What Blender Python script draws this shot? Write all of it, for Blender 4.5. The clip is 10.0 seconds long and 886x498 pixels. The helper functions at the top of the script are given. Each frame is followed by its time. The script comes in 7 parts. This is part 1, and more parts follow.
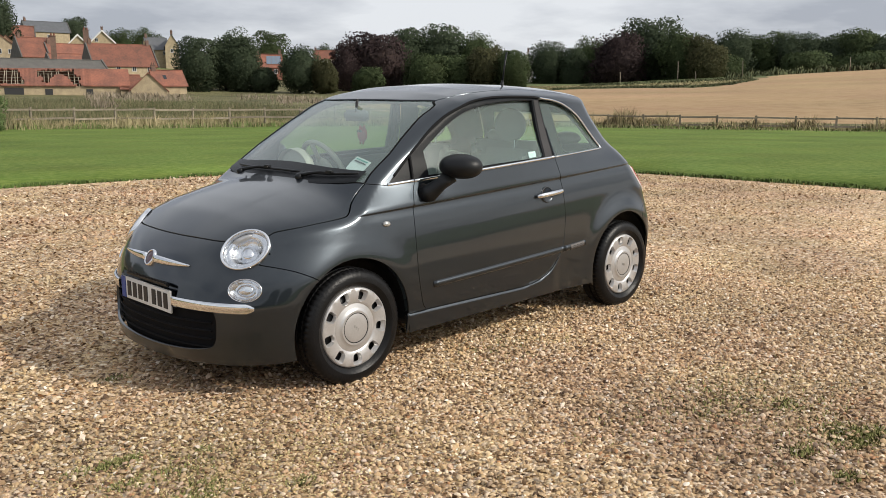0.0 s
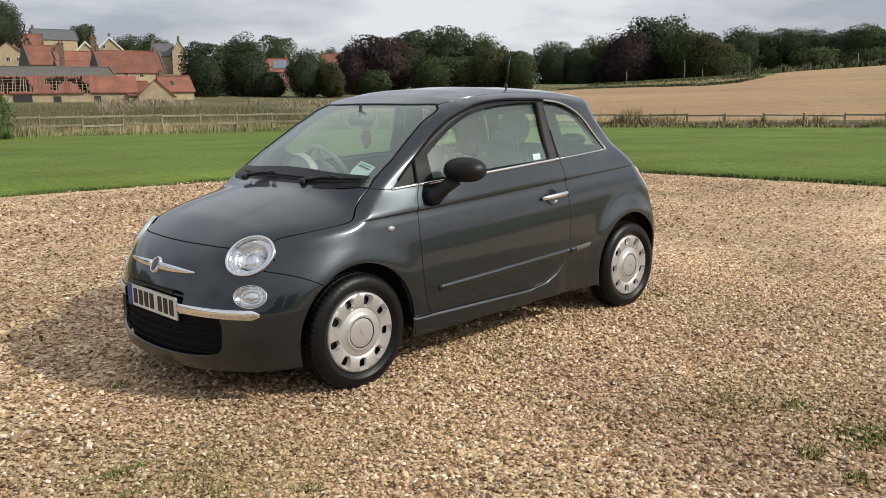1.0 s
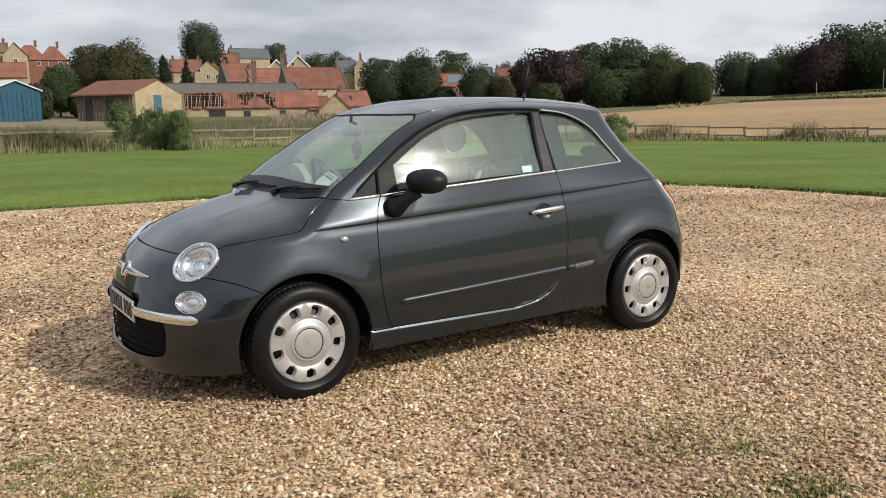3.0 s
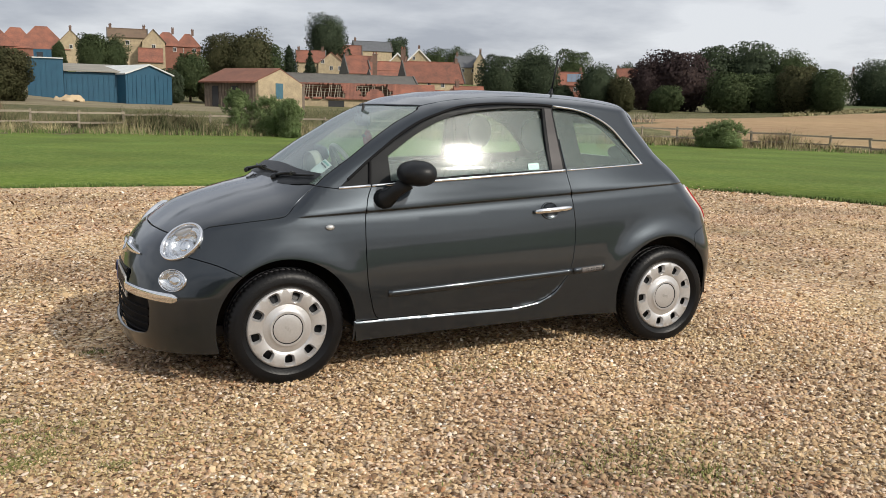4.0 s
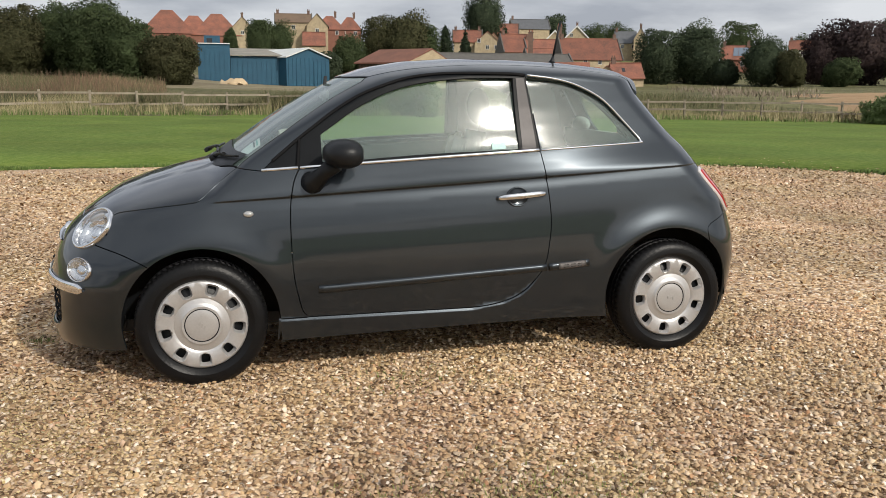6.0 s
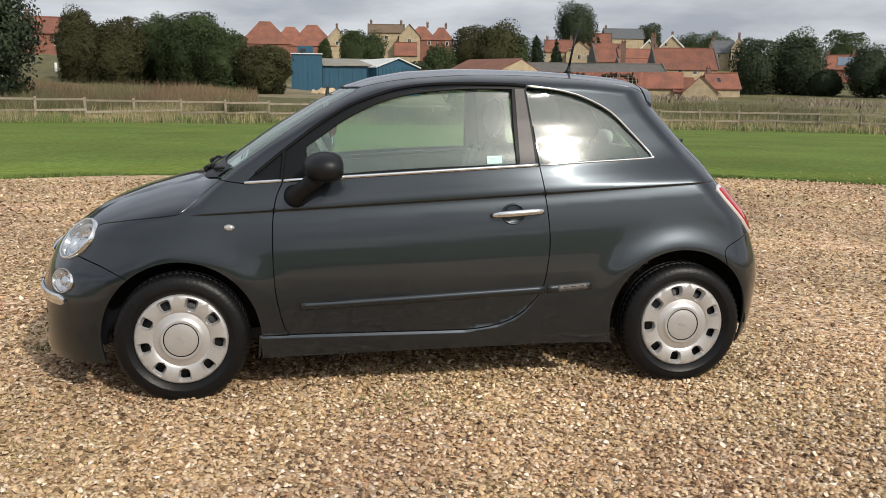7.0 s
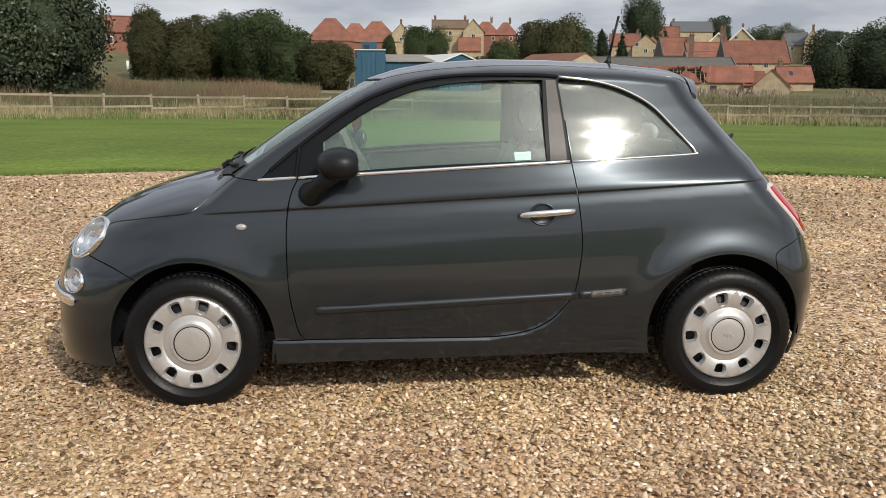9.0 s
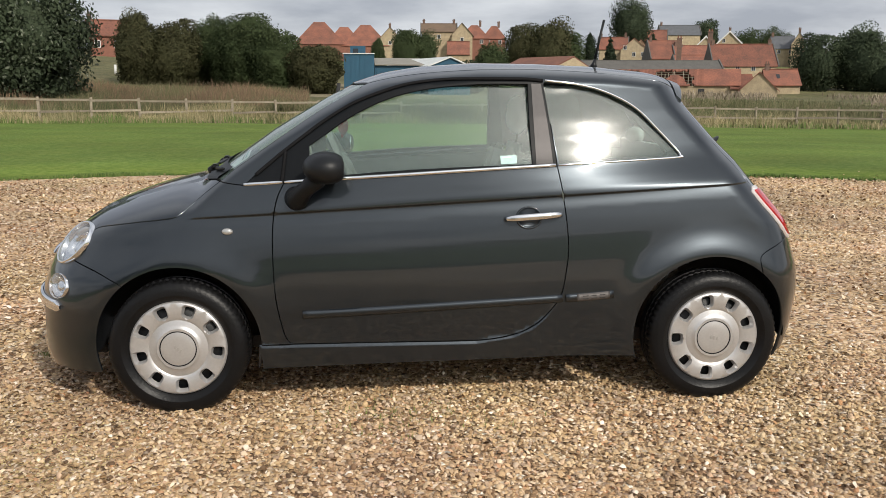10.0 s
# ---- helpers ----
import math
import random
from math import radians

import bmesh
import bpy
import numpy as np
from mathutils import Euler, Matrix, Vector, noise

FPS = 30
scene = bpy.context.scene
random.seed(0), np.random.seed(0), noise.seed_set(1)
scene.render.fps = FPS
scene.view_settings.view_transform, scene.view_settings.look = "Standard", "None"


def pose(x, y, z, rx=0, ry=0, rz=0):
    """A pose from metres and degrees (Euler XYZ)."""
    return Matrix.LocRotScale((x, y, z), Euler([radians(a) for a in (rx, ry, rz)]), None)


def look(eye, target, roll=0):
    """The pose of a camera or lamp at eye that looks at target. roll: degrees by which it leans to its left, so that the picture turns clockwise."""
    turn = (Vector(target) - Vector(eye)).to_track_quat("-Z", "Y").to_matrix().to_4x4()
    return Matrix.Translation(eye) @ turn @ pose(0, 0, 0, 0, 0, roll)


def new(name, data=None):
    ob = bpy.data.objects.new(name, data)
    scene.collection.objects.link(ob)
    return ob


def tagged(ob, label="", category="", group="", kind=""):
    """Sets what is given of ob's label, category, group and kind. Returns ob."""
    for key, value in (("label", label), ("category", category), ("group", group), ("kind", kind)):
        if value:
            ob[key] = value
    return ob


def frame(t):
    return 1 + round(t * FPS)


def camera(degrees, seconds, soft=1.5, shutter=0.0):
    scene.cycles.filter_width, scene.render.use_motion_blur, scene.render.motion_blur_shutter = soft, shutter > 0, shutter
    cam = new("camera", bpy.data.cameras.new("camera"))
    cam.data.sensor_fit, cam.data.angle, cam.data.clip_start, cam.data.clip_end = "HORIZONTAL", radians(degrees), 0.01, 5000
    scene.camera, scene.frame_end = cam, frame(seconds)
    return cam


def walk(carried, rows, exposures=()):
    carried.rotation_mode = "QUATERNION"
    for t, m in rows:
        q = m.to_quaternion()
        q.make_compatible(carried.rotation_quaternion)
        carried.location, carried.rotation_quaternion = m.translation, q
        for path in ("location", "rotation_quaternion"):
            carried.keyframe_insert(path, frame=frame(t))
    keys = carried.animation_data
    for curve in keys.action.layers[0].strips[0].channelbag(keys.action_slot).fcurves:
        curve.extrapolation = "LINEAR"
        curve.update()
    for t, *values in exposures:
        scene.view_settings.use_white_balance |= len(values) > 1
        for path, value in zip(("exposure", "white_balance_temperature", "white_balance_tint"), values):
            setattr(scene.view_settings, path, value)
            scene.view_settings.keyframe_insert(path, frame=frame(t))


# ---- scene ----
cam = camera(54.5, 10.0, soft=0.75)
PATH = [
    (0, (-3.706, -3.995, 1.41), (-2.328, -2.59, 1.055), -0.0),
    (0.5, (-3.695, -3.991, 1.413), (-2.312, -2.59, 1.058), 0.2),
    (1, (-3.688, -4.003, 1.419), (-2.323, -2.583, 1.068), -0.8),
    (1.5, (-3.563, -4.182, 1.41), (-2.252, -2.709, 1.074), -1.6),
    (2, (-3.345, -4.398, 1.416), (-2.116, -2.852, 1.102), -1.4),
    (2.2, (-3.244, -4.429, 1.402), (-2.051, -2.854, 1.094), -1.2),
    (3.3, (-2.602, -4.705, 1.382), (-1.618, -2.992, 1.074), -0.7),
    (3.5, (-2.502, -4.787, 1.401), (-1.574, -3.041, 1.099), -0.2),
    (4, (-2.188, -4.806, 1.359), (-1.358, -3.014, 1.037), 1.2),
    (4.5, (-1.889, -4.817, 1.376), (-1.108, -3.006, 1.043), 0.6),
    (5, (-1.562, -4.868, 1.376), (-0.909, -3.004, 1.064), 0.5),
    (5.5, (-1.284, -4.772, 1.336), (-0.734, -2.882, 0.983), 0.4),
    (5.7, (-1.181, -4.689, 1.332), (-0.651, -2.797, 0.956), 0.3),
    (6.8, (-0.632, -4.57, 1.344), (-0.316, -2.627, 0.991), 0.7),
    (7, (-0.548, -4.525, 1.343), (-0.263, -2.578, 0.99), 0.5),
    (7.5, (-0.42, -4.366, 1.327), (-0.154, -2.414, 0.982), 0.4),
    (8, (-0.35, -4.334, 1.328), (-0.146, -2.377, 0.969), -0.2),
    (8.5, (-0.351, -4.321, 1.33), (-0.201, -2.36, 0.963), 0.0),
    (9, (-0.351, -4.311, 1.329), (-0.211, -2.349, 0.965), 0.2),
    (9.5, (-0.345, -4.312, 1.328), (-0.192, -2.351, 0.968), 0.2),
    (10, (-0.338, -4.315, 1.331), (-0.174, -2.354, 0.975), 0.1),
]
walk(cam, [(t, look(eye, target, roll)) for t, eye, target, roll in PATH], [(0.0, -0.05), (2.0, -0.14), (3.5, -0.08), (5.5, -0.18), (10.0, -0.16)])

# world: bright broken cloud with a veiled sun behind the camera's shoulder
SUN_DIR = Vector((0.372, -0.738, 0.556)).normalized()
world = bpy.data.worlds.new("sky")
scene.world = world
world.use_nodes = True
wn, wl = world.node_tree.nodes, world.node_tree.links
sky = wn.new("ShaderNodeTexSky")
sky.sky_type, sky.sun_disc = "NISHITA", False
sky.sun_elevation = math.asin(SUN_DIR.z)
sky.sun_rotation = math.atan2(SUN_DIR.x, SUN_DIR.y)
sky.air_density, sky.dust_density = 1.0, 2.0
co = wn.new("ShaderNodeTexCoord")
# the clouds lie on a flat deck, so that they crowd together towards the horizon
sp = wn.new("ShaderNodeSeparateXYZ")
wl.new(co.outputs["Generated"], sp.inputs[0])
deck = wn.new("ShaderNodeMath")
deck.operation, deck.inputs[1].default_value = "MAXIMUM", 0.0
wl.new(sp.outputs["Z"], deck.inputs[0])
lift = wn.new("ShaderNodeMath")
lift.operation, lift.inputs[1].default_value = "ADD", 0.17
wl.new(deck.outputs[0], lift.inputs[0])
mp = wn.new("ShaderNodeVectorMath")
mp.operation = "DIVIDE"
wl.new(co.outputs["Generated"], mp.inputs[0])
wl.new(lift.outputs[0], mp.inputs[1])
cl = wn.new("ShaderNodeTexNoise")
cl.inputs["Scale"].default_value, cl.inputs["Detail"].default_value, cl.inputs["Roughness"].default_value = 0.85, 8.0, 0.52
drift = wn.new("ShaderNodeVectorMath")
drift.inputs[1].default_value = (7.3, -2.6, 0.0)
wl.new(mp.outputs[0], drift.inputs[0])
wl.new(drift.outputs[0], cl.inputs["Vector"])
ramp = wn.new("ShaderNodeValToRGB")
e = ramp.color_ramp.elements
e[0].position, e[0].color = 0.37, (4.0, 4.25, 4.85, 1)
e[1].position, e[1].color = 0.59, (7.7, 7.92, 8.3, 1)
wl.new(cl.outputs["Fac"], ramp.inputs["Fac"])
mixw = wn.new("ShaderNodeMix")
mixw.data_type = "RGBA"
mixw.inputs["Factor"].default_value = 0.9
wl.new(sky.outputs[0], mixw.inputs[6])
wl.new(ramp.outputs[0], mixw.inputs[7])
# the bright haze round the veiled sun
dt = wn.new("ShaderNodeVectorMath")
dt.operation = "DOT_PRODUCT"
dt.inputs[1].default_value = SUN_DIR
wl.new(co.outputs["Generated"], dt.inputs[0])
pos = wn.new("ShaderNodeMath")
pos.operation, pos.inputs[1].default_value = "MAXIMUM", 0.0
wl.new(dt.outputs["Value"], pos.inputs[0])
total = None
for power, amount in ((900.0, 160.0), (110.0, 22.0), (25.0, 11.0), (8.0, 5.5)):
    pw_, ml = wn.new("ShaderNodeMath"), wn.new("ShaderNodeMath")
    pw_.operation, ml.operation = "POWER", "MULTIPLY_ADD"
    pw_.inputs[1].default_value, ml.inputs[1].default_value = power, amount
    wl.new(pos.outputs[0], pw_.inputs[0])
    wl.new(pw_.outputs[0], ml.inputs[0])
    if total:
        wl.new(total.outputs[0], ml.inputs[2])
    else:
        ml.inputs[2].default_value = 0.0
    total = ml
halo = wn.new("ShaderNodeVectorMath")
halo.operation = "MULTIPLY_ADD"
halo.inputs[1].default_value = (1.0, 0.96, 0.88)
wl.new(total.outputs[0], halo.inputs[0])
wl.new(mixw.outputs[2], halo.inputs[2])
wl.new(halo.outputs[0], wn["Background"].inputs["Color"])
wn["Background"].inputs["Strength"].default_value = 0.112

sun = new("sun", bpy.data.lights.new("sun", "SUN"))
sun.data.energy, sun.data.angle, sun.data.color = 3.15, radians(1.6), (1.0, 0.93, 0.82)
sun.matrix_world = look(SUN_DIR * 60, (0, 0, 0))

# ---- materials ----
def mat(name, col, rough=0.6, metal=0.0, col2=None, scale=8.0, bump=0.0, bump_scale=None, coat=0.0, trans=0.0, island=0.0, objrand=0.0, detail=4.0, spec=0.5, alpha=1.0):
    """A procedural surface: two colours mixed by noise at two scales, with fine relief."""
    m = bpy.data.materials.new(name)
    m.use_nodes = True
    n, l = m.node_tree.nodes, m.node_tree.links
    b = n["Principled BSDF"]
    b.inputs["Roughness"].default_value, b.inputs["Metallic"].default_value = rough, metal
    b.inputs["Coat Weight"].default_value, b.inputs["Coat Roughness"].default_value = coat, 0.04
    b.inputs["Transmission Weight"].default_value = trans
    b.inputs["Specular IOR Level"].default_value = spec
    b.inputs["Alpha"].default_value = alpha
    tc = n.new("ShaderNodeTexCoord")
    c2 = col2 or tuple(c * 0.82 for c in col)
    n1, n2 = n.new("ShaderNodeTexNoise"), n.new("ShaderNodeTexNoise")
    for t, s in ((n1, scale), (n2, scale * 9.0)):
        t.inputs["Scale"].default_value, t.inputs["Detail"].default_value = s, detail
        l.new(tc.outputs["Object"], t.inputs["Vector"])
    add = n.new("ShaderNodeMath")
    add.operation = "MULTIPLY_ADD"
    add.inputs[1].default_value = 0.45
    l.new(n2.outputs["Fac"], add.inputs[0])
    half = n.new("ShaderNodeMath")
    half.operation = "MULTIPLY"
    half.inputs[1].default_value = 0.55
    l.new(n1.outputs["Fac"], half.inputs[0])
    l.new(half.outputs[0], add.inputs[2])
    rp = n.new("ShaderNodeValToRGB")
    rp.color_ramp.elements[0].position, rp.color_ramp.elements[1].position = 0.36, 0.64
    rp.color_ramp.elements[0].color, rp.color_ramp.elements[1].color = (*c2, 1), (*col, 1)
    l.new(add.outputs[0], rp.inputs["Fac"])
    out = rp.outputs[0]
    if island or objrand:
        src = n.new("ShaderNodeNewGeometry").outputs["Random Per Island"] if island else n.new("ShaderNodeObjectInfo").outputs["Random"]
        amt = island or objrand
        hv = n.new("ShaderNodeHueSaturation")
        mr = n.new("ShaderNodeMapRange")
        mr.inputs["To Min"].default_value, mr.inputs["To Max"].default_value = 1.0 - amt, 1.0 + amt
        l.new(src, mr.inputs["Value"])
        l.new(mr.outputs[0], hv.inputs["Value"])
        l.new(out, hv.inputs["Color"])
        out = hv.outputs[0]
    l.new(out, b.inputs["Base Color"])
    if bump:
        bp = n.new("ShaderNodeBump")
        bp.inputs["Strength"].default_value, bp.inputs["Distance"].default_value = bump, 0.02
        n3 = n.new("ShaderNodeTexNoise")
        n3.inputs["Scale"].default_value, n3.inputs["Detail"].default_value = bump_scale or scale * 6, 5.0
        l.new(tc.outputs["Object"], n3.inputs["Vector"])
        l.new(n3.outputs["Fac"], bp.inputs["Height"])
        l.new(bp.outputs[0], b.inputs["Normal"])
    return m


PAINT = mat("grey_car_paint", (0.0310, 0.0385, 0.0462), 0.34, 0.86, (0.0288, 0.0357, 0.0430), 2.0, coat=1.0, spec=0.25)
PAINT.node_tree.nodes["Principled BSDF"].inputs["Coat IOR"].default_value = 1.5
PAINT.node_tree.nodes["Principled BSDF"].inputs["Coat Roughness"].default_value = 0.05
BLACK = mat("black_plastic", (0.0082, 0.0092, 0.0108), 0.42, 0, (0.0066, 0.0074, 0.0088), 30, 0.1, spec=0.3)
GLOSSBLACK = mat("window_frame_black", (0.0075, 0.0088, 0.0108), 0.42, 0, None, 5, spec=0.12)
SEAL = mat("seal_rubber", (0.010, 0.010, 0.011), 0.75, 0, None, 20, spec=0.1)
RUBBER = mat("tyre_rubber", (0.007, 0.007, 0.008), 0.38, 0, (0.005, 0.005, 0.005), 14, 0.10, 90, spec=0.20)
CHROME = mat("chrome", (0.82, 0.83, 0.85), 0.08, 1.0, (0.78, 0.79, 0.81), 6)
SATIN = mat("satin_pillar", (0.045, 0.043, 0.044), 0.44, 0.6, (0.052, 0.049, 0.050), 5, spec=0.35)
SILVER = mat("silver_wheel_cover", (0.54, 0.53, 0.525), 0.34, 0.60, (0.48, 0.472, 0.468), 12)
WHITE = mat("white_plate", (0.72, 0.72, 0.70), 0.45)
BLUE = mat("blue_band", (0.02, 0.06, 0.28), 0.45)
INK = mat("black_ink", (0.012, 0.012, 0.014), 0.5)
IVORY = mat("ivory_plastic", (0.62, 0.58, 0.50), 0.5)
CLOTH = mat("grey_seat_cloth", (0.40, 0.40, 0.39), 0.9, 0, (0.32, 0.32, 0.32), 25, 0.3)
PALECLOTH = mat("pale_seat_cloth", (0.66, 0.64, 0.60), 0.9, 0, (0.42, 0.40, 0.38), 25, 0.3)
DARKIN = mat("dark_interior", (0.03, 0.03, 0.032), 0.7)
REDPLUSH = mat("red_plush", (0.45, 0.03, 0.025), 0.9, 0, (0.3, 0.02, 0.02), 60, 0.5)
REDLENS = mat("red_lens", (0.45, 0.015, 0.02), 0.1, coat=0.5)
MIRROR = mat("mirror_glass", (0.9, 0.9, 0.9), 0.02, 1.0)
PALESTICK = mat("pale_sticker", (0.75, 0.80, 0.80), 0.5)
TEALSTICK = mat("teal_sticker", (0.50, 0.74, 0.70), 0.5)
GREENINK = mat("green_ink", (0.10, 0.42, 0.36), 0.5)


def glass(name, tint, gloss=0.05, film=0.12, dust_glare=0.0, smear=0.0):
    """Thin automotive glass: clear tint with a mirror film over it."""
    m = bpy.data.materials.new(name)
    m.use_nodes = True
    n, l = m.node_tree.nodes, m.node_tree.links
    n.remove(n["Principled BSDF"])
    tr, gl, mx, fr = n.new("ShaderNodeBsdfTransparent"), n.new("ShaderNodeBsdfGlossy"), n.new("ShaderNodeMixShader"), n.new("ShaderNodeLayerWeight")
    tr.inputs["Color"].default_value = (*tint, 1)
    gl.inputs["Roughness"].default_value = gloss
    fr.inputs["Blend"].default_value = 0.5
    pw, ma = n.new("ShaderNodeMath"), n.new("ShaderNodeMath")
    pw.operation, ma.operation = "POWER", "MULTIPLY_ADD"
    pw.inputs[1].default_value, ma.inputs[1].default_value, ma.inputs[2].default_value = 4.0, 1.0 - film, film
    l.new(fr.outputs["Facing"], pw.inputs[0])
    l.new(pw.outputs[0], ma.inputs[0])
    l.new(ma.outputs[0], mx.inputs[0])
    l.new(tr.outputs[0], mx.inputs[1])
    l.new(gl.outputs[0], mx.inputs[2])
    # a thin dusty veil, with sky glare painted into it, and a wide soft gloss
    du, dm, sg, sm = n.new("ShaderNodeBsdfDiffuse"), n.new("ShaderNodeMixShader"), n.new("ShaderNodeBsdfGlossy"), n.new("ShaderNodeMixShader")
    du.inputs["Color"].default_value = (0.52, 0.68, 0.64, 1)
    sg.inputs["Roughness"].default_value = 0.32
    no = n.new("ShaderNodeTexNoise")
    no.inputs["Scale"].default_value, no.inputs["Detail"].default_value = 5.0, 6.0
    mr = n.new("ShaderNodeMapRange")
    mr.inputs["To Min"].default_value, mr.inputs["To Max"].default_value = dust_glare * 0.75, dust_glare * 1.25
    l.new(no.outputs["Fac"], mr.inputs["Value"])
    l.new(mr.outputs[0], dm.inputs[0])
    l.new(mx.outputs[0], sm.inputs[1])
    l.new(sg.outputs[0], sm.inputs[2])
    sm.inputs[0].default_value = smear
    l.new(sm.outputs[0], dm.inputs[1])
    l.new(du.outputs[0], dm.inputs[2])
    l.new(dm.outputs[0], n["Material Output"].inputs["Surface"])
    return m


# the veil amounts include painted glare from the sky, not dirt alone
SCREEN = glass("windscreen_glass", (0.83, 0.93, 0.88), 0.05, 0.14, 0.13)
GLASS = glass("window_glass", (0.80, 0.94, 0.89), 0.085, 0.05, 0.12, 0.012)
QUARTERGLASS = glass("veiled_quarter_glass", (0.80, 0.93, 0.89), 0.09, 0.05, 0.10, 0.009)
LENS = glass("lamp_lens", (0.95, 0.96, 0.97), 0.02, 0.06)

# ---- building helpers ----
def obj(name, me, material, parent=None, label="", smooth=True):
    me.materials.append(material)
    if smooth:
        me.shade_smooth()
    ob = new(name, me)
    if parent:
        ob.parent = parent
    if label:
        ob["label"] = label
    return ob


def part(name, bm, material, parent=None, label="", smooth=False):
    """One bmesh as one mesh object, under its thing or part."""
    me = bpy.data.meshes.new(name)
    bmesh.ops.recalc_face_normals(bm, faces=bm.faces)
    bm.to_mesh(me)
    bm.free()
    return obj(name, me, material, parent, label, smooth)


def raw(name, v, f, material, parent=None, label="", smooth=False):
    me = bpy.data.meshes.new(name)
    me.from_pydata([tuple(map(float, p)) for p in v], [], f)
    return obj(name, me, material, parent, label, smooth)


def box(bm, c, s, rot=0.0, bev=0.0, mtx=None):
    """A box of centre c and size s, turned about z by rot degrees, its edges bevelled."""
    r = bmesh.ops.create_cube(bm, size=1.0, matrix=(mtx or Matrix()) @ pose(*c, 0, 0, rot) @ Matrix.Diagonal((*s, 1)))
    if bev:
        es = list({e for v in r["verts"] for e in v.link_edges})
        bmesh.ops.bevel(bm, geom=es, offset=bev, segments=2, affect="EDGES", clamp_overlap=True)


def prism(bm, prof, a, b, axis="y"):
    """A closed profile of (u, w) pairs drawn out from a to b along an axis."""
    def at(u, w, s):
        return {"y": (u, s, w), "x": (s, u, w), "z": (u, w, s)}[axis]
    lo = [bm.verts.new(at(u, w, a)) for u, w in prof]
    hi = [bm.verts.new(at(u, w, b)) for u, w in prof]
    n = len(prof)
    bm.faces.new(lo)
    bm.faces.new(hi[::-1])
    for i in range(n):
        bm.faces.new((lo[i], hi[i], hi[(i + 1) % n], lo[(i + 1) % n]))


def tube(pts, rad, sides=10, flat=1.0, up=None, caps=True):
    """A bmesh sweep of an ellipse along points; rad is one radius or one a point."""
    pts = [Vector(p) for p in pts]
    rad = list(rad) if hasattr(rad, "__len__") else [rad] * len(pts)
    bm = bmesh.new()
    rings = []
    for i, p in enumerate(pts):
        d = (pts[min(i + 1, len(pts) - 1)] - pts[max(i - 1, 0)]).normalized()
        u = Vector(up) if up is not None else (Vector((0, 0, 1)) if abs(d.z) < 0.9 else Vector((1, 0, 0)))
        s = d.cross(u).normalized()
        u = s.cross(d).normalized()
        rings.append([bm.verts.new(p + rad[i] * (s * math.cos(2 * math.pi * k / sides) * flat + u * math.sin(2 * math.pi * k / sides))) for k in range(sides)])
    for a, b in zip(rings, rings[1:]):
        for k in range(sides):
            bm.faces.new((a[k], a[(k + 1) % sides], b[(k + 1) % sides], b[k]))
    if caps:
        bm.faces.new(rings[0][::-1])
        bm.faces.new(rings[-1])
    return bm


def lathe(bm, prof, n=48, mtx=None, close=False):
    """Turns a profile of (radius, height) round the local y axis."""
    mtx = mtx or Matrix()
    rings = [[bm.verts.new(mtx @ Vector((r * math.cos(2 * math.pi * k / n), h, r * math.sin(2 * math.pi * k / n)))) for k in range(n)] for r, h in prof]
    pairs = list(zip(rings, rings[1:])) + ([(rings[-1], rings[0])] if close else [])
    for a, b in pairs:
        for k in range(n):
            bm.faces.new((a[k], a[(k + 1) % n], b[(k + 1) % n], b[k]))
    return rings


def thing(name, loc=(0, 0, 0), rz=0.0, label="", category="", group="", kind=""):
    e = new(name)
    e.empty_display_size = 0.2
    e.matrix_world = pose(*loc, 0, 0, rz)
    return tagged(e, label, category, group, kind)

# ---- the car: a rounded body field, from which every panel is cut ----
def sstep(a, b, x):
    t = np.clip((np.asarray(x, float) - a) / (b - a), 0, 1)
    return t * t * (3 - 2 * t)


def table(pairs, lo, hi, sigma):
    """A smooth curve through (s, value) pairs."""
    s = np.linspace(lo, hi, 1200)
    v = np.interp(s, [p[0] for p in pairs], [p[1] for p in pairs])
    h = (hi - lo) / 1199
    k = np.arange(-int(3 * sigma / h), int(3 * sigma / h) + 1) * h
    k = np.exp(-0.5 * (k / sigma) ** 2)
    pad = len(k) // 2
    ext = np.concatenate((v[0] + (np.arange(-pad, 0)) * (v[1] - v[0]), v, v[-1] + np.arange(1, pad + 1) * (v[-1] - v[-2])))
    v = np.convolve(ext, k / k.sum(), "valid")
    return lambda x: np.interp(x, s, v)


SIDE = table([(0.05, 0.758), (0.12, 0.775), (0.19, 0.785), (0.26, 0.7905), (0.34, 0.794), (0.45, 0.799), (0.55, 0.798), (0.62, 0.7945), (0.68, 0.7905), (0.73, 0.7862), (0.78, 0.7798), (0.83, 0.7715), (0.87, 0.764),
              (0.90, 0.7605), (0.95, 0.7437), (1.0, 0.722), (1.04, 0.709), (1.12, 0.6805), (1.21, 0.6545), (1.29, 0.6362), (1.38, 0.617), (1.5, 0.57)], 0.0, 1.55, 0.008)
TOP = table([(-2.0, 0.55), (-1.80, 0.685), (-1.72, 0.735), (-1.649, 0.772), (-1.537, 0.831), (-1.397, 0.880), (-1.245, 0.922), (-1.12, 0.950), (-1.075, 0.970),
             (-1.007, 1.025), (-0.782, 1.180), (-0.559, 1.312), (-0.42, 1.383), (-0.281, 1.428), (-0.114, 1.457), (0.137, 1.474), (0.418, 1.472),
             (0.702, 1.461), (0.932, 1.440), (1.122, 1.407), (1.3, 1.36), (1.9, 1.2)], -2.1, 1.9, 0.016)
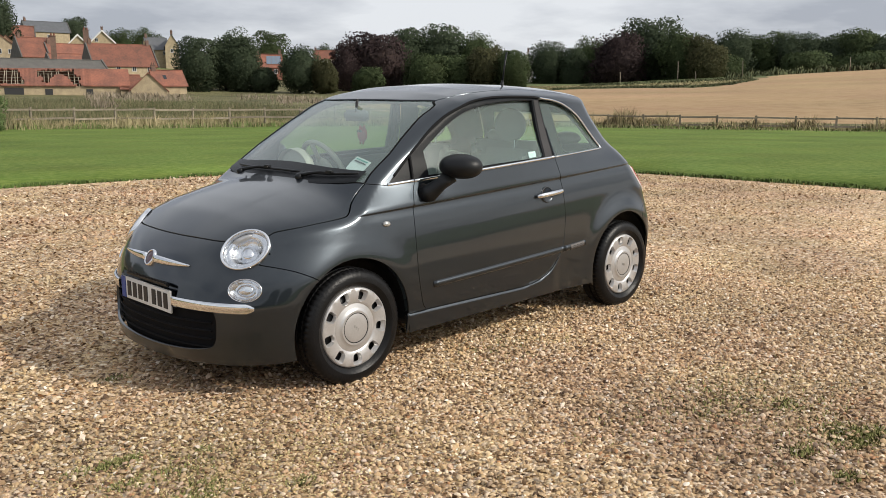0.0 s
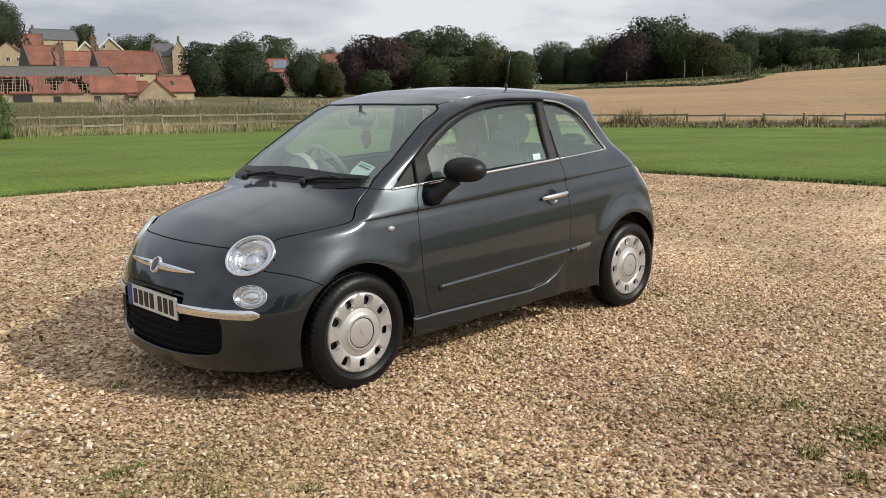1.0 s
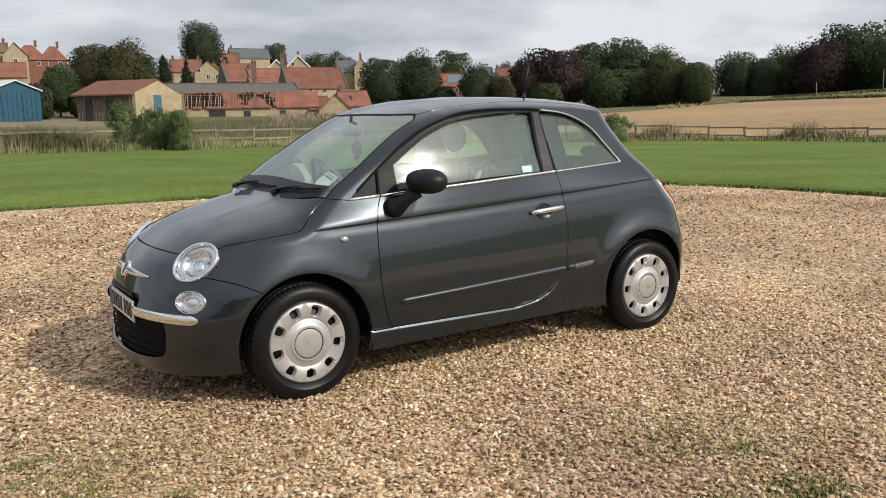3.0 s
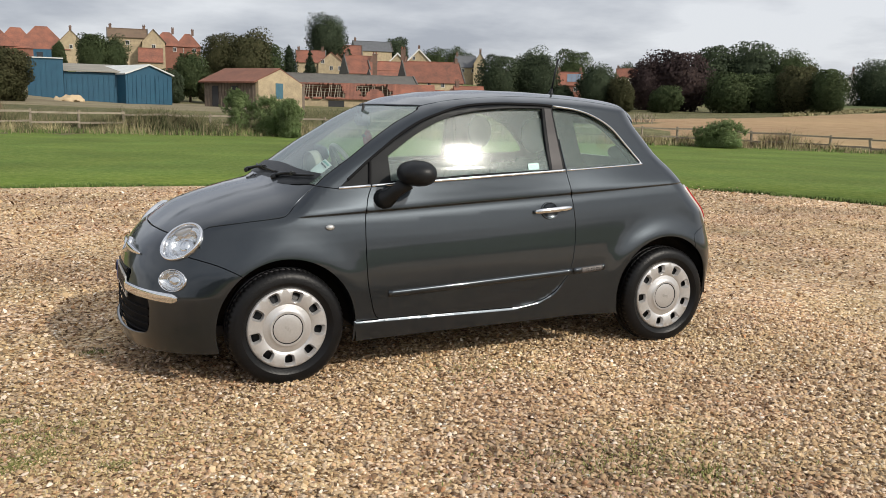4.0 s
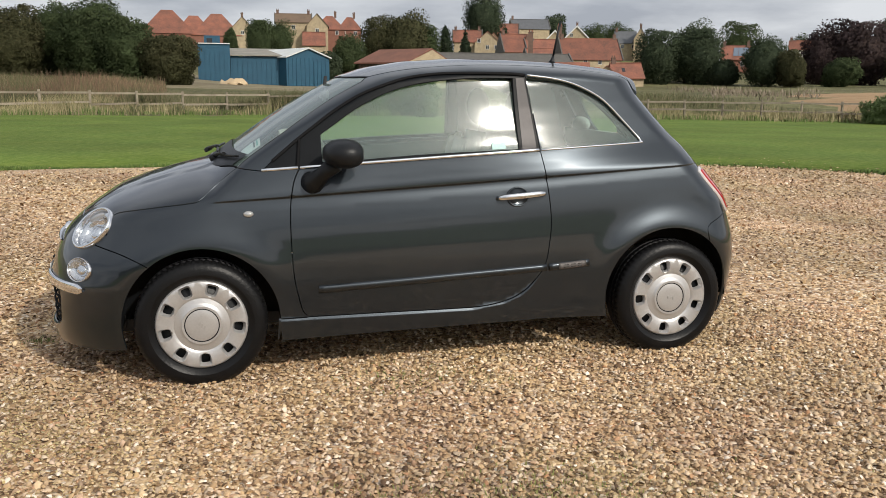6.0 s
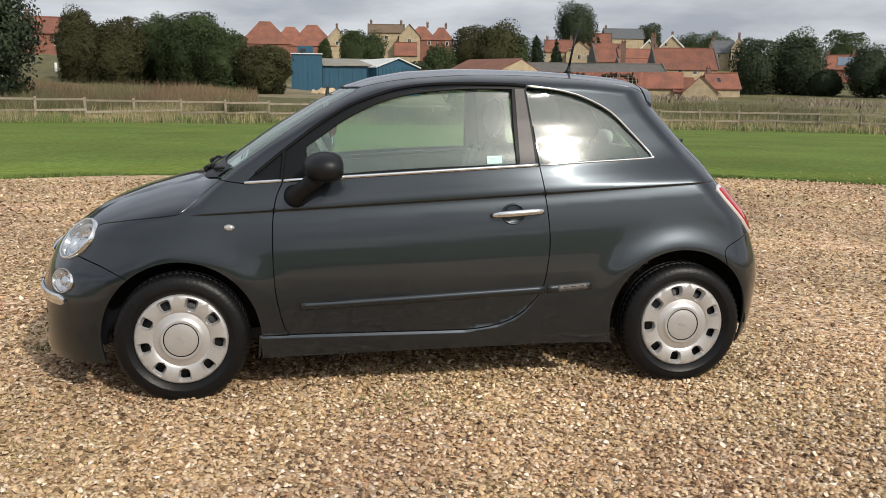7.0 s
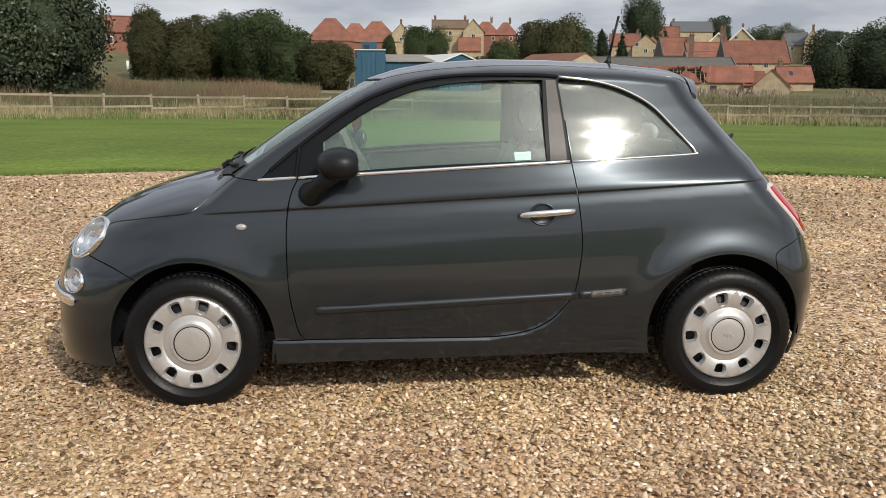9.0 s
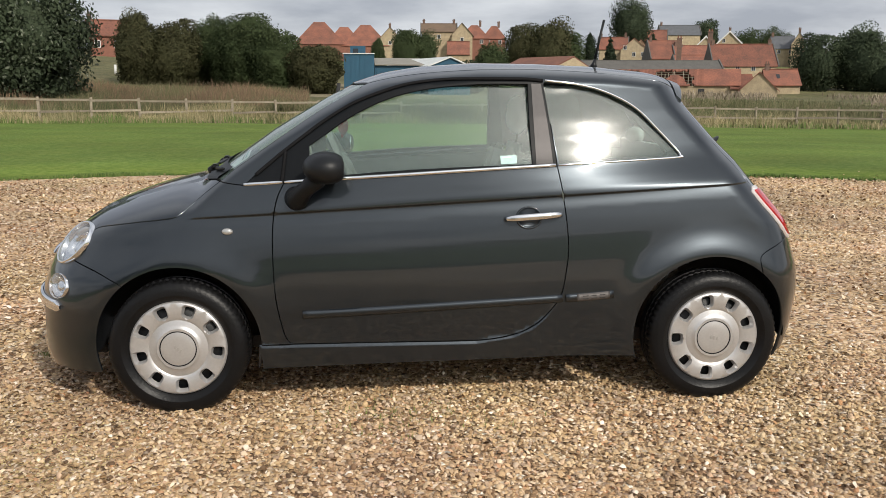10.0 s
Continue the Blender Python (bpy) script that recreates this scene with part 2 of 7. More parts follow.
NOSE = table([(0.0, -1.72), (0.10, -1.838), (0.15, -1.864), (0.22, -1.877), (0.32, -1.881), (0.44, -1.874), (0.53, -1.846), (0.60, -1.817), (0.66, -1.792), (0.72, -1.762), (0.80, -1.72), (1.5, -1.2)],
             0.0, 1.55, 0.018)
TAIL = table([(0.0, 1.56), (0.12, 1.60), (0.20, 1.645), (0.30, 1.672), (0.45, 1.688), (0.56, 1.682), (0.68, 1.640), (0.78, 1.600), (0.888, 1.502), (0.97, 1.420), (1.048, 1.370), (1.11, 1.312),
              (1.177, 1.250), (1.276, 1.156), (1.36, 1.097), (1.45, 1.045), (1.55, 0.99)], 0.0, 1.55, 0.014)
PE, QE = 2.4, 7.0
ARCH_F, ARCH_R, ARCH = (-1.148, 0.282), (1.130, 0.300), 0.342


def half_width(x, z):
    zs = z - 0.055 * x * sstep(0.45, 0.85, z)
    crease = 0.0038 * sstep(0.876, 0.885, zs) * (1 - sstep(0.885, 0.965, zs)) - 0.0034 * sstep(0.826, 0.876, zs) * (1 - sstep(0.876, 0.885, zs))
    w = SIDE(zs) + crease * sstep(-1.14, -0.98, x)
    zl = np.interp(x, [-0.8, 0.10, 0.257, 0.342, 0.405, 0.462], [0.292, 0.292, 0.315, 0.351, 0.405, 0.485])
    w = w + 0.008 * sstep(zl + 0.003, zl - 0.015, z) * sstep(0.46, 0.36, x) * sstep(-0.86, -0.80, x)
    up = sstep(0.855, 1.07, zs)
    w = w + up * (0.036 - 0.090 * (x + 0.05) ** 2) - (1 - up) * 0.014 * x ** 2
    for (cx, cz), amt, r0, r1 in ((ARCH_F, 0.012, 0.50, 0.37), (ARCH_R, 0.027, 0.480, 0.385)):
        r = np.hypot(x - cx, z - cz)
        w = w + amt * np.exp(-(np.maximum(r - 0.35, 0) / (0.42 * (r0 - 0.30))) ** 2) * sstep(0.0, 0.14, z) * (0.35 + 0.65 * sstep(cz + 0.10, cz + 0.36, z))
    return w


def crown(x):
    return 0.19 - 0.055 * sstep(-1.24, -0.88, x) - 0.035 * sstep(-0.55, -0.25, x)


def ends(x, z):
    af = np.maximum(0, 1 - (x - NOSE(z)) / (0.53 + 0.12 * sstep(0.55, 0.72, z)))
    at = np.maximum(0, 1 - (TOP(x) - z) / crown(x))
    ar = np.maximum(0, 1 - (TAIL(z) - x) / (0.30 - 0.06 * sstep(0.85, 1.05, z)))
    return (af ** QE + at ** QE + ar ** QE + 1e-12) ** (1 / QE)


def field(x, y, z):
    return (np.abs(y) / half_width(x, z)) ** PE + ends(x, z) ** PE - 1


def grad(p):
    g = np.zeros_like(p)
    for k in range(3):
        d = np.zeros(3)
        d[k] = 1.5e-3
        a, b = p + d, p - d
        g[:, k] = field(a[:, 0], a[:, 1], a[:, 2]) - field(b[:, 0], b[:, 1], b[:, 2])
    n = np.linalg.norm(g, axis=1, keepdims=True)
    return g / np.maximum(n, 1e-9)


def solve(fn, lo, hi, n=34):
    """Where the field changes sign between lo (inside) and hi (outside)."""
    lo, hi = np.array(lo, float), np.array(hi, float)
    for _ in range(n):
        mid = 0.5 * (lo + hi)
        out = fn(mid) > 0
        hi, lo = np.where(out, mid, hi), np.where(out, lo, mid)
    return 0.5 * (lo + hi)


def on_side(uv):
    """(x, z) on the near flank."""
    x, z = uv[:, 0], uv[:, 1]
    a = np.minimum(ends(x, z), 0.9999)
    return np.stack((x, -half_width(x, z) * (1 - a ** PE) ** (1 / PE), z), 1)


def on_top(uv):
    """(x, y) on the bonnet, windscreen or roof."""
    x, y = uv[:, 0], uv[:, 1]
    z = solve(lambda s: field(x, y, s), np.full(len(x), 0.55), TOP(x) + 0.02)
    return np.stack((x, y, z), 1)


def on_end(cx, sgn):
    """(angle, z) round an upright axis: the nose or the tail."""
    def go(uv):
        a, z = uv[:, 0], uv[:, 1]
        r = solve(lambda s: field(cx + sgn * s * np.cos(a), s * np.sin(a), z), np.zeros(len(a)), np.full(len(a), 1.6))
        return np.stack((cx + sgn * r * np.cos(a), r * np.sin(a), z), 1)
    return go


NOSE_C, TAIL_C = -1.0, 0.6
on_nose, on_tail = on_end(NOSE_C, -1), on_end(TAIL_C, 1)


def end_uv(p, cx, sgn):
    return np.stack((np.arctan2(p[:, 1], sgn * (p[:, 0] - cx)), p[:, 2]), 1)


def spl(pts, n=8):
    """A Catmull-Rom line through points."""
    p = [np.array(q, float) for q in pts]
    p = [2 * p[0] - p[1], *p, 2 * p[-1] - p[-2]]
    out = []
    for i in range(1, len(p) - 2):
        for k in range(n):
            t = k / n
            out.append(0.5 * (2 * p[i] + (p[i + 1] - p[i - 1]) * t + (2 * p[i - 1] - 5 * p[i] + 4 * p[i + 1] - p[i + 2]) * t * t + (3 * p[i] - p[i - 1] - 3 * p[i + 1] + p[i + 2]) * t ** 3))
    return np.array([*out, p[-2]])


def arc(c, r, a0, a1, n=40):
    a = np.radians(np.linspace(a0, a1, n))
    return np.stack((c[0] + r * np.cos(a), c[1] + r * np.sin(a)), 1)


def loop(*pieces, step=0.02):
    """Joins lines into one closed polygon with points no farther apart than step."""
    p = np.concatenate([np.atleast_2d(np.array(q, float)) for q in pieces])
    out = []
    for a, b in zip(p, np.roll(p, -1, 0)):
        d = np.linalg.norm(b - a)
        if d < 1e-5:
            continue
        m = max(1, int(math.ceil(d / step)))
        out += [a + (b - a) * k / m for k in range(m)]
    return np.array(out)


def inside(poly, q):
    x, y = q[:, 0], q[:, 1]
    c = np.zeros(len(q), bool)
    for (x0, y0), (x1, y1) in zip(poly, np.roll(poly, -1, 0)):
        if y0 != y1:
            c ^= ((y0 > y) != (y1 > y)) & (x < (x1 - x0) * (y - y0) / (y1 - y0) + x0)
    return c


def shrink(poly, d):
    """A polygon moved inwards by d."""
    e = np.roll(poly, -1, 0) - np.roll(poly, 1, 0)
    n = np.stack((-e[:, 1], e[:, 0]), 1)
    n /= np.maximum(np.linalg.norm(n, axis=1, keepdims=True), 1e-9)
    area = np.sum(poly[:, 0] * np.roll(poly[:, 1], -1) - poly[:, 1] * np.roll(poly[:, 0], -1))
    return poly + n * d * (1 if area > 0 else -1)


def crease_points():
    """Rows of points along the shoulder crease and round the wheel arches."""
    x = np.arange(-1.45, 1.6, 0.014)
    rows = []
    for zs in (0.838, 0.850, 0.860, 0.868, 0.8735, 0.8765, 0.8795, 0.8825, 0.8855, 0.889, 0.896, 0.906, 0.918):
        z = (zs + 0.055 * x)
        rows.append(np.stack((x, z), 1))
    x = np.arange(-0.80, 0.47, 0.014)
    zl = np.interp(x, [-0.8, 0.10, 0.257, 0.342, 0.405, 0.462], [0.292, 0.292, 0.315, 0.351, 0.405, 0.485])
    for dz in (-0.006, -0.011, -0.016, -0.022):
        rows.append(np.stack((x, zl + dz), 1))
    for c in (ARCH_F, ARCH_R):
        for r in (0.352, 0.368, 0.385, 0.402, 0.420, 0.438, 0.456, 0.474, 0.492, 0.51, 0.53):
            rows.append(arc(c, r, -30, 210, int(r * 4.2 / 0.014)))
    return np.concatenate(rows)


CREASES = crease_points()


def panel(name, chart, outer, material, parent, holes=(), h=0.022, gap=0.0022, off=0.0, lip=0.014, cut=None, mirror=True, label="", bulge=None, snap=None, tilt=(0.0, 0.0)):
    """A sheet of the body: a polygon in a chart, laid on the field, with turned-in edges. mirror: the far side's twin too."""
    from_poly = [shrink(outer, gap)] + [shrink(q, -gap) for q in holes]
    lo, hi = outer.min(0), outer.max(0)
    gx, gy = np.meshgrid(np.arange(lo[0] + h / 2, hi[0], h), np.arange(lo[1] + h / 2, hi[1], h))
    gx = gx + (np.arange(len(gx)) % 2)[:, None] * h / 2
    g = np.stack((gx.ravel(), gy.ravel()), 1)
    keep = inside(from_poly[0], g)
    for q in from_poly[1:]:
        keep &= ~inside(q, g)
    g = g[keep]
    allb = np.concatenate(from_poly)
    if chart is on_side and h < 0.025:
        ex = CREASES[inside(from_poly[0], CREASES)]
        for q in from_poly[1:]:
            ex = ex[~inside(q, ex)]
        far = np.array([np.min((allb[:, 0] - a) ** 2 + (allb[:, 1] - b) ** 2) for a, b in ex]) > 0.004 ** 2
        ex = ex[far] if len(ex) else ex
    if chart is on_side and h < 0.025 and len(ex) and len(g):
        apart = np.array([np.min((ex[:, 0] - a) ** 2 + (ex[:, 1] - b) ** 2) for a, b in g]) > 0.011 ** 2
        g = np.concatenate((g[apart], ex))
        h = 0.012
    near = np.array([np.min((allb[:, 0] - a) ** 2 + (allb[:, 1] - b) ** 2) for a, b in g]) if len(g) else np.zeros(0)
    g = g[near > (0.5 * h) ** 2] if len(g) else g
    pts = np.concatenate((allb, g)) if len(g) else allb
    edges, s = [], 0
    for q in from_poly:
        edges += [(s + i, s + (i + 1) % len(q)) for i in range(len(q))]
        s += len(q)
    from mathutils.geometry import delaunay_2d_cdt
    v2, _, tris, *_ = delaunay_2d_cdt([Vector(p) for p in pts], edges, [], 0, 1e-6)
    v2 = np.array([tuple(p) for p in v2])
    tris = np.array([t for t in tris if len(t) == 3])
    mid = v2[tris].mean(1)
    ok = inside(from_poly[0], mid)
    for q in from_poly[1:]:
        ok &= ~inside(q, mid)
    v3 = chart(v2)
    if cut is not None:
        ok &= ~cut((snap(v3) if snap is not None else v3)[tris].mean(1))
    tris = tris[ok]
    n3 = grad(v3)
    if snap is not None:
        v3 = snap(v3)
    v3 = v3 + n3 * off
    if bulge is not None:
        v3 = v3 + n3 * bulge(v3)[:, None]
    if tilt[0] or tilt[1]:
        # the pane leans: its top and its rear end move along the normal
        mid3 = v3.mean(0)
        v3 = v3 - n3 * (tilt[0] * (v3[:, 2:3] - v3[:, 2].min()) + tilt[1] * (v3[:, 0:1] - mid3[0]))
        n3 = n3 + np.array((tilt[1], 0.0, tilt[0]))
        n3 = n3 / np.linalg.norm(n3, axis=1, keepdims=True)
    a, b, c = v3[tris[:, 0]], v3[tris[:, 1]], v3[tris[:, 2]]
    flip = np.einsum("ij,ij->i", np.cross(b - a, c - a), n3[tris[:, 0]]) < 0
    tris[flip] = tris[flip][:, ::-1]
    # turned-in edges
    cnt = {}
    for t in tris:
        for i in range(3):
            cnt[(t[i], t[(i + 1) % 3])] = 1
    rim = [(i, j) for i, j in cnt if (j, i) not in cnt] if lip else []
    base = len(v3)
    V, N, F = [v3], [n3], [tuple(t) for t in tris]
    if rim:
        ids = sorted({i for e in rim for i in e})
        at = {i: k for k, i in enumerate(ids)}
        m = len(ids)
        out = np.zeros((m, 3))
        for i, j in rim:
            o = np.cross(v3[j] - v3[i], n3[i])
            out[at[i]] += o
            out[at[j]] += o
        out /= np.maximum(np.linalg.norm(out, axis=1, keepdims=True), 1e-9)
        V += [v3[ids], v3[ids] - n3[ids] * lip]
        N += [(out + n3[ids]) / 1.414, out]
        for i, j in rim:
            F.append((base + at[j], base + at[i], base + m + at[i], base + m + at[j]))
    V, N = np.concatenate(V), np.concatenate(N)
    obs = []
    for side in ((1, -1) if mirror else (1,)):
        S = np.array((1, side, 1))
        me = bpy.data.meshes.new(name)
        me.from_pydata([tuple(map(float, p)) for p in V * S], [], [f if side > 0 else f[::-1] for f in F])
        ob = obj(name, me, material, parent if not isinstance(parent, tuple) else parent[len(obs)], label)
        me.normals_split_custom_set_from_vertices([tuple(map(float, p)) for p in N * S])
        obs.append(ob)
    return obs if mirror else obs[0]


def trim(name, line, material, parent, width=0.012, high=0.006, mirror=True, label=""):
    """A rounded strip that follows a line (x, y, z) on the body."""
    line = np.asarray(line, float)
    n = grad(line)
    obs = []
    for side in ((1, -1) if mirror else (1,)):
        S = np.array((1, side, 1))
        V, F = [], []
        for i in range(len(line)):
            d = line[min(i + 1, len(line) - 1)] - line[max(i - 1, 0)]
            w = np.cross(d, n[i])
            w /= np.linalg.norm(w)
            for a, b in ((-0.5, -0.4), (-0.45, 0.5), (-0.2, 0.95), (0.2, 0.95), (0.45, 0.5), (0.5, -0.4)):
                V.append((line[i] + w * a * width + n[i] * b * high) * S)
        for i in range(len(line) - 1):
            for k in range(5):
                q = (i * 6 + k, i * 6 + k + 1, i * 6 + k + 7, i * 6 + k + 6)
                F.append(q if side < 0 else q[::-1])
        F += [tuple(range(6)), tuple(range(len(V) - 6, len(V)))]
        obs.append(raw(name, V, F, material, parent, label, True))
    return obs


def side_line(pts, n=8):
    return on_side(spl(pts, n))


car = thing("car", (0, 0, 0), 0, "small dark grey three-door hatchback parked on the gravel", "car")

# lines of the flank, in metres from the middle of the wheelbase and from the ground
BELT = [(-0.865, 0.954), (-0.698, 0.966), (-0.296, 0.991), (0.056, 1.012), (0.441, 1.032), (0.75, 1.046), (0.996, 1.058)]
DOOR_F = [(-0.700, 0.964), (-0.728, 0.90), (-0.745, 0.80), (-0.748, 0.658), (-0.740, 0.49), (-0.717, 0.368), (-0.700, 0.315), (-0.678, 0.292)]
DOOR_B = [(-0.678, 0.292), (-0.30, 0.293), (0.0, 0.292), (0.135, 0.295), (0.257, 0.315), (0.342, 0.351), (0.405, 0.405), (0.462, 0.485), (0.484, 0.60), (0.491, 0.695), (0.481, 0.816), (0.464, 0.934), (0.446, 1.030)]
DRIP = [(-0.865, 0.954), (-0.817, 0.997), (-0.765, 1.040), (-0.70, 1.093), (-0.625, 1.150), (-0.53, 1.220), (-0.41, 1.292), (-0.29, 1.339), (-0.19, 1.369), (-0.07, 1.387), (0.066, 1.394), (0.307, 1.393), (0.394, 1.386)]
B_SEAM = [(0.394, 1.386), (0.419, 1.235), (0.446, 1.030)]
QUARTER = [(0.399, 1.381), (0.552, 1.363), (0.677, 1.330), (0.804, 1.266), (0.905, 1.172), (0.984, 1.086), (0.996, 1.058)]
RAIL = [(-0.971, 0.966), (-0.91, 1.017), (-0.79, 1.100), (-0.66, 1.190), (-0.537, 1.270), (-0.44, 1.324), (-0.388, 1.351), (-0.344, 1.375), (-0.2, 1.405), (0.0, 1.425), (0.25, 1.435), (0.5, 1.430), (0.75, 1.412), (0.92, 1.389), (1.02, 1.358)]
HATCH = [(1.02, 1.358), (1.07, 1.283), (1.145, 1.180), (1.22, 1.075), (1.29, 0.980), (1.335, 0.925)]
SHUT = [(-0.971, 0.966), (-1.029, 0.922), (-1.086, 0.873), (-1.12, 0.842), (-1.15, 0.824), (-1.20, 0.815), (-1.328, 0.799), (-1.471, 0.775), (-1.516, 0.757), (-1.56, 0.735)]

belt, drip, seam, quarter, rail, hatch, shut = (spl(q) for q in (BELT, DRIP, B_SEAM, QUARTER, RAIL, HATCH, SHUT))
door_f, door_b = spl(DOOR_F), spl(DOOR_B)
quarter_loop = loop(quarter, spl([(0.996, 1.058), (0.75, 1.046), (0.456, 1.032)]), [(0.399, 1.381)])

# headlamps and fog lamps: centre, normal and the two half axes on the body
LAMP_UV = np.array([(-1.612, 0.700)])
lamp_c = on_side(LAMP_UV)[0]
lamp_n = grad(lamp_c[None])[0]
FOG_UV = np.array([(-1.668, 0.525)])
fog_c = on_side(FOG_UV)[0]
fog_n = grad(fog_c[None])[0]


def frame_on(n, lean):
    """Two axes across a normal, the first leaning from the horizontal by so many degrees."""
    n = Vector(n)
    a = Vector((0, 0, 1)).cross(n).normalized()
    b = n.cross(a)
    c, s = math.cos(radians(lean)), math.sin(radians(lean))
    return n, a * c + b * s, b * c - a * s


LN, LA, LB = frame_on(lamp_n, 28)
FN, FA, FB = frame_on(fog_n, 0)


LAMPS = ((lamp_c, LA, LB, 0.117, 0.096, LN), (fog_c, FA, FB, 0.074, 0.049, FN))


def lamp_snap(p):
    """Points close to a lamp's rim move onto it, so that the opening is clean."""
    q = p.copy()
    sg = np.where(q[:, 1] > 0, -1.0, 1.0)
    q[:, 1] *= sg
    for c, A, B, ra, rb, N in LAMPS:
        A, B, N = np.array(A), np.array(B), np.array(N)
        d = q - c
        u, v, w = d @ A, d @ B, d @ N
        rho = np.hypot(u / ra, v / rb)
        near = (np.abs(w) < 0.2) & (np.abs(rho - 1) * rb < 0.0095)
        k = np.where(near, 1 / np.maximum(rho, 1e-3) - 1, 0)
        q = q + (u * k)[:, None] * A + (v * k)[:, None] * B
    q[:, 1] *= sg
    return q


def in_lamp(grow=0.0):
    def go(p):
        q = p.copy()
        q[:, 1] = -np.abs(q[:, 1])
        out = np.zeros(len(p), bool)
        for c, A, B, ra, rb, N in LAMPS:
            d = q - c
            u, v, w = d @ np.array(A), d @ np.array(B), d @ np.array(N)
            out |= ((u / (ra + grow)) ** 2 + (v / (rb + grow)) ** 2 < 1) & (np.abs(w) < 0.2)
        return out
    return go


lamp_cut = in_lamp(-0.001)

# flank panels
arch_r = arc(ARCH_R, ARCH, 199, -22, 56)
side_loop = loop([(-0.812, 0.290), (-0.802, 0.186), (-0.30, 0.200), (0.438, 0.212), (0.79, 0.205)], arch_r[:38], spl([(arch_r[37][0], arch_r[37][1]), (1.34, 0.64), (1.43, 0.685), (1.49, 0.705)]),
                 spl([(1.49, 0.705), (1.42, 0.81), (1.335, 0.925)]), hatch[::-1], rail[::-1], [(-0.92, 0.960)], [(-0.865, 0.954)], drip, seam, door_b[::-1], [(-0.69, 0.29)])
body_side = panel("body_side", on_side, side_loop, PAINT, car, [quarter_loop], h=0.0115)

bump_line = spl([(-1.619, 0.640), (-1.54, 0.622), (-1.469, 0.601), (-1.40, 0.570), (-1.363, 0.548)])
arch_f = arc(ARCH_F, ARCH, 129, -16, 44)
wing_loop = loop(door_f[::-1], [(-0.865, 0.954)], [(-0.92, 0.960)], shut, spl([(-1.56, 0.735), (-1.625, 0.69), (-1.619, 0.640)]), bump_line, arch_f, [(-0.812, 0.290)])
wing = panel("front_wing", on_side, wing_loop, PAINT, car, h=0.02, cut=lamp_cut, snap=lamp_snap)

door_loop = loop(door_f, door_b, spl([(0.446, 1.028), (0.056, 1.008), (-0.296, 0.987), (-0.70, 0.962)]))
doors = panel("door", on_side, door_loop, PAINT, car, h=0.02, gap=0.0028)

# door glass, its black frame and the satin pillar
glass_loop = loop(spl([(-0.597, 1.117), (-0.529, 1.164), (-0.434, 1.229), (-0.316, 1.290), (-0.198, 1.331), (-0.055, 1.357), (0.136, 1.372), (0.330, 1.373)]), spl([(0.330, 1.373), (0.333, 1.235), (0.341, 1.040)]),
                  spl([(0.341, 1.040), (-0.06, 1.025), (-0.296, 1.011), (-0.436, 1.0), (-0.595, 0.992)]))
frame_loop = loop(drip, seam, spl([(0.446, 1.030), (0.056, 1.010), (-0.296, 0.989), (-0.70, 0.965), (-0.865, 0.954)]))
pillar_loop = loop(spl([(0.344, 1.373), (0.352, 1.188), (0.356, 1.037)]), spl([(0.429, 1.038), (0.414, 1.188), (0.386, 1.372)]))
panel("window_frame", on_side, frame_loop, GLOSSBLACK, tuple(doors), [glass_loop, pillar_loop], h=0.016, gap=0.0, off=-0.006, lip=0.02)
panel("pillar_trim", on_side, pillar_loop, SATIN, tuple(doors), h=0.05, gap=0.0, off=-0.004, lip=0.004)
side_glass = panel("door_window", on_side, glass_loop, GLASS, tuple(doors), h=0.05, gap=-0.003, off=-0.010, lip=0, tilt=(0.06, 0.0))
clear = loop(spl([(0.560, 1.318), (0.545, 1.330), (0.565, 1.338), (0.655, 1.316), (0.775, 1.256), (0.870, 1.168), (0.930, 1.098), (0.930, 1.080), (0.900, 1.074), (0.76, 1.066), (0.635, 1.062), (0.605, 1.074), (0.590, 1.12), (0.572, 1.24), (0.560, 1.318)]))
panel("quarter_window_frit", on_side, shrink(quarter_loop, -0.012), SEAL, car, [clear], h=0.03, gap=0.0, off=-0.026, lip=0.002, tilt=(0.03, -0.03))
panel("quarter_window", on_side, shrink(quarter_loop, -0.004), QUARTERGLASS, car, h=0.04, gap=0.0, off=-0.015, lip=0, tilt=(0.03, -0.03))

# bonnet, windscreen, roof
shut3, rail3 = on_side(shut), on_side(rail)
bon_front = [(-1.615, -0.50), (-1.662, -0.38), (-1.692, -0.19), (-1.70, 0.0), (-1.692, 0.19), (-1.662, 0.38), (-1.615, 0.50)]
sel = shut3[shut3[:, 0] > -1.57]
bonnet_loop = loop(sel[:, :2], spl(bon_front), (sel * np.array((1, -1, 1)))[::-1, :2], spl([(-0.971, -sel[0, 1]), (-1.05, 0.45), (-1.085, 0.0), (-1.05, -0.45), (-0.971, sel[0, 1])]))


def bonnet_ribs(p):
    """Two soft raised lines on the bonnet."""
    y = np.abs(p[:, 1])
    edge = 0.25 + 0.10 * (p[:, 0] + 1.7)
    return 0.008 * sstep(edge + 0.016, edge - 0.016, y) * sstep(-1.72, -1.55, p[:, 0])


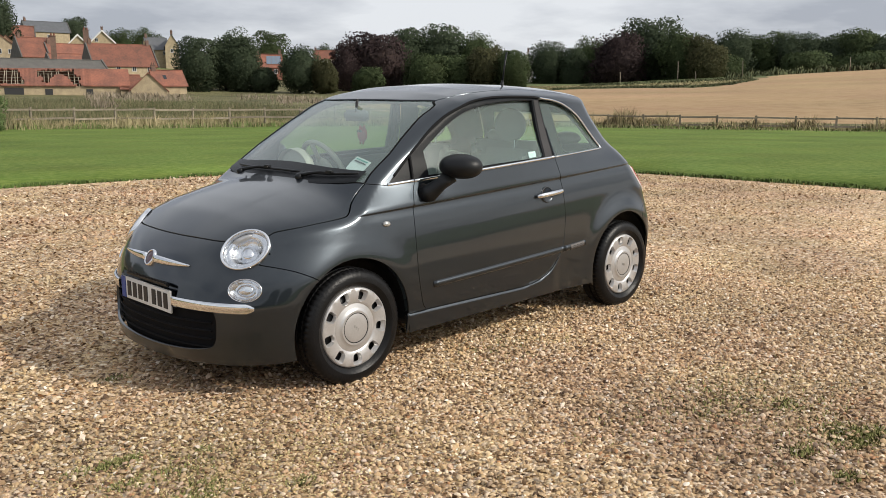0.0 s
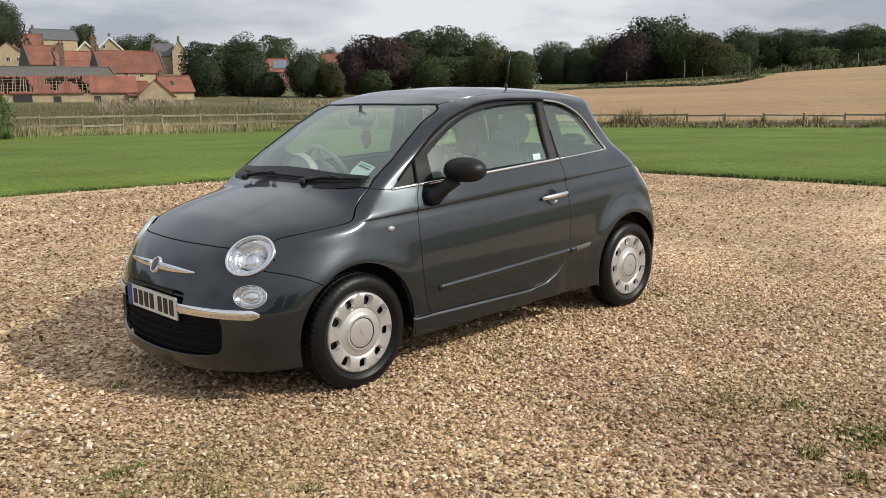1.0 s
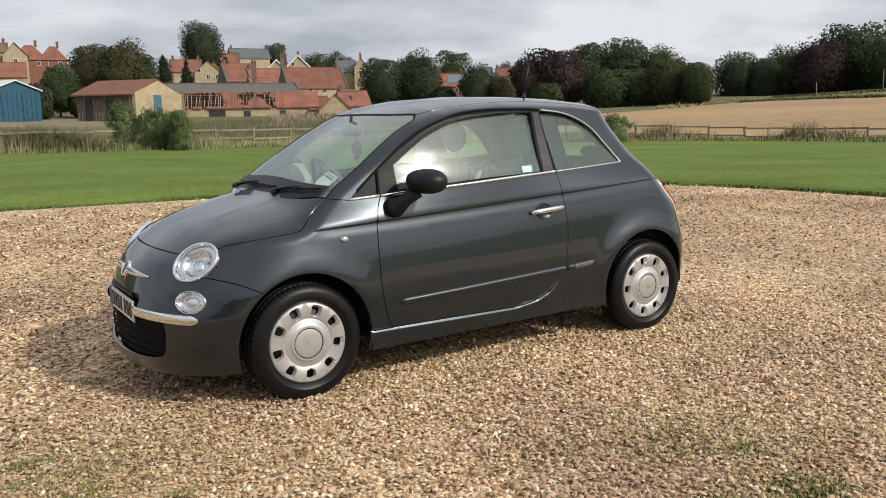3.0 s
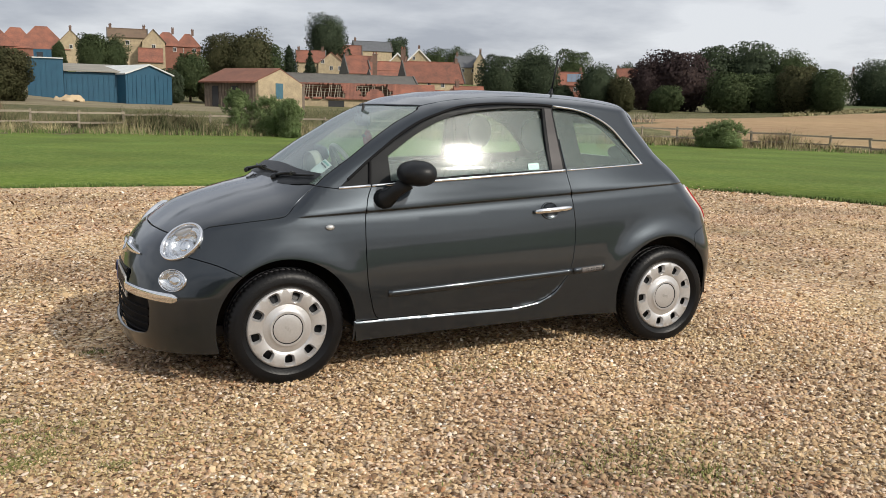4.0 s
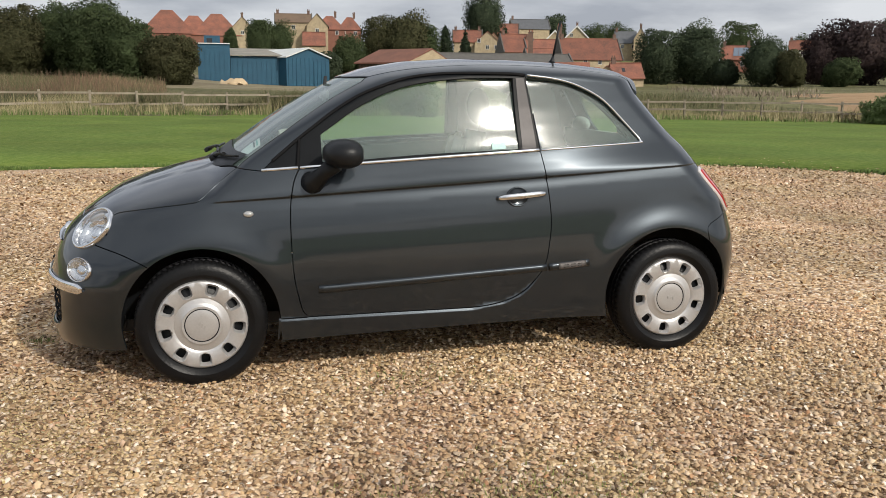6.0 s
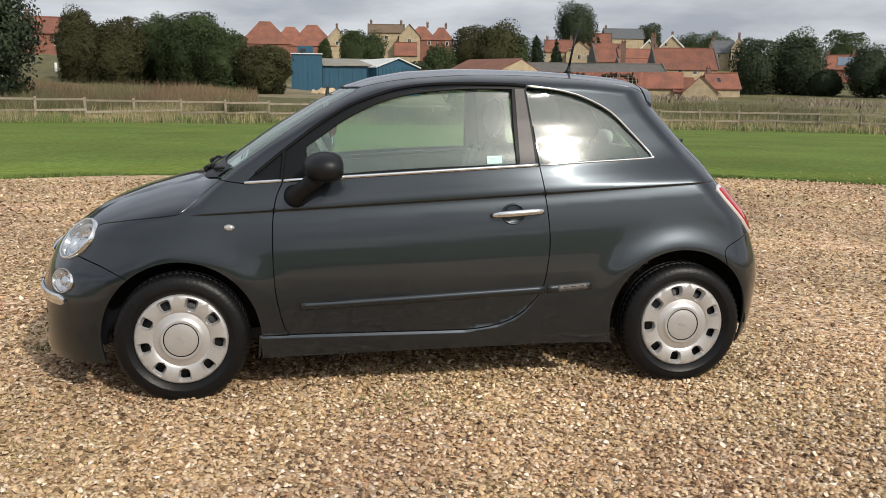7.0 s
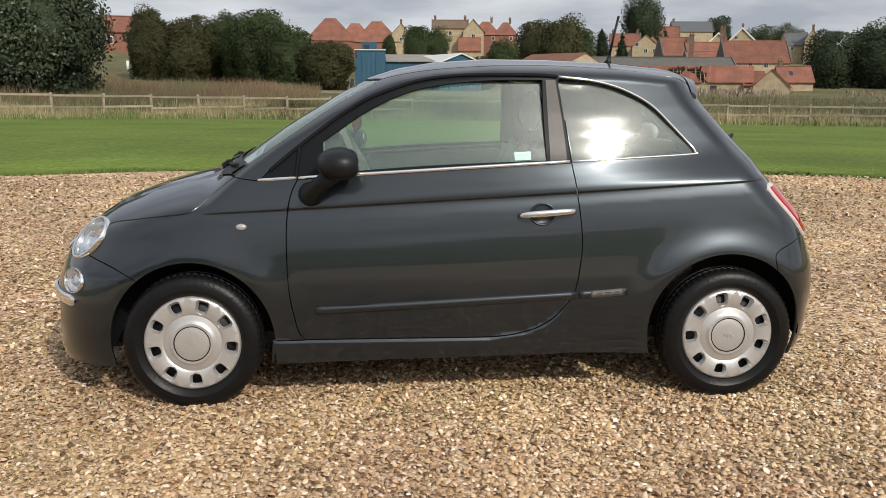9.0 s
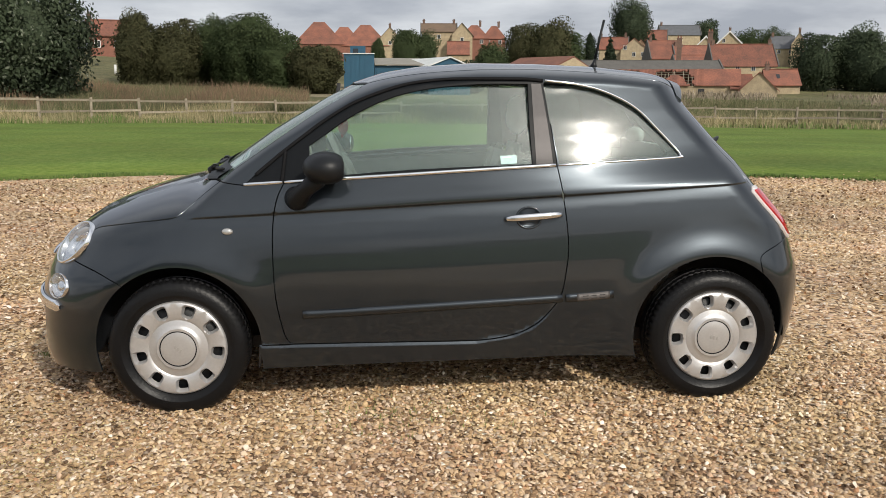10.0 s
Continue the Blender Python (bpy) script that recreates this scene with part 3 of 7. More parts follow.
bonnet = panel("bonnet", on_top, bonnet_loop, PAINT, car, h=0.024, gap=0.0035, mirror=False, cut=lamp_cut, snap=lamp_snap, bulge=bonnet_ribs)
ws_i = rail3[(rail3[:, 0] > -0.972) & (rail3[:, 0] < -0.343)]
ws_top = spl([(ws_i[-1, 0], ws_i[-1, 1]), (-0.41, -0.30), (-0.425, 0.0), (-0.41, 0.30), (ws_i[-1, 0], -ws_i[-1, 1])])
ws_base = spl([(-0.971, -ws_i[0, 1]), (-1.05, 0.45), (-1.085, 0.0), (-1.05, -0.45), (-0.971, ws_i[0, 1])])
screen_loop = loop(ws_i[:, :2], ws_top, (ws_i * np.array((1, -1, 1)))[::-1, :2], ws_base)
screen_in = shrink(screen_loop, 0.007)
panel("windscreen_seal", on_top, screen_loop, SEAL, car, [screen_in], h=0.04, gap=0.001, off=-0.003, lip=0.012, mirror=False)
screen = panel("windscreen", on_top, screen_in, SCREEN, car, h=0.05, gap=-0.003, off=-0.006, lip=0, mirror=False)
rf = rail3[rail3[:, 0] >= -0.3445]
roof_loop = loop(rf[:, :2], spl([(rf[-1, 0], rf[-1, 1]), (1.042, -0.25), (1.050, 0.0), (1.042, 0.25), (rf[-1, 0], -rf[-1, 1])]), (rf * np.array((1, -1, 1)))[::-1, :2], ws_top[::-1])
roof = panel("roof_panel", on_top, roof_loop, PAINT, car, h=0.022, gap=0.0022, mirror=False)

# nose and tail
bl3 = on_side(bump_line)
af3 = on_side(arc(ARCH_F, ARCH, 129, 196, 24))
nose_edge = end_uv(np.concatenate((on_top(spl(bon_front)[:25]), )), NOSE_C, -1)
half = np.concatenate((end_uv(on_side(spl([(-1.585, 0.722), (-1.625, 0.69), (-1.619, 0.640)])), NOSE_C, -1)[1:-1], end_uv(bl3, NOSE_C, -1), end_uv(af3, NOSE_C, -1)[1:]))
low_a = half[-1, 0]
left = np.concatenate((nose_edge[:25][::-1], half))
right = left * np.array((-1, 1))
low = [(low_a * k, 0.172 - 0.010 * (1 - k * k)) for k in np.linspace(1, -1, 30)]
low[0], low[-1] = (low_a, 0.175), (-low_a, 0.175)
front_loop = loop(left, low, right[::-1])


intake_loop = loop(spl([(0.0, 0.455), (-0.36, 0.448), (-0.55, 0.432), (-0.595, 0.40), (-0.600, 0.32), (-0.582, 0.268), (-0.53, 0.246), (-0.36, 0.230), (0.0, 0.221), (0.36, 0.230), (0.53, 0.246), (0.582, 0.268), (0.600, 0.32), (0.595, 0.40), (0.55, 0.432), (0.36, 0.448), (0.0, 0.455)]))
def plate_recess(p):
    return -0.055 * sstep(0.30, 0.26, np.abs(p[:, 1])) * sstep(0.35, 0.375, p[:, 2]) * sstep(0.530, 0.505, p[:, 2])


front = panel("front_bumper", on_nose, front_loop, PAINT, car, [intake_loop], h=0.018, mirror=False, bulge=plate_recess, cut=lamp_cut, snap=lamp_snap)
grille_loop = loop([(-0.66, 0.165), (0.66, 0.165), (0.66, 0.47), (-0.66, 0.47)])
panel("under_tray", on_nose, loop([(-0.70, 0.120), (0.70, 0.120), (0.70, 0.200), (-0.70, 0.200)]), SEAL, front, h=0.04, gap=0, off=-0.050, lip=0, mirror=False)
panel("lower_grille", on_nose, grille_loop, SEAL, front, h=0.04, gap=0, off=-0.035, lip=0, mirror=False)

hatch3 = on_side(hatch)
tl = end_uv(hatch3, TAIL_C, 1)
ba = end_uv(on_side(np.concatenate((spl([(1.335, 0.925), (1.42, 0.81), (1.49, 0.705)]), spl([(1.49, 0.705), (1.43, 0.685), (1.34, 0.64), (arch_r[37][0], arch_r[37][1])])[1:], arch_r[38:]))), TAIL_C, 1)
gt_left = np.concatenate((tl, ba[:17]))
hatch_loop = loop(gt_left, [(gt_left[-1, 0] * k, 0.66) for k in np.linspace(0.98, -0.98, 16)], (gt_left * np.array((-1, 1)))[::-1])
rear_win = loop(spl([(-0.62, 1.285), (-0.63, 1.16), (-0.58, 1.00), (-0.53, 0.965)]), spl([(-0.53, 0.965), (0, 0.945), (0.53, 0.965)]), spl([(0.53, 0.965), (0.58, 1.00), (0.63, 1.16), (0.62, 1.285)]))
tailgate = panel("tailgate", on_tail, hatch_loop, PAINT, car, [rear_win], h=0.024, mirror=False)
panel("rear_window", on_tail, rear_win, GLASS, tailgate, h=0.06, gap=-0.003, off=-0.006, lip=0, mirror=False)
rb_left = ba[16:]
rear_loop = loop(rb_left, [(rb_left[-1, 0] * k, 0.20) for k in np.linspace(0.98, -0.98, 16)], (rb_left * np.array((-1, 1)))[::-1])
rear = panel("rear_bumper", on_tail, rear_loop, PAINT, car, h=0.024, mirror=False)

# ---- the car's fittings ----
def mirrored(bm):
    b2 = bm.copy()
    bmesh.ops.transform(b2, matrix=Matrix.Diagonal((1, -1, 1, 1)), verts=b2.verts)
    return b2


def twin(name, bm, material, parent, label="", smooth=True):
    """A part and its mirror image on the far side; parent may be a pair."""
    pa = parent if isinstance(parent, (tuple, list)) else (parent, parent)
    b2 = mirrored(bm)
    return part(name, bm, material, pa[0], label, smooth), part(name, b2, material, pa[1], label, smooth)


def disc(bm, c, n, a, b, ra, rb, prof, seg=40, cap=True):
    """A turned elliptical shape on a normal: prof holds (share of the radius, height)."""
    c, n, a, b = Vector(c), Vector(n), Vector(a), Vector(b)
    rings = []
    for s, hgt in prof:
        rings.append([bm.verts.new(c + n * hgt + a * (ra * s * math.cos(2 * math.pi * k / seg)) + b * (rb * s * math.sin(2 * math.pi * k / seg))) for k in range(seg)])
    for p, q in zip(rings, rings[1:]):
        for k in range(seg):
            bm.faces.new((p[k], p[(k + 1) % seg], q[(k + 1) % seg], q[k]))
    if cap:
        bm.faces.new(rings[-1])


# bright trims
trim("belt_strip", side_line([(-0.865, 0.957), (-0.704, 0.968)], 6), CHROME, car, 0.016, 0.007, True, "bright chrome window strip")
trim("belt_strip", side_line([(-0.696, 0.968), (-0.296, 0.993), (0.056, 1.014), (0.438, 1.034)], 14), CHROME, car, 0.016, 0.007, True, "bright chrome window strip")
trim("belt_strip", side_line([(0.452, 1.034), (0.75, 1.048), (0.990, 1.060), (1.002, 1.068), (0.988, 1.092), (0.907, 1.178), (0.806, 1.272), (0.678, 1.336), (0.552, 1.369), (0.402, 1.386)], 8), CHROME, car, 0.010, 0.005, True, "bright chrome window strip")
trim("drip_seal", side_line(DRIP[1:], 6), SEAL, car, 0.015, 0.004)
for k, d in enumerate(doors):
    trim("quarterlight_divider", side_line([(-0.693, 1.092), (-0.70, 1.03), (-0.707, 0.970)], 4) * np.array((1, 1 - 2 * k, 1)), SEAL, d, 0.014, 0.006, False)

# side mouldings with a ribbed metal badge behind
trim("side_moulding", side_line([(-0.630, 0.420), (-0.30, 0.435), (0.10, 0.455), (0.468, 0.472)], 14), PAINT, tuple(doors)[0], 0.036, 0.012, False)
trim("side_moulding", side_line([(-0.630, 0.420), (-0.30, 0.435), (0.10, 0.455), (0.468, 0.472)], 14) * np.array((1, -1, 1)), PAINT, tuple(doors)[1], 0.036, 0.012, False)
trim("rear_moulding", side_line([(0.482, 0.472), (0.60, 0.479), (0.690, 0.486)], 6), PAINT, car, 0.036, 0.011)
bad = trim("side_badge", side_line([(0.530, 0.474), (0.60, 0.478), (0.672, 0.484)], 6), mat("brushed_badge", (0.12, 0.11, 0.105), 0.6, 0.5), car, 0.036, 0.0145, True, "small ribbed metal side badge")
for k in range(3):
    for zz in (-0.006, 0.006):
        trim("badge_bar", side_line([(0.555 + 0.036 * k, 0.476 + 0.0022 * k + zz), (0.578 + 0.036 * k, 0.4775 + 0.0022 * k + zz)], 2), SATIN, bad[0], 0.005, 0.0165, False)

# door handles in shallow dishes
hp = side_line([(0.222, 0.812), (0.26, 0.815), (0.34, 0.820), (0.42, 0.826), (0.458, 0.829)], 5)
hn = grad(hp)
bow = np.array([0.006 + 0.030 * math.sin(math.pi * min(1, max(0, i / (len(hp) - 1)))) ** 0.5 for i in range(len(hp))])
hc = on_side(np.array([(0.320, 0.817)]))[0]
hnn, ha, hb = frame_on(grad(hc[None])[0], 0)
for s, d in zip((1, -1), doors):
    bm = tube([tuple(p) for p in (hp + hn * bow[:, None]) * np.array((1, s, 1))], [0.0115 + 0.004 * math.sin(math.pi * i / (len(hp) - 1)) for i in range(len(hp))], 10, 0.75)
    part("door_handle", bm, CHROME, d, "bright chrome door handle", True)
    bm = bmesh.new()
    disc(bm, hc, hnn, ha, hb, 0.054, 0.046, [(1.05, 0.0005), (1.01, 0.0075), (0.96, 0.0085), (0.90, 0.0066), (0.75, 0.0040), (0.5, 0.0020), (0.25, 0.0012), (0.1, 0.0010)], 36)
    if s < 0:
        bmesh.ops.transform(bm, matrix=Matrix.Diagonal((1, -1, 1, 1)), verts=bm.verts)
    part("handle_dish", bm, PAINT, d, "", True)

# turn-signal repeater on each wing
rc = on_side(np.array([(-0.931, 0.770)]))[0]
rn, ra_, rb_ = frame_on(grad(rc[None])[0], 0)
bm = bmesh.new()
disc(bm, rc, rn, ra_, rb_, 0.023, 0.0145, [(1.0, -0.002), (1.0, 0.004), (0.8, 0.010), (0.4, 0.013)], 24)
twin("side_repeater", bm, mat("clear_repeater", (0.50, 0.50, 0.49), 0.15, 0.6), wing, "small clear oval turn-signal lamp")

REFLECTOR = mat("lamp_reflector", (0.88, 0.89, 0.90), 0.13, 1.0, (0.72, 0.73, 0.75), 30, 0.35, 30)
# headlamps: chrome bezel, reflector bowl, bulb shield, clear lens
for s in (1, -1):
    def flip(b):
        if s < 0:
            bmesh.ops.transform(b, matrix=Matrix.Diagonal((1, -1, 1, 1)), verts=b.verts)
        return b
    hl = None
    bm = bmesh.new()
    disc(bm, lamp_c, LN, LA, LB, 0.122, 0.101, [(1.0, -0.014), (1.0, 0.002), (0.975, 0.007), (0.92, 0.006), (0.87, 0.0), (0.84, -0.02)], 56, False)
    hl = part("headlight", flip(bm), CHROME, car, "round clear headlight in a chrome ring", True)
    bm = bmesh.new()
    disc(bm, lamp_c, LN, LA, LB, 0.122, 0.101, [(0.90, -0.006), (0.84, -0.020), (0.74, -0.014), (0.66, -0.016), (0.60, -0.030), (0.45, -0.048), (0.05, -0.058)], 48)
    part("reflector", flip(bm), REFLECTOR, hl, "", True)
    bm = bmesh.new()
    disc(bm, lamp_c + np.array(LB) * -0.012, LN, LA, LB, 0.036, 0.040, [(1.0, -0.055), (0.95, -0.03), (0.6, -0.018), (0.2, -0.014)], 28)
    part("bulb_cap", flip(bm), CHROME, hl, "", True)
    bm = bmesh.new()
    disc(bm, lamp_c + np.array(LB) * 0.066, LN, LA, LB, 0.055, 0.014, [(1.0, -0.02), (0.8, -0.006), (0.3, -0.003)], 24)
    part("indicator", flip(bm), SILVER, hl, "", True)
    bm = bmesh.new()
    disc(bm, lamp_c, LN, LA, LB, 0.122, 0.101, [(0.93, 0.004), (0.8, 0.010), (0.55, 0.016), (0.25, 0.019), (0.02, 0.020)], 48)
    part("lens", flip(bm), LENS, hl, "", True)
    bm = bmesh.new()
    disc(bm, fog_c, FN, FA, FB, 0.080, 0.054, [(1.0, -0.014), (1.0, 0.003), (0.97, 0.006), (0.94, 0.004), (0.92, -0.012)], 48, False)
    fl = part("front_lamp", flip(bm), CHROME, car, "oval clear running lamp in a thin chrome ring", True)
    bm = bmesh.new()
    disc(bm, fog_c, FN, FA, FB, 0.080, 0.054, [(0.94, -0.002), (0.76, -0.024), (0.5, -0.030), (0.46, -0.012), (0.40, -0.006), (0.1, -0.002)], 40)
    part("reflector", flip(bm), REFLECTOR, fl, "", True)
    bm = bmesh.new()
    disc(bm, fog_c, FN, FA, FB, 0.080, 0.054, [(0.93, 0.006), (0.7, 0.014), (0.3, 0.019), (0.02, 0.020)], 36)
    part("lens", flip(bm), LENS, fl, "", True)

# nose: round badge with bright bars, plate, bumper bars
nb = on_nose(np.array([(0.0, 0.612)]))[0]
bn, b_a, b_b = frame_on(grad(nb[None])[0], 0)
bm = bmesh.new()
disc(bm, nb, bn, b_a, b_b, 0.040, 0.043, [(1.0, -0.004), (1.0, 0.010), (0.86, 0.016), (0.80, 0.011)], 36, False)
badge = part("nose_badge", bm, CHROME, front, "round badge with a chrome rim", True)
bm = bmesh.new()
disc(bm, nb, bn, b_a, b_b, 0.040, 0.043, [(0.83, 0.009), (0.5, 0.012), (0.1, 0.013)], 30)
part("badge_face", bm, mat("badge_enamel", (0.10, 0.035, 0.04), 0.3, 0.3, (0.2, 0.18, 0.19), 90), badge, "", True)
for s in (1, -1):
    a = np.linspace(0.052, 0.40, 18)
    ln = on_nose(np.stack((s * a, 0.612 + 0.0 * a), 1))
    ln = ln + grad(ln) * 0.006
    bm = tube([tuple(p) for p in ln], [0.021 * (1 - 0.80 * (i / 17) ** 2) for i in range(18)], 10, 0.6)
    part("chrome_bar", bm, CHROME, front, "tapering chrome nose bar", True)
    a = np.linspace(0.315, 0.80, 26)
    zc = 0.447 - 0.012 * (a - 0.27)
    V, F = [], []
    ln = on_nose(np.stack((s * a, zc), 1))
    nn = grad(ln)
    for i in range(26):
        end = min(1.0, (25 - i) / 2.5 + 0.35)
        for u, w in ((-0.5, -0.3), (-0.5, 0.6), (-0.3, 1.0), (0.3, 1.0), (0.5, 0.6), (0.5, -0.3)):
            V.append(ln[i] + np.array((0, 0, 1)) * u * 0.048 * end + nn[i] * w * 0.010)
    for i in range(25):
        for k in range(5):
            q = (i * 6 + k, i * 6 + k + 1, i * 6 + k + 7, i * 6 + k + 6)
            F.append(q if s > 0 else q[::-1])
    F += [tuple(range(6)), tuple(range(len(V) - 6, len(V)))]
    raw("bumper_bar", V, F, CHROME, front, "chrome bumper bar", True)
bm = bmesh.new()
box(bm, (-1.8475, -0.004, 0.437), (0.008, 0.522, 0.113), bev=0.004)
plate = part("number_plate", bm, WHITE, car, "white number plate with a blue end band")
bm = bmesh.new()
box(bm, (-1.8525, 0.237, 0.437), (0.004, 0.044, 0.107))
part("blue_band", bm, BLUE, plate)
for k, yy in enumerate((0.180, 0.120, 0.060, 0.000, -0.086, -0.146, -0.206)):
    bm = bmesh.new()
    box(bm, (-1.8525, yy - 0.006, 0.437), (0.004, 0.040, 0.076), bev=0.001)
    part("plate_bar", bm, INK, plate)
bm = bmesh.new()
box(bm, (-1.828, 0, 0.437), (0.02, 0.50, 0.10), bev=0.004)
box(bm, (-1.835, 0, 0.512), (0.02, 0.44, 0.022), bev=0.006)
part("plate_holder", bm, BLACK, front)
for zz in (0.245, 0.285, 0.325, 0.365):
    a = np.linspace(-0.56, 0.56, 30)
    ln = on_nose(np.stack((a, 0 * a + zz), 1))
    ln = ln - grad(ln) * 0.022
    part("grille_slat", tube([tuple(p) for p in ln], 0.005, 6), SEAL, front)

# tail lamps, rear wiper hub, aerial
tlp = [(1.316, 0.915), (1.335, 0.930), (1.372, 0.918), (1.43, 0.855), (1.492, 0.772), (1.528, 0.708), (1.505, 0.704), (1.405, 0.810), (1.34, 0.880)]
tuv = end_uv(on_side(loop(spl([*tlp, tlp[0]]))), TAIL_C, 1)
tl_obs = panel("tail_light", on_tail, tuv, mat("clear_tail_rim", (0.72, 0.68, 0.68), 0.15, 0.2), car, h=0.02, gap=0.0, off=0.008, lip=0.016, label="red tail light with a pale rim")
panel("red_lens", on_tail, shrink(tuv, 0.016), REDLENS, tuple(tl_obs), h=0.02, gap=0.0, off=0.014, lip=0.008)
bm = bmesh.new()
disc(bm, on_tail(np.array([(0.0, 1.05)]))[0], grad(on_tail(np.array([(0.0, 1.05)])))[0], (0, 1, 0), (0.6, 0, 0.8), 0.05, 0.05, [(1, -0.01), (0.95, 0.045), (0.7, 0.065), (0.2, 0.07)], 24)
part("rear_wiper", bm, BLACK, tailgate, "", True)
ys_ = np.linspace(-0.50, 0.50, 27)
V, F = [], []
for y in ys_:
    xr = 1.022 + 0.030 * (1 - (y / 0.52) ** 2)
    p = on_top(np.array([(xr, y)]))[0]
    tip = 0.046 * (1 - abs(y / 0.54) ** 5) + 0.010
    for dx, dz in ((0.002, -0.030), (0.004, 0.0025), (tip * 0.55, -0.005), (tip, -0.014), (tip + 0.003, -0.022), (tip * 0.9, -0.042), (0.02, -0.060)):
        V.append((p[0] + dx, p[1], p[2] + dz))
for i in range(len(ys_) - 1):
    for k in range(6):
        F.append((i * 7 + k, i * 7 + k + 1, i * 7 + k + 8, i * 7 + k + 7))
F += [tuple(range(7))[::-1], tuple(range(len(V) - 7, len(V)))]
raw("spoiler", V, F, PAINT, tailgate, "", True).data.set_sharp_from_angle(angle=radians(40))
bm = tube([(0.774, 0, 1.455), (0.779, 0, 1.478), (0.783, 0, 1.50)], [0.024, 0.012, 0.007], 12)
an = part("aerial", bm, BLACK, car, "short black roof aerial", True)
part("aerial_rod", tube([(0.782, 0, 1.495), (0.80, 0, 1.59), (0.822, 0, 1.69)], [0.0065, 0.006, 0.0065], 8), BLACK, an, "", True)

# wipers and scuttle
rows_ = np.linspace(-0.60, 0.60, 37)
V, F = [], []
for y in rows_:
    x0 = -1.085 + 0.114 * (abs(y) / 0.62) ** 3.3
    deep = 0.105 - 0.045 * (abs(y) / 0.62) ** 2
    p = on_top(np.array([(x0 + deep * k, y) for k in (-0.10, 0.05, 0.35, 0.7, 1.0)]))
    V += [tuple(q) for q in p + grad(p) * np.array((0.002, 0.006, 0.004, 0.003, 0.002))[:, None]]
for i in range(len(rows_) - 1):
    for k in range(4):
        F.append((i * 5 + k, i * 5 + k + 5, i * 5 + k + 6, i * 5 + k + 1))
raw("scuttle_panel", V, F, BLACK, car, "black plastic panel at the windscreen base", True)
for y0, y1 in ((-0.585, -0.24), (-0.20, 0.44)):
    bl = on_top(np.array([(-1.045 + 0.110 * (abs(y) / 0.62) ** 3.3, y) for y in np.linspace(y0, y1, 14)]))
    bl = bl + grad(bl) * 0.015
    wp = part("wiper", tube([tuple(p) for p in bl], [0.005] + [0.0070] * 12 + [0.005], 8), BLACK, car, "black windscreen wiper", True)
    m = bl[6]
    part("wiper_arm", tube([tuple(m), tuple(m + np.array((-0.016, 0.06, 0.006))), tuple(m + np.array((-0.030, 0.13, -0.004))), tuple(m + np.array((-0.050, 0.20, -0.018)))], [0.006, 0.007, 0.009, 0.011], 8), BLACK, wp, "", True)
    bm = bmesh.new()
    box(bm, tuple(m + np.array((-0.004, 0, 0.008))), (0.026, 0.050, 0.018), bev=0.005)
    part("wiper_clip", bm, BLACK, wp)
    bm = bmesh.new()
    disc(bm, tuple(m + np.array((-0.054, 0.20, -0.022))), (-0.4, 0, 0.9), (0, 1, 0), (0.9, 0, 0.4), 0.022, 0.022, [(1, -0.01), (0.95, 0.008), (0.5, 0.014)], 20)
    part("wiper_pivot", bm, BLACK, wp, "", True)

# door mirrors
def mirror_shell(bm, c, r, m):
    """A rounded shell, blunt where the glass sits."""
    bmesh.ops.create_uvsphere(bm, u_segments=28, v_segments=18, radius=1.0)
    for v in bm.verts:
        x, y, z = v.co
        x = min(x * 0.9, 0.66) if x > 0 else x
        v.co = m @ Vector((x * r[0], math.copysign(abs(y) ** 0.85, y) * r[1], math.copysign(abs(z) ** 0.9, z) * r[2])) + Vector(c)


MT = Euler((0, 0, radians(9))).to_matrix()
for s, d in zip((1, -1), doors):
    bm = bmesh.new()
    mirror_shell(bm, (-0.515, -0.875, 1.040), (0.093, 0.122, 0.064), MT)
    if s < 0:
        bmesh.ops.transform(bm, matrix=Matrix.Diagonal((1, -1, 1, 1)), verts=bm.verts)
    mr = part("door_mirror", bm, BLACK, d, "rounded black plastic door mirror", True)
    bm = tube([(-0.650, -0.735 * s, 0.900), (-0.640, -0.775 * s, 0.905), (-0.600, -0.81 * s, 0.95), (-0.55, -0.84 * s, 0.995)], [0.048, 0.044, 0.032, 0.038], 16, 1.1, (1, 0, 0.2))
    part("mirror_foot", bm, BLACK, mr, "", True)
    bm = bmesh.new()
    g = MT @ Vector((0.0612, 0, 0))
    disc(bm, Vector((-0.515, -0.875 * s, 1.040)) + Vector((g.x, g.y * s, 0)), MT @ Vector((1, 0, 0)) if s > 0 else Vector((math.cos(radians(9)), -math.sin(radians(9)), 0)), (0, 1, 0), (0, 0, 1), 0.074, 0.042, [(1, -0.006), (1, 0.001), (0.9, 0.002)], 28)
    part("mirror_glass", bm, MIRROR, mr)

# wheels
def wheel(x, s):
    """One road wheel: tyre, dark rim and a silver cover with nine windows."""
    w = new("wheel")
    w.parent = car
    w.matrix_basis = pose(x, -s * 0.70, 0.280, 0, 0, 0 if s > 0 else 180)
    w["label"] = "black tyre with a silver wheel cover"
    return w


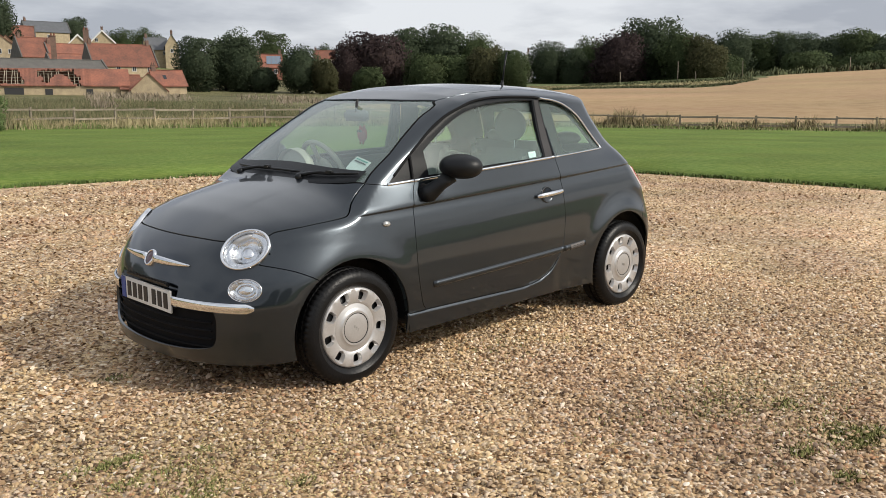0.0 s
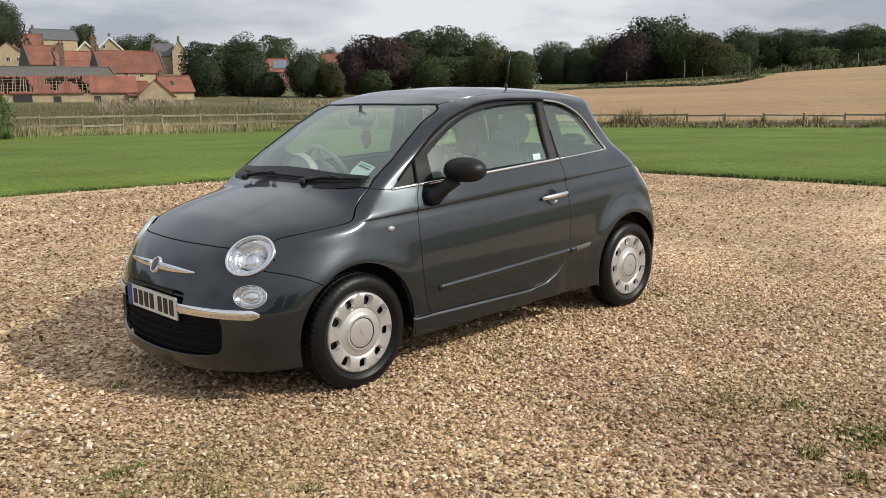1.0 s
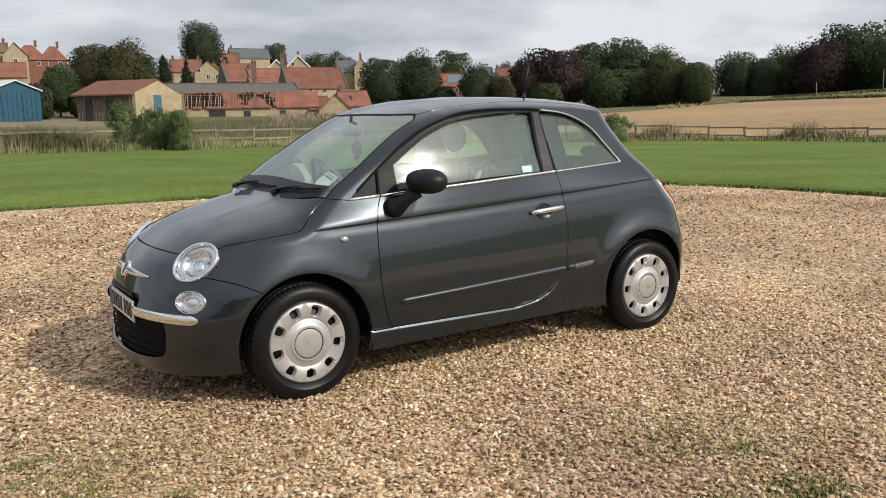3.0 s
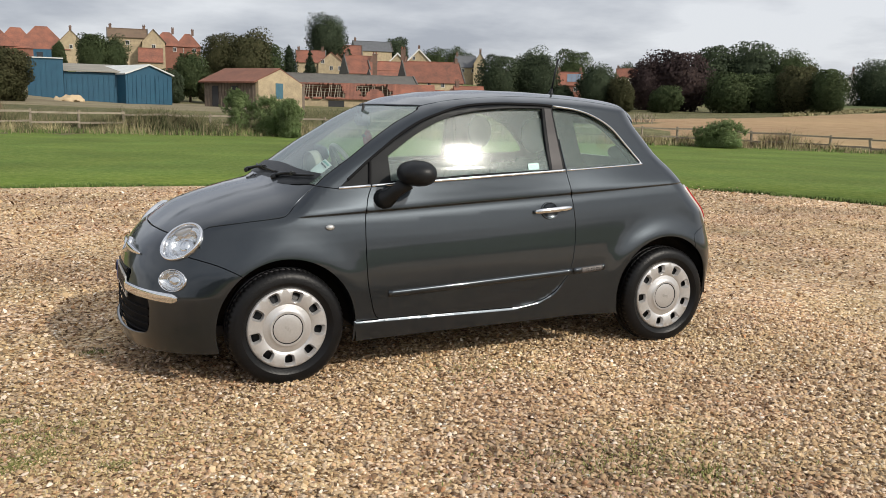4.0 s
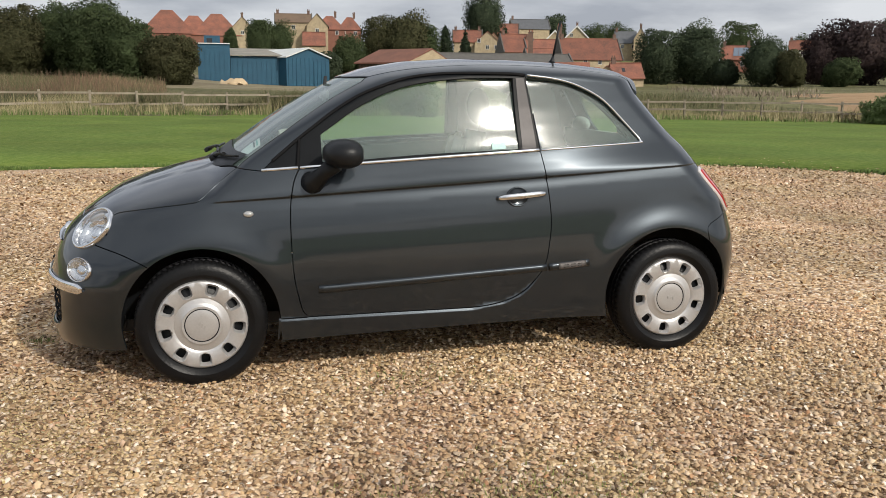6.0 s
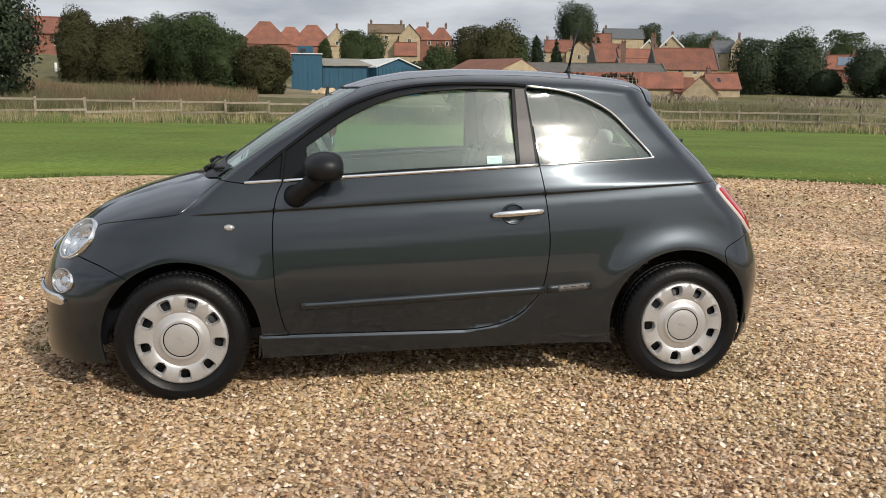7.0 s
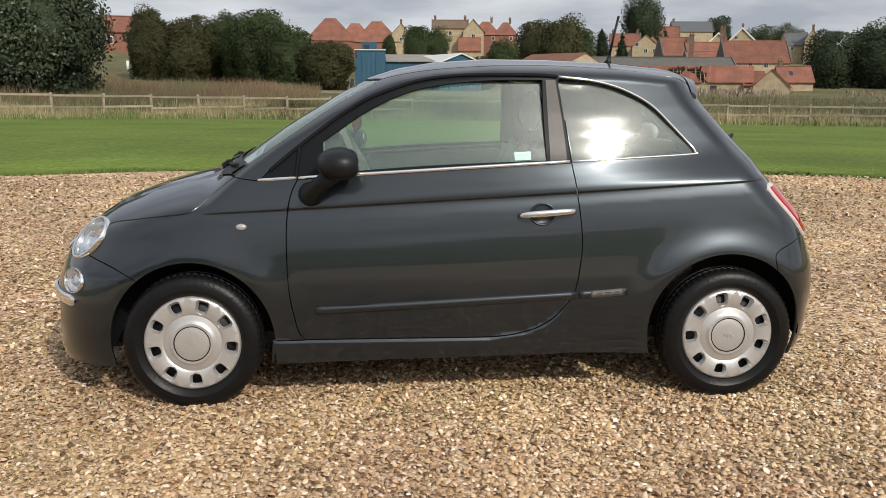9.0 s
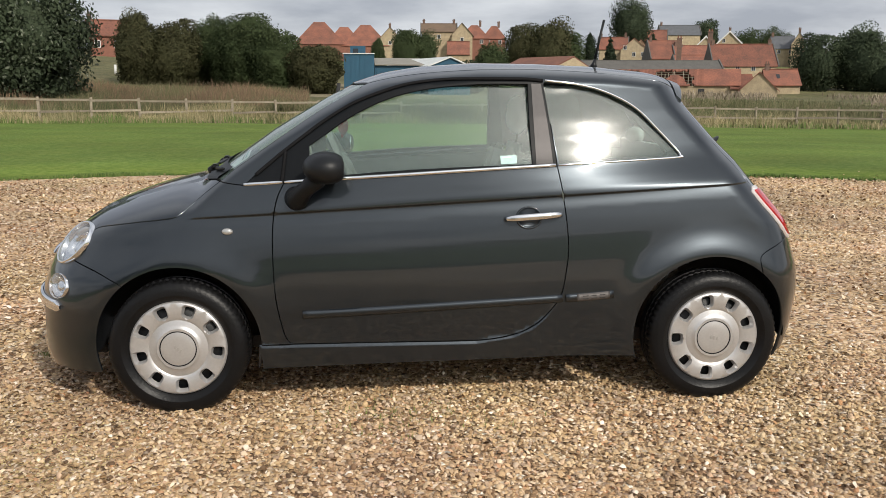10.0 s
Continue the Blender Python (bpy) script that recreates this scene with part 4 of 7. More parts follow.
def make_tyre(parent):
    n = 192
    prof = [(0.192, 0.058), (0.203, 0.068), (0.212, 0.080), (0.228, 0.0885), (0.248, 0.088), (0.266, 0.081), (0.278, 0.070), (0.2855, 0.058), (0.2860, 0.040), (0.279, 0.038), (0.279, 0.032), (0.2875, 0.030),
            (0.2875, 0.004), (0.280, 0.002), (0.280, -0.004), (0.2875, -0.006), (0.2865, -0.04), (0.283, -0.062), (0.262, -0.083), (0.22, -0.088), (0.178, -0.07)]
    bm = bmesh.new()
    rings = lathe(bm, [(r if r < 0.2 else 0.2 + (r - 0.2) * 1.055, -h) for r, h in prof], n)
    for j in (6, 7, 8, 11, 12):
        for k, v in enumerate(rings[j]):
            if (k + (j // 3)) % 3 == 0:
                f = 0.984 if j != 6 else 0.990
                v.co.x, v.co.z = v.co.x * f, v.co.z * f
    # a thin raised band and lettering-like ribs on the wall
    part("tyre", bm, RUBBER, parent, "", True).data.set_sharp_from_angle(angle=radians(28))


COVER_N = 9


def make_cover(parent):
    from mathutils.geometry import delaunay_2d_cdt
    def prof(r):
        return np.interp(r, [0, 0.055, 0.070, 0.0705, 0.0745, 0.075, 0.084, 0.092, 0.118, 0.124, 0.15, 0.178, 0.190, 0.1965, 0.198],
                         [0.085, 0.083, 0.080, 0.074, 0.074, 0.082, 0.082, 0.075, 0.068, 0.072, 0.078, 0.079, 0.076, 0.070, 0.062])
    pts, edges, holes = [], [], []
    for r in (0.02, 0.04, 0.055, 0.070, 0.0705, 0.0745, 0.075, 0.079, 0.084, 0.092, 0.100, 0.108, 0.118, 0.121, 0.124, 0.132, 0.19, 0.1945, 0.198):
        m = max(12, int(r * 2 * math.pi / 0.010))
        i0 = len(pts)
        pts += [(r * math.cos(2 * math.pi * k / m), r * math.sin(2 * math.pi * k / m)) for k in range(m)]
        edges += [(i0 + k, i0 + (k + 1) % m) for k in range(m)]
    for k in range(COVER_N):
        a = 2 * math.pi * (k + 0.25) / COVER_N
        u, v = np.array((math.cos(a), math.sin(a))), np.array((-math.sin(a), math.cos(a)))
        q = []
        for j in range(24):
            t = 2 * math.pi * j / 24
            cu, sv = math.copysign(abs(math.cos(t)) ** 0.5, math.cos(t)), math.copysign(abs(math.sin(t)) ** 0.5, math.sin(t))
            q.append(u * (0.1585 + 0.0275 * cu) + v * (0.0265 + 0.003 * cu) * sv)
        i0 = len(pts)
        pts += [tuple(p) for p in q]
        edges += [(i0 + j, i0 + (j + 1) % 24) for j in range(24)]
        holes.append(np.array(q))
        q2 = [np.array(u * 0.158) + (p - u * 0.158) * 1.22 for p in q]
        pts += [tuple(p) for p in q2 if np.linalg.norm(p) < 0.189]
    v2, _, tris, *_ = delaunay_2d_cdt([Vector(p) for p in pts], edges, [], 0, 1e-6)
    v2 = np.array([tuple(p) for p in v2])
    tris = np.array([t for t in tris if len(t) == 3])
    mid = v2[tris].mean(1)
    ok = np.ones(len(tris), bool)
    for q in holes:
        ok &= ~inside(q, mid)
    tris = tris[ok]
    r = np.hypot(v2[:, 0], v2[:, 1])
    V = [(p[0], -float(h), p[1]) for p, h in zip(v2, prof(r))]
    F = [tuple(int(i) for i in t) for t in tris]
    for q in holes:
        i0 = len(V)
        c = q.mean(0)
        for j, p in enumerate(q):
            V.append((p[0], -float(prof(np.hypot(*p))), p[1]))
        for j, p in enumerate(q):
            w = c + (p - c) * 0.68 - c / np.linalg.norm(c) * 0.003
            V.append((w[0], -0.056, w[1]))
        for j in range(24):
            F.append((i0 + j, i0 + (j + 1) % 24, i0 + 24 + (j + 1) % 24, i0 + 24 + j))
    bm = bmesh.new()
    vs = [bm.verts.new((p[0] * 1.025, p[1], p[2] * 1.025)) for p in V]
    for f in F:
        try:
            bm.faces.new([vs[i] for i in f])
        except ValueError:
            pass
    bmesh.ops.remove_doubles(bm, verts=bm.verts, dist=1e-5)
    co = part("wheel_cover", bm, SILVER, parent, "silver plastic wheel cover", True)
    co.data.set_sharp_from_angle(angle=radians(32))
    bm = bmesh.new()
    lathe(bm, [(0.0, -0.044), (0.10, -0.042), (0.194, -0.046), (0.195, 0.05)], 36)
    part("steel_rim", bm, BLACK, parent, "", True)
    bm = bmesh.new()
    lathe(bm, [(0.0718, -0.0775), (0.0718, -0.0805), (0.0768, -0.0805), (0.0768, -0.0775)], 48)
    part("cap_ring", bm, BLACK, parent)
    bm = bmesh.new()
    for dx, w in ((-0.012, 0.016), (0.0, 0.014), (0.013, 0.012)):
        box(bm, (dx, -0.0855, 0.0 - dx * 0.5), (w * 0.6, 0.002, 0.017), 0, 0.0008)
    part("cap_emblem", bm, mat("cap_emblem", (0.5, 0.49, 0.48), 0.4, 0.6), parent)


w0 = wheel(-1.15, 1)
w0.matrix_basis = w0.matrix_basis @ pose(0, 0, 0, 0, 17, 0)
make_tyre(w0)
make_cover(w0)
for x, s, roll in ((1.15, 1, -12), (-1.15, -1, 0), (1.15, -1, 8)):
    w = wheel(x, s)
    w.matrix_basis = w.matrix_basis @ pose(0, 0, 0, 0, roll, 0)
    for ch in w0.children:
        c2 = ch.copy()
        scene.collection.objects.link(c2)
        c2.parent = w

# wheel housings, floor pan and the dark underside
for c in (ARCH_F, ARCH_R):
    for s in (1, -1):
        bm = bmesh.new()
        a = np.radians(np.linspace(185, -5, 30))
        ys = (-0.745, -0.50, -0.45)
        V = [[bm.verts.new((c[0] + 0.352 * math.cos(t), y * s, c[1] + 0.352 * math.sin(t))) for t in a] for y in ys[:2]]
        for i in range(29):
            bm.faces.new((V[0][i], V[0][i + 1], V[1][i + 1], V[1][i]))
        bm.faces.new(V[1])
        part("wheel_housing", bm, BLACK, car, "", True)
bm = bmesh.new()
box(bm, (0.0, 0, 0.235), (3.1, 1.02, 0.08), bev=0.02)
box(bm, (0.0, 0, 0.235), (1.50, 1.46, 0.07), bev=0.02)
box(bm, (-1.62, 0, 0.25), (0.25, 1.1, 0.10), bev=0.02)
part("floor_pan", bm, DARKIN, car)
bm = tube([(0.9, 0.25, 0.20), (1.3, 0.28, 0.21), (1.66, 0.30, 0.22)], 0.025, 10)
part("exhaust_pipe", bm, DARKIN, car, "", True)

# ---- cabin ----
def cushion(bm, c, s, m=None, bev=0.05):
    box(bm, c, s, bev=bev, mtx=m)


def seat(y):
    st = new("front_seat")
    st.parent = car
    st["label"] = "grey and pale cloth front seat with a round headrest"
    bm = bmesh.new()
    box(bm, (0.05, y, 0.50), (0.52, 0.50, 0.16), bev=0.055)
    part("seat_base", bm, CLOTH, st, "", True)
    bm = bmesh.new()
    m = Matrix.Translation((0.30, y, 0.56)) @ pose(0, 0, 0, 0, 16, 0)
    box(bm, (0, 0, 0.25), (0.14, 0.48, 0.56), bev=0.06, mtx=m)
    part("seat_back", bm, CLOTH, st, "", True)
    for dy in (-0.21, 0.21):
        bm = bmesh.new()
        box(bm, (-0.045, dy, 0.25), (0.10, 0.07, 0.50), bev=0.03, mtx=m)
        part("seat_bolster", bm, PALECLOTH, st, "", True)
    bm = bmesh.new()
    bmesh.ops.create_uvsphere(bm, u_segments=24, v_segments=14, radius=1.0, matrix=Matrix.Translation((0.455, y, 1.215)) @ Matrix.Diagonal((0.058, 0.125, 0.105, 1)))
    part("headrest", bm, CLOTH, st, "", True)
    bm = tube([(0.44, y - 0.05, 1.02), (0.45, y - 0.05, 1.16)], 0.006, 6)
    part("headrest_post", bm, CHROME, st)


seat(-0.36)
seat(0.36)
bm = bmesh.new()
box(bm, (0.86, 0, 0.52), (0.42, 1.15, 0.18), bev=0.06)
box(bm, (1.10, 0, 0.82), (0.14, 1.15, 0.52), bev=0.05, mtx=None)
rs = part("rear_seat", bm, CLOTH, car, "grey cloth rear bench seat", True)
for y in (-0.32, 0.32):
    bm = bmesh.new()
    bmesh.ops.create_uvsphere(bm, u_segments=20, v_segments=12, radius=1.0, matrix=Matrix.Translation((1.10, y, 1.11)) @ Matrix.Diagonal((0.04, 0.115, 0.045, 1)))
    part("rear_headrest", bm, CLOTH, rs, "", True)
bm = bmesh.new()
box(bm, (1.245, 0, 0.985), (0.20, 1.02, 0.03), bev=0.008)
part("parcel_shelf", bm, PALECLOTH, car, "pale grey parcel shelf behind the rear seat", True)
bm = bmesh.new()
bmesh.ops.create_uvsphere(bm, u_segments=20, v_segments=12, radius=1.0)
for v_ in bm.verts:
    v_.co = Vector((1.235 + 0.075 * v_.co.x, 0.16 + math.copysign(abs(v_.co.y) ** 0.7, v_.co.y) * 0.15, 1.033 + 0.034 * math.copysign(abs(v_.co.z) ** 0.8, v_.co.z)))
tagged(part("cushion", bm, REDPLUSH, None, "", True), "red plush cushion lying on the car's parcel shelf", "cushion")
# dashboard with its instrument cowl and steering wheel
bm = bmesh.new()
prism(bm, [(-1.02, 0.62), (-1.02, 0.935), (-0.86, 0.985), (-0.70, 0.965), (-0.63, 0.90), (-0.66, 0.70), (-0.72, 0.62)], -0.66, 0.66)
bmesh.ops.bevel(bm, geom=[e for e in bm.edges], offset=0.012, segments=2, affect="EDGES")
dash = part("dashboard", bm, DARKIN, car, "dark dashboard with a pale instrument cowl")
bm = bmesh.new()
disc(bm, (-0.66, 0.36, 0.985), (1, 0, 0.15), (0, 1, 0), (-0.1, 0, 1), 0.155, 0.105, [(1.0, -0.05), (1.02, -0.02), (1.0, 0.0), (0.86, -0.004), (0.84, -0.03)], 36)
part("instrument_cowl", bm, IVORY, dash, "pale ivory instrument cowl", True)
bm = bmesh.new()
cw = Matrix.Translation((-0.47, 0.36, 0.955)) @ pose(0, 0, 0, 0, 62, 0)
ring = [cw @ Vector((0.185 * math.cos(t), 0.185 * math.sin(t), 0)) for t in np.linspace(0, 2 * math.pi, 37)]
bm = tube(ring, 0.016, 10, caps=False)
sw = part("steering_wheel", bm, IVORY, car, "pale ivory steering wheel", True)
bm = bmesh.new()
for t in (0, 120, 240):
    box(bm, (0.09, 0, -0.01), (0.18, 0.035, 0.02), bev=0.006, mtx=cw @ pose(0, 0, 0, 0, 0, t + 180))
bmesh.ops.create_uvsphere(bm, u_segments=20, v_segments=10, radius=1.0, matrix=cw @ Matrix.Diagonal((0.075, 0.075, 0.03, 1)))
part("wheel_hub", bm, IVORY, sw, "", True)
# cabin linings
card_loop = loop(spl([(-0.66, 0.40), (-0.70, 0.70), (-0.64, 0.955)]), spl([(-0.64, 0.955), (-0.3, 0.975), (0.36, 1.012)]), spl([(0.40, 1.01), (0.44, 0.70), (0.36, 0.40)]))
panel("door_card", on_side, card_loop, mat("door_card_plastic", (0.20, 0.20, 0.20), 0.7, 0, None, 20), tuple(doors), h=0.06, gap=0, off=-0.055, lip=0.01)
qcard = loop([(0.50, 0.42), (0.50, 1.0), (0.96, 1.02), (1.30, 0.95), (1.30, 0.70), (0.75, 0.66), (0.74, 0.42)])
panel("quarter_lining", on_side, qcard, mat("quarter_lining_plastic", (0.60, 0.60, 0.57), 0.8, 0, None, 20), car, h=0.06, gap=0, off=-0.05, lip=0.01)
panel("headlining", on_top, shrink(roof_loop, 0.02), mat("pale_headlining", (0.62, 0.61, 0.58), 0.95, 0, None, 30), car, h=0.06, gap=0, off=-0.035, lip=0, mirror=False)
# rear-view mirror and the ornament that hangs from it
bm = bmesh.new()
box(bm, (-0.50, 0.0, 1.285), (0.03, 0.215, 0.065), bev=0.014)
# the dark shell is greyed: windscreen glare is put into its colour
rv = part("rear_view_mirror", bm, mat("glare_grey_mirror_shell", (0.24, 0.25, 0.26), 0.5), car, "dark rear-view mirror", True)
bm = bmesh.new()
box(bm, (-0.483, 0.0, 1.285), (0.004, 0.195, 0.052), bev=0.0015)
part("mirror_pane", bm, MIRROR, rv)
part("mirror_stem", tube([(-0.50, 0, 1.30), (-0.49, 0, 1.38)], 0.009, 8), DARKIN, rv)
part("cord", tube([(-0.475, -0.02, 1.27), (-0.474, -0.021, 1.225)], 0.002, 6), INK, rv)
bm = bmesh.new()
bmesh.ops.create_uvsphere(bm, u_segments=18, v_segments=12, radius=1.0, matrix=Matrix.Translation((-0.473, -0.021, 1.175)) @ Matrix.Diagonal((0.026, 0.034, 0.046, 1)))
for dy in (-0.018, 0.018):
    bmesh.ops.create_cone(bm, segments=8, radius1=0.010, radius2=0.002, depth=0.02, cap_ends=True, matrix=Matrix.Translation((-0.473, -0.021 + dy, 1.22)))
    box(bm, (-0.478, -0.021 + dy * 0.7, 1.126), (0.012, 0.010, 0.018), bev=0.003)
orn = part("hanging_ornament", bm, REDPLUSH, rv, "red plush ornament on a cord", True)
bm = bmesh.new()
for dy in (-0.012, 0.012):
    bmesh.ops.create_uvsphere(bm, u_segments=10, v_segments=8, radius=0.008, matrix=Matrix.Translation((-0.497, -0.021 + dy, 1.195)))
part("ornament_dots", bm, INK, orn)
# stickers on the glass
st_loop = loop(spl([(-0.945, -0.565), (-0.960, -0.53), (-0.963, -0.51), (-0.960, -0.49), (-0.945, -0.455)]), [(-0.91, -0.448), (-0.865, -0.452), (-0.865, -0.568), (-0.91, -0.572)])
stk = panel("windscreen_sticker", on_top, st_loop, PALESTICK, screen, h=0.02, gap=0, off=-0.010, lip=0, mirror=False, label="pale shield-shaped sticker on the windscreen")
for yy, m_ in ((-0.878, GREENINK), (-0.892, INK)):
    panel("sticker_bar", on_top, loop([(yy - 0.003, -0.555), (yy + 0.004, -0.555), (yy + 0.004, -0.465), (yy - 0.003, -0.465)]), m_, stk, h=0.02, gap=0, off=-0.0075, lip=0, mirror=False)
sd = panel("window_sticker", on_side, loop([(0.205, 1.040), (0.275, 1.043), (0.273, 1.079), (0.203, 1.076)]), TEALSTICK, side_glass[0], h=0.02, gap=0, off=-0.009, lip=0, mirror=False, label="small pale green sticker on the door glass")
panel("sticker_bar", on_side, loop([(0.212, 1.066), (0.25, 1.068), (0.25, 1.073), (0.212, 1.071)]), PALESTICK, sd, h=0.02, gap=0, off=-0.007, lip=0, mirror=False)

# ---- ground: one sheet of lawn, rough meadow and stubble field, with the gravel drive let in ----
EYE0 = (-1.5, -4.6)


def ramp_mat(name, stops, scale, kind="noise", rough=0.9, bump=0.0, bump_scale=60.0, second=None, dist=0.02, amount=0.35, spec=0.3):
    """A surface whose colour runs over several stops, broken up at a second scale."""
    m = bpy.data.materials.new(name)
    m.use_nodes = True
    n, l = m.node_tree.nodes, m.node_tree.links
    b = n["Principled BSDF"]
    b.inputs["Roughness"].default_value = rough
    b.inputs["Specular IOR Level"].default_value = spec
    tc = n.new("ShaderNodeTexCoord")
    rp = n.new("ShaderNodeValToRGB")
    while len(rp.color_ramp.elements) < len(stops):
        rp.color_ramp.elements.new(0.5)
    for e_, (p_, c_) in zip(rp.color_ramp.elements, stops):
        e_.position, e_.color = p_, (*c_, 1)
    if kind == "island":
        l.new(n.new("ShaderNodeNewGeometry").outputs["Random Per Island"], rp.inputs["Fac"])
    elif kind == "cells":
        vo = n.new("ShaderNodeTexVoronoi")
        vo.inputs["Scale"].default_value = scale
        l.new(tc.outputs["Object"], vo.inputs["Vector"])
        sp = n.new("ShaderNodeSeparateColor")
        l.new(vo.outputs["Color"], sp.inputs[0])
        l.new(sp.outputs[0], rp.inputs["Fac"])
    else:
        no = n.new("ShaderNodeTexNoise")
        no.inputs["Scale"].default_value, no.inputs["Detail"].default_value, no.inputs["Roughness"].default_value = scale, 8.0, 0.65
        l.new(tc.outputs["Object"], no.inputs["Vector"])
        l.new(no.outputs["Fac"], rp.inputs["Fac"])
    big = n.new("ShaderNodeTexNoise")
    big.inputs["Scale"].default_value, big.inputs["Detail"].default_value = second or scale * 0.05, 5.0
    l.new(tc.outputs["Object"], big.inputs["Vector"])
    mr = n.new("ShaderNodeMapRange")
    mr.inputs["From Min"].default_value, mr.inputs["From Max"].default_value = 0.3, 0.7
    mr.inputs["To Min"].default_value, mr.inputs["To Max"].default_value = 1 - amount, 1 + amount
    l.new(big.outputs["Fac"], mr.inputs["Value"])
    hv = n.new("ShaderNodeHueSaturation")
    l.new(mr.outputs[0], hv.inputs["Value"])
    hu = n.new("ShaderNodeMapRange")
    hu.inputs["From Min"].default_value, hu.inputs["From Max"].default_value = 0.35, 0.65
    hu.inputs["To Min"].default_value, hu.inputs["To Max"].default_value = 0.499, 0.513
    tint = n.new("ShaderNodeTexNoise")
    tint.inputs["Scale"].default_value, tint.inputs["Detail"].default_value = (second or scale * 0.05) * 1.7, 3.0
    l.new(tc.outputs["Object"], tint.inputs["Vector"])
    l.new(tint.outputs["Fac"], hu.inputs["Value"])
    l.new(hu.outputs[0], hv.inputs["Hue"])
    l.new(rp.outputs[0], hv.inputs["Color"])
    l.new(hv.outputs[0], b.inputs["Base Color"])
    if bump:
        bp = n.new("ShaderNodeBump")
        bp.inputs["Strength"].default_value, bp.inputs["Distance"].default_value = bump, dist
        if kind == "cells":
            inv = n.new("ShaderNodeMath")
            inv.operation, inv.inputs[0].default_value = "SUBTRACT", 1.0
            l.new(vo.outputs["Distance"], inv.inputs[1])
            l.new(inv.outputs[0], bp.inputs["Height"])
        else:
            n3 = n.new("ShaderNodeTexNoise")
            n3.inputs["Scale"].default_value, n3.inputs["Detail"].default_value = bump_scale, 4.0
            l.new(tc.outputs["Object"], n3.inputs["Vector"])
            l.new(n3.outputs["Fac"], bp.inputs["Height"])
        l.new(bp.outputs[0], b.inputs["Normal"])
    return m


STONE_STOPS = [(0.0, (0.088, 0.051, 0.031)), (0.10, (0.215, 0.128, 0.072)), (0.22, (0.363, 0.232, 0.129)), (0.36, (0.529, 0.354, 0.200)), (0.50, (0.421, 0.283, 0.177)), (0.62, (0.676, 0.496, 0.315)), (0.73, (0.294, 0.199, 0.139)), (0.84, (0.784, 0.624, 0.458)), (0.93, (0.411, 0.203, 0.101)), (1.0, (0.901, 0.785, 0.658))]
BED_STOPS = [(p_, tuple(min(0.9, 1.08 * q_) for q_ in c_)) for p_, c_ in STONE_STOPS]
BED = ramp_mat("gravel_bed", BED_STOPS, 45.0, "cells", 0.85, 0.6, second=0.55, dist=0.012, amount=0.26)
LAWN = ramp_mat("mown_lawn", [(0.34, (0.080, 0.126, 0.022)), (0.5, (0.123, 0.168, 0.034)), (0.68, (0.172, 0.212, 0.056))], 9.0, "noise", 0.95, 0.5, 90.0, 0.30, 0.03, 0.20, spec=0.15)
MEADOW = ramp_mat("rough_meadow", [(0.25, (0.070, 0.078, 0.030)), (0.5, (0.140, 0.130, 0.060)), (0.75, (0.24, 0.205, 0.11))], 1.3, "noise", 0.95, 0.9, 12.0, 0.09, 0.2, 0.35)
STUBBLE = ramp_mat("stubble_field", [(0.25, (0.25, 0.157, 0.082)), (0.5, (0.335, 0.218, 0.120)), (0.75, (0.39, 0.265, 0.152))], 0.8, "noise", 0.95, 0.6, 5.0, 0.03, 0.15, 0.18)
FARGREEN = ramp_mat("far_grass", [(0.25, (0.045, 0.070, 0.020)), (0.5, (0.09, 0.11, 0.035)), (0.75, (0.16, 0.16, 0.06))], 0.25, "noise", 0.95, 0.5, 3.0, 0.02, 0.2, 0.3)
YARD = ramp_mat("yard_earth", [(0.25, (0.12, 0.105, 0.055)), (0.5, (0.19, 0.155, 0.095)), (0.75, (0.27, 0.225, 0.155))], 0.6, "noise", 0.95, 0.4, 6.0, 0.1, 0.1, 0.2)


def fence_range(b):
    return np.interp(b, [-60, -35, -20, 0, 15, 30, 45, 60, 75, 95, 140], [44, 39, 38, 41, 45, 48, 48, 46, 47, 52, 60])


def terrain(x, y):
    """Height of the land; b is the bearing from the drive, r the distance."""
    dx, dy = np.asarray(x, float) - EYE0[0], np.asarray(y, float) - EYE0[1]
    b, r = np.degrees(np.arctan2(dx, dy)), np.hypot(dx, dy)
    fr = fence_range(b)
    zf = np.interp(b, [-60, -20, 0, 25, 70, 120], [0.2, 0.2, 0.0, -0.3, -0.4, 0.0])
    lawn = zf * sstep(0, 1, (r - 16) / (fr - 16))
    profs = [(-15, (0.2, 0.8, 1.6, 6.5, 9.5, 14.0, 18.0, 22.0)), (3, (0.0, 0.6, 1.1, 1.3, 5.0, 11.0, 16.0, 22.0)), (25, (-0.3, 0.3, 0.6, 0.8, 5.0, 10.0, 15.0, 20.0)),
             (42, (-0.3, 0.0, 0.8, 1.2, 2.4, 5.0, 9.0, 14.0)), (53, (-0.4, 0.1, 0.9, 2.1, 3.0, 4.6, 7.5, 12.0)), (75, (-0.4, 0.3, 1.4, 3.4, 6.1, 9.9, 12.6, 16.0))]
    rs = (0, 15, 40, 100, 160, 240, 340, 1500)
    up = np.stack([np.interp(r - fr, rs, q) for _, q in profs], -1)
    bs = np.array([p[0] for p in profs], float)
    k = np.clip(np.searchsorted(bs, np.clip(b, bs[0], bs[-1])) - 1, 0, len(bs) - 2)
    t = np.clip((b - bs[k]) / (bs[k + 1] - bs[k]), 0, 1)
    far_z = np.take_along_axis(up, k[..., None], -1)[..., 0] * (1 - t) + np.take_along_axis(up, k[..., None] + 1, -1)[..., 0] * t
    seen = sstep(-80, -55, b) * (1 - sstep(95, 130, b))
    return np.where(r < fr, lawn, far_z) * seen


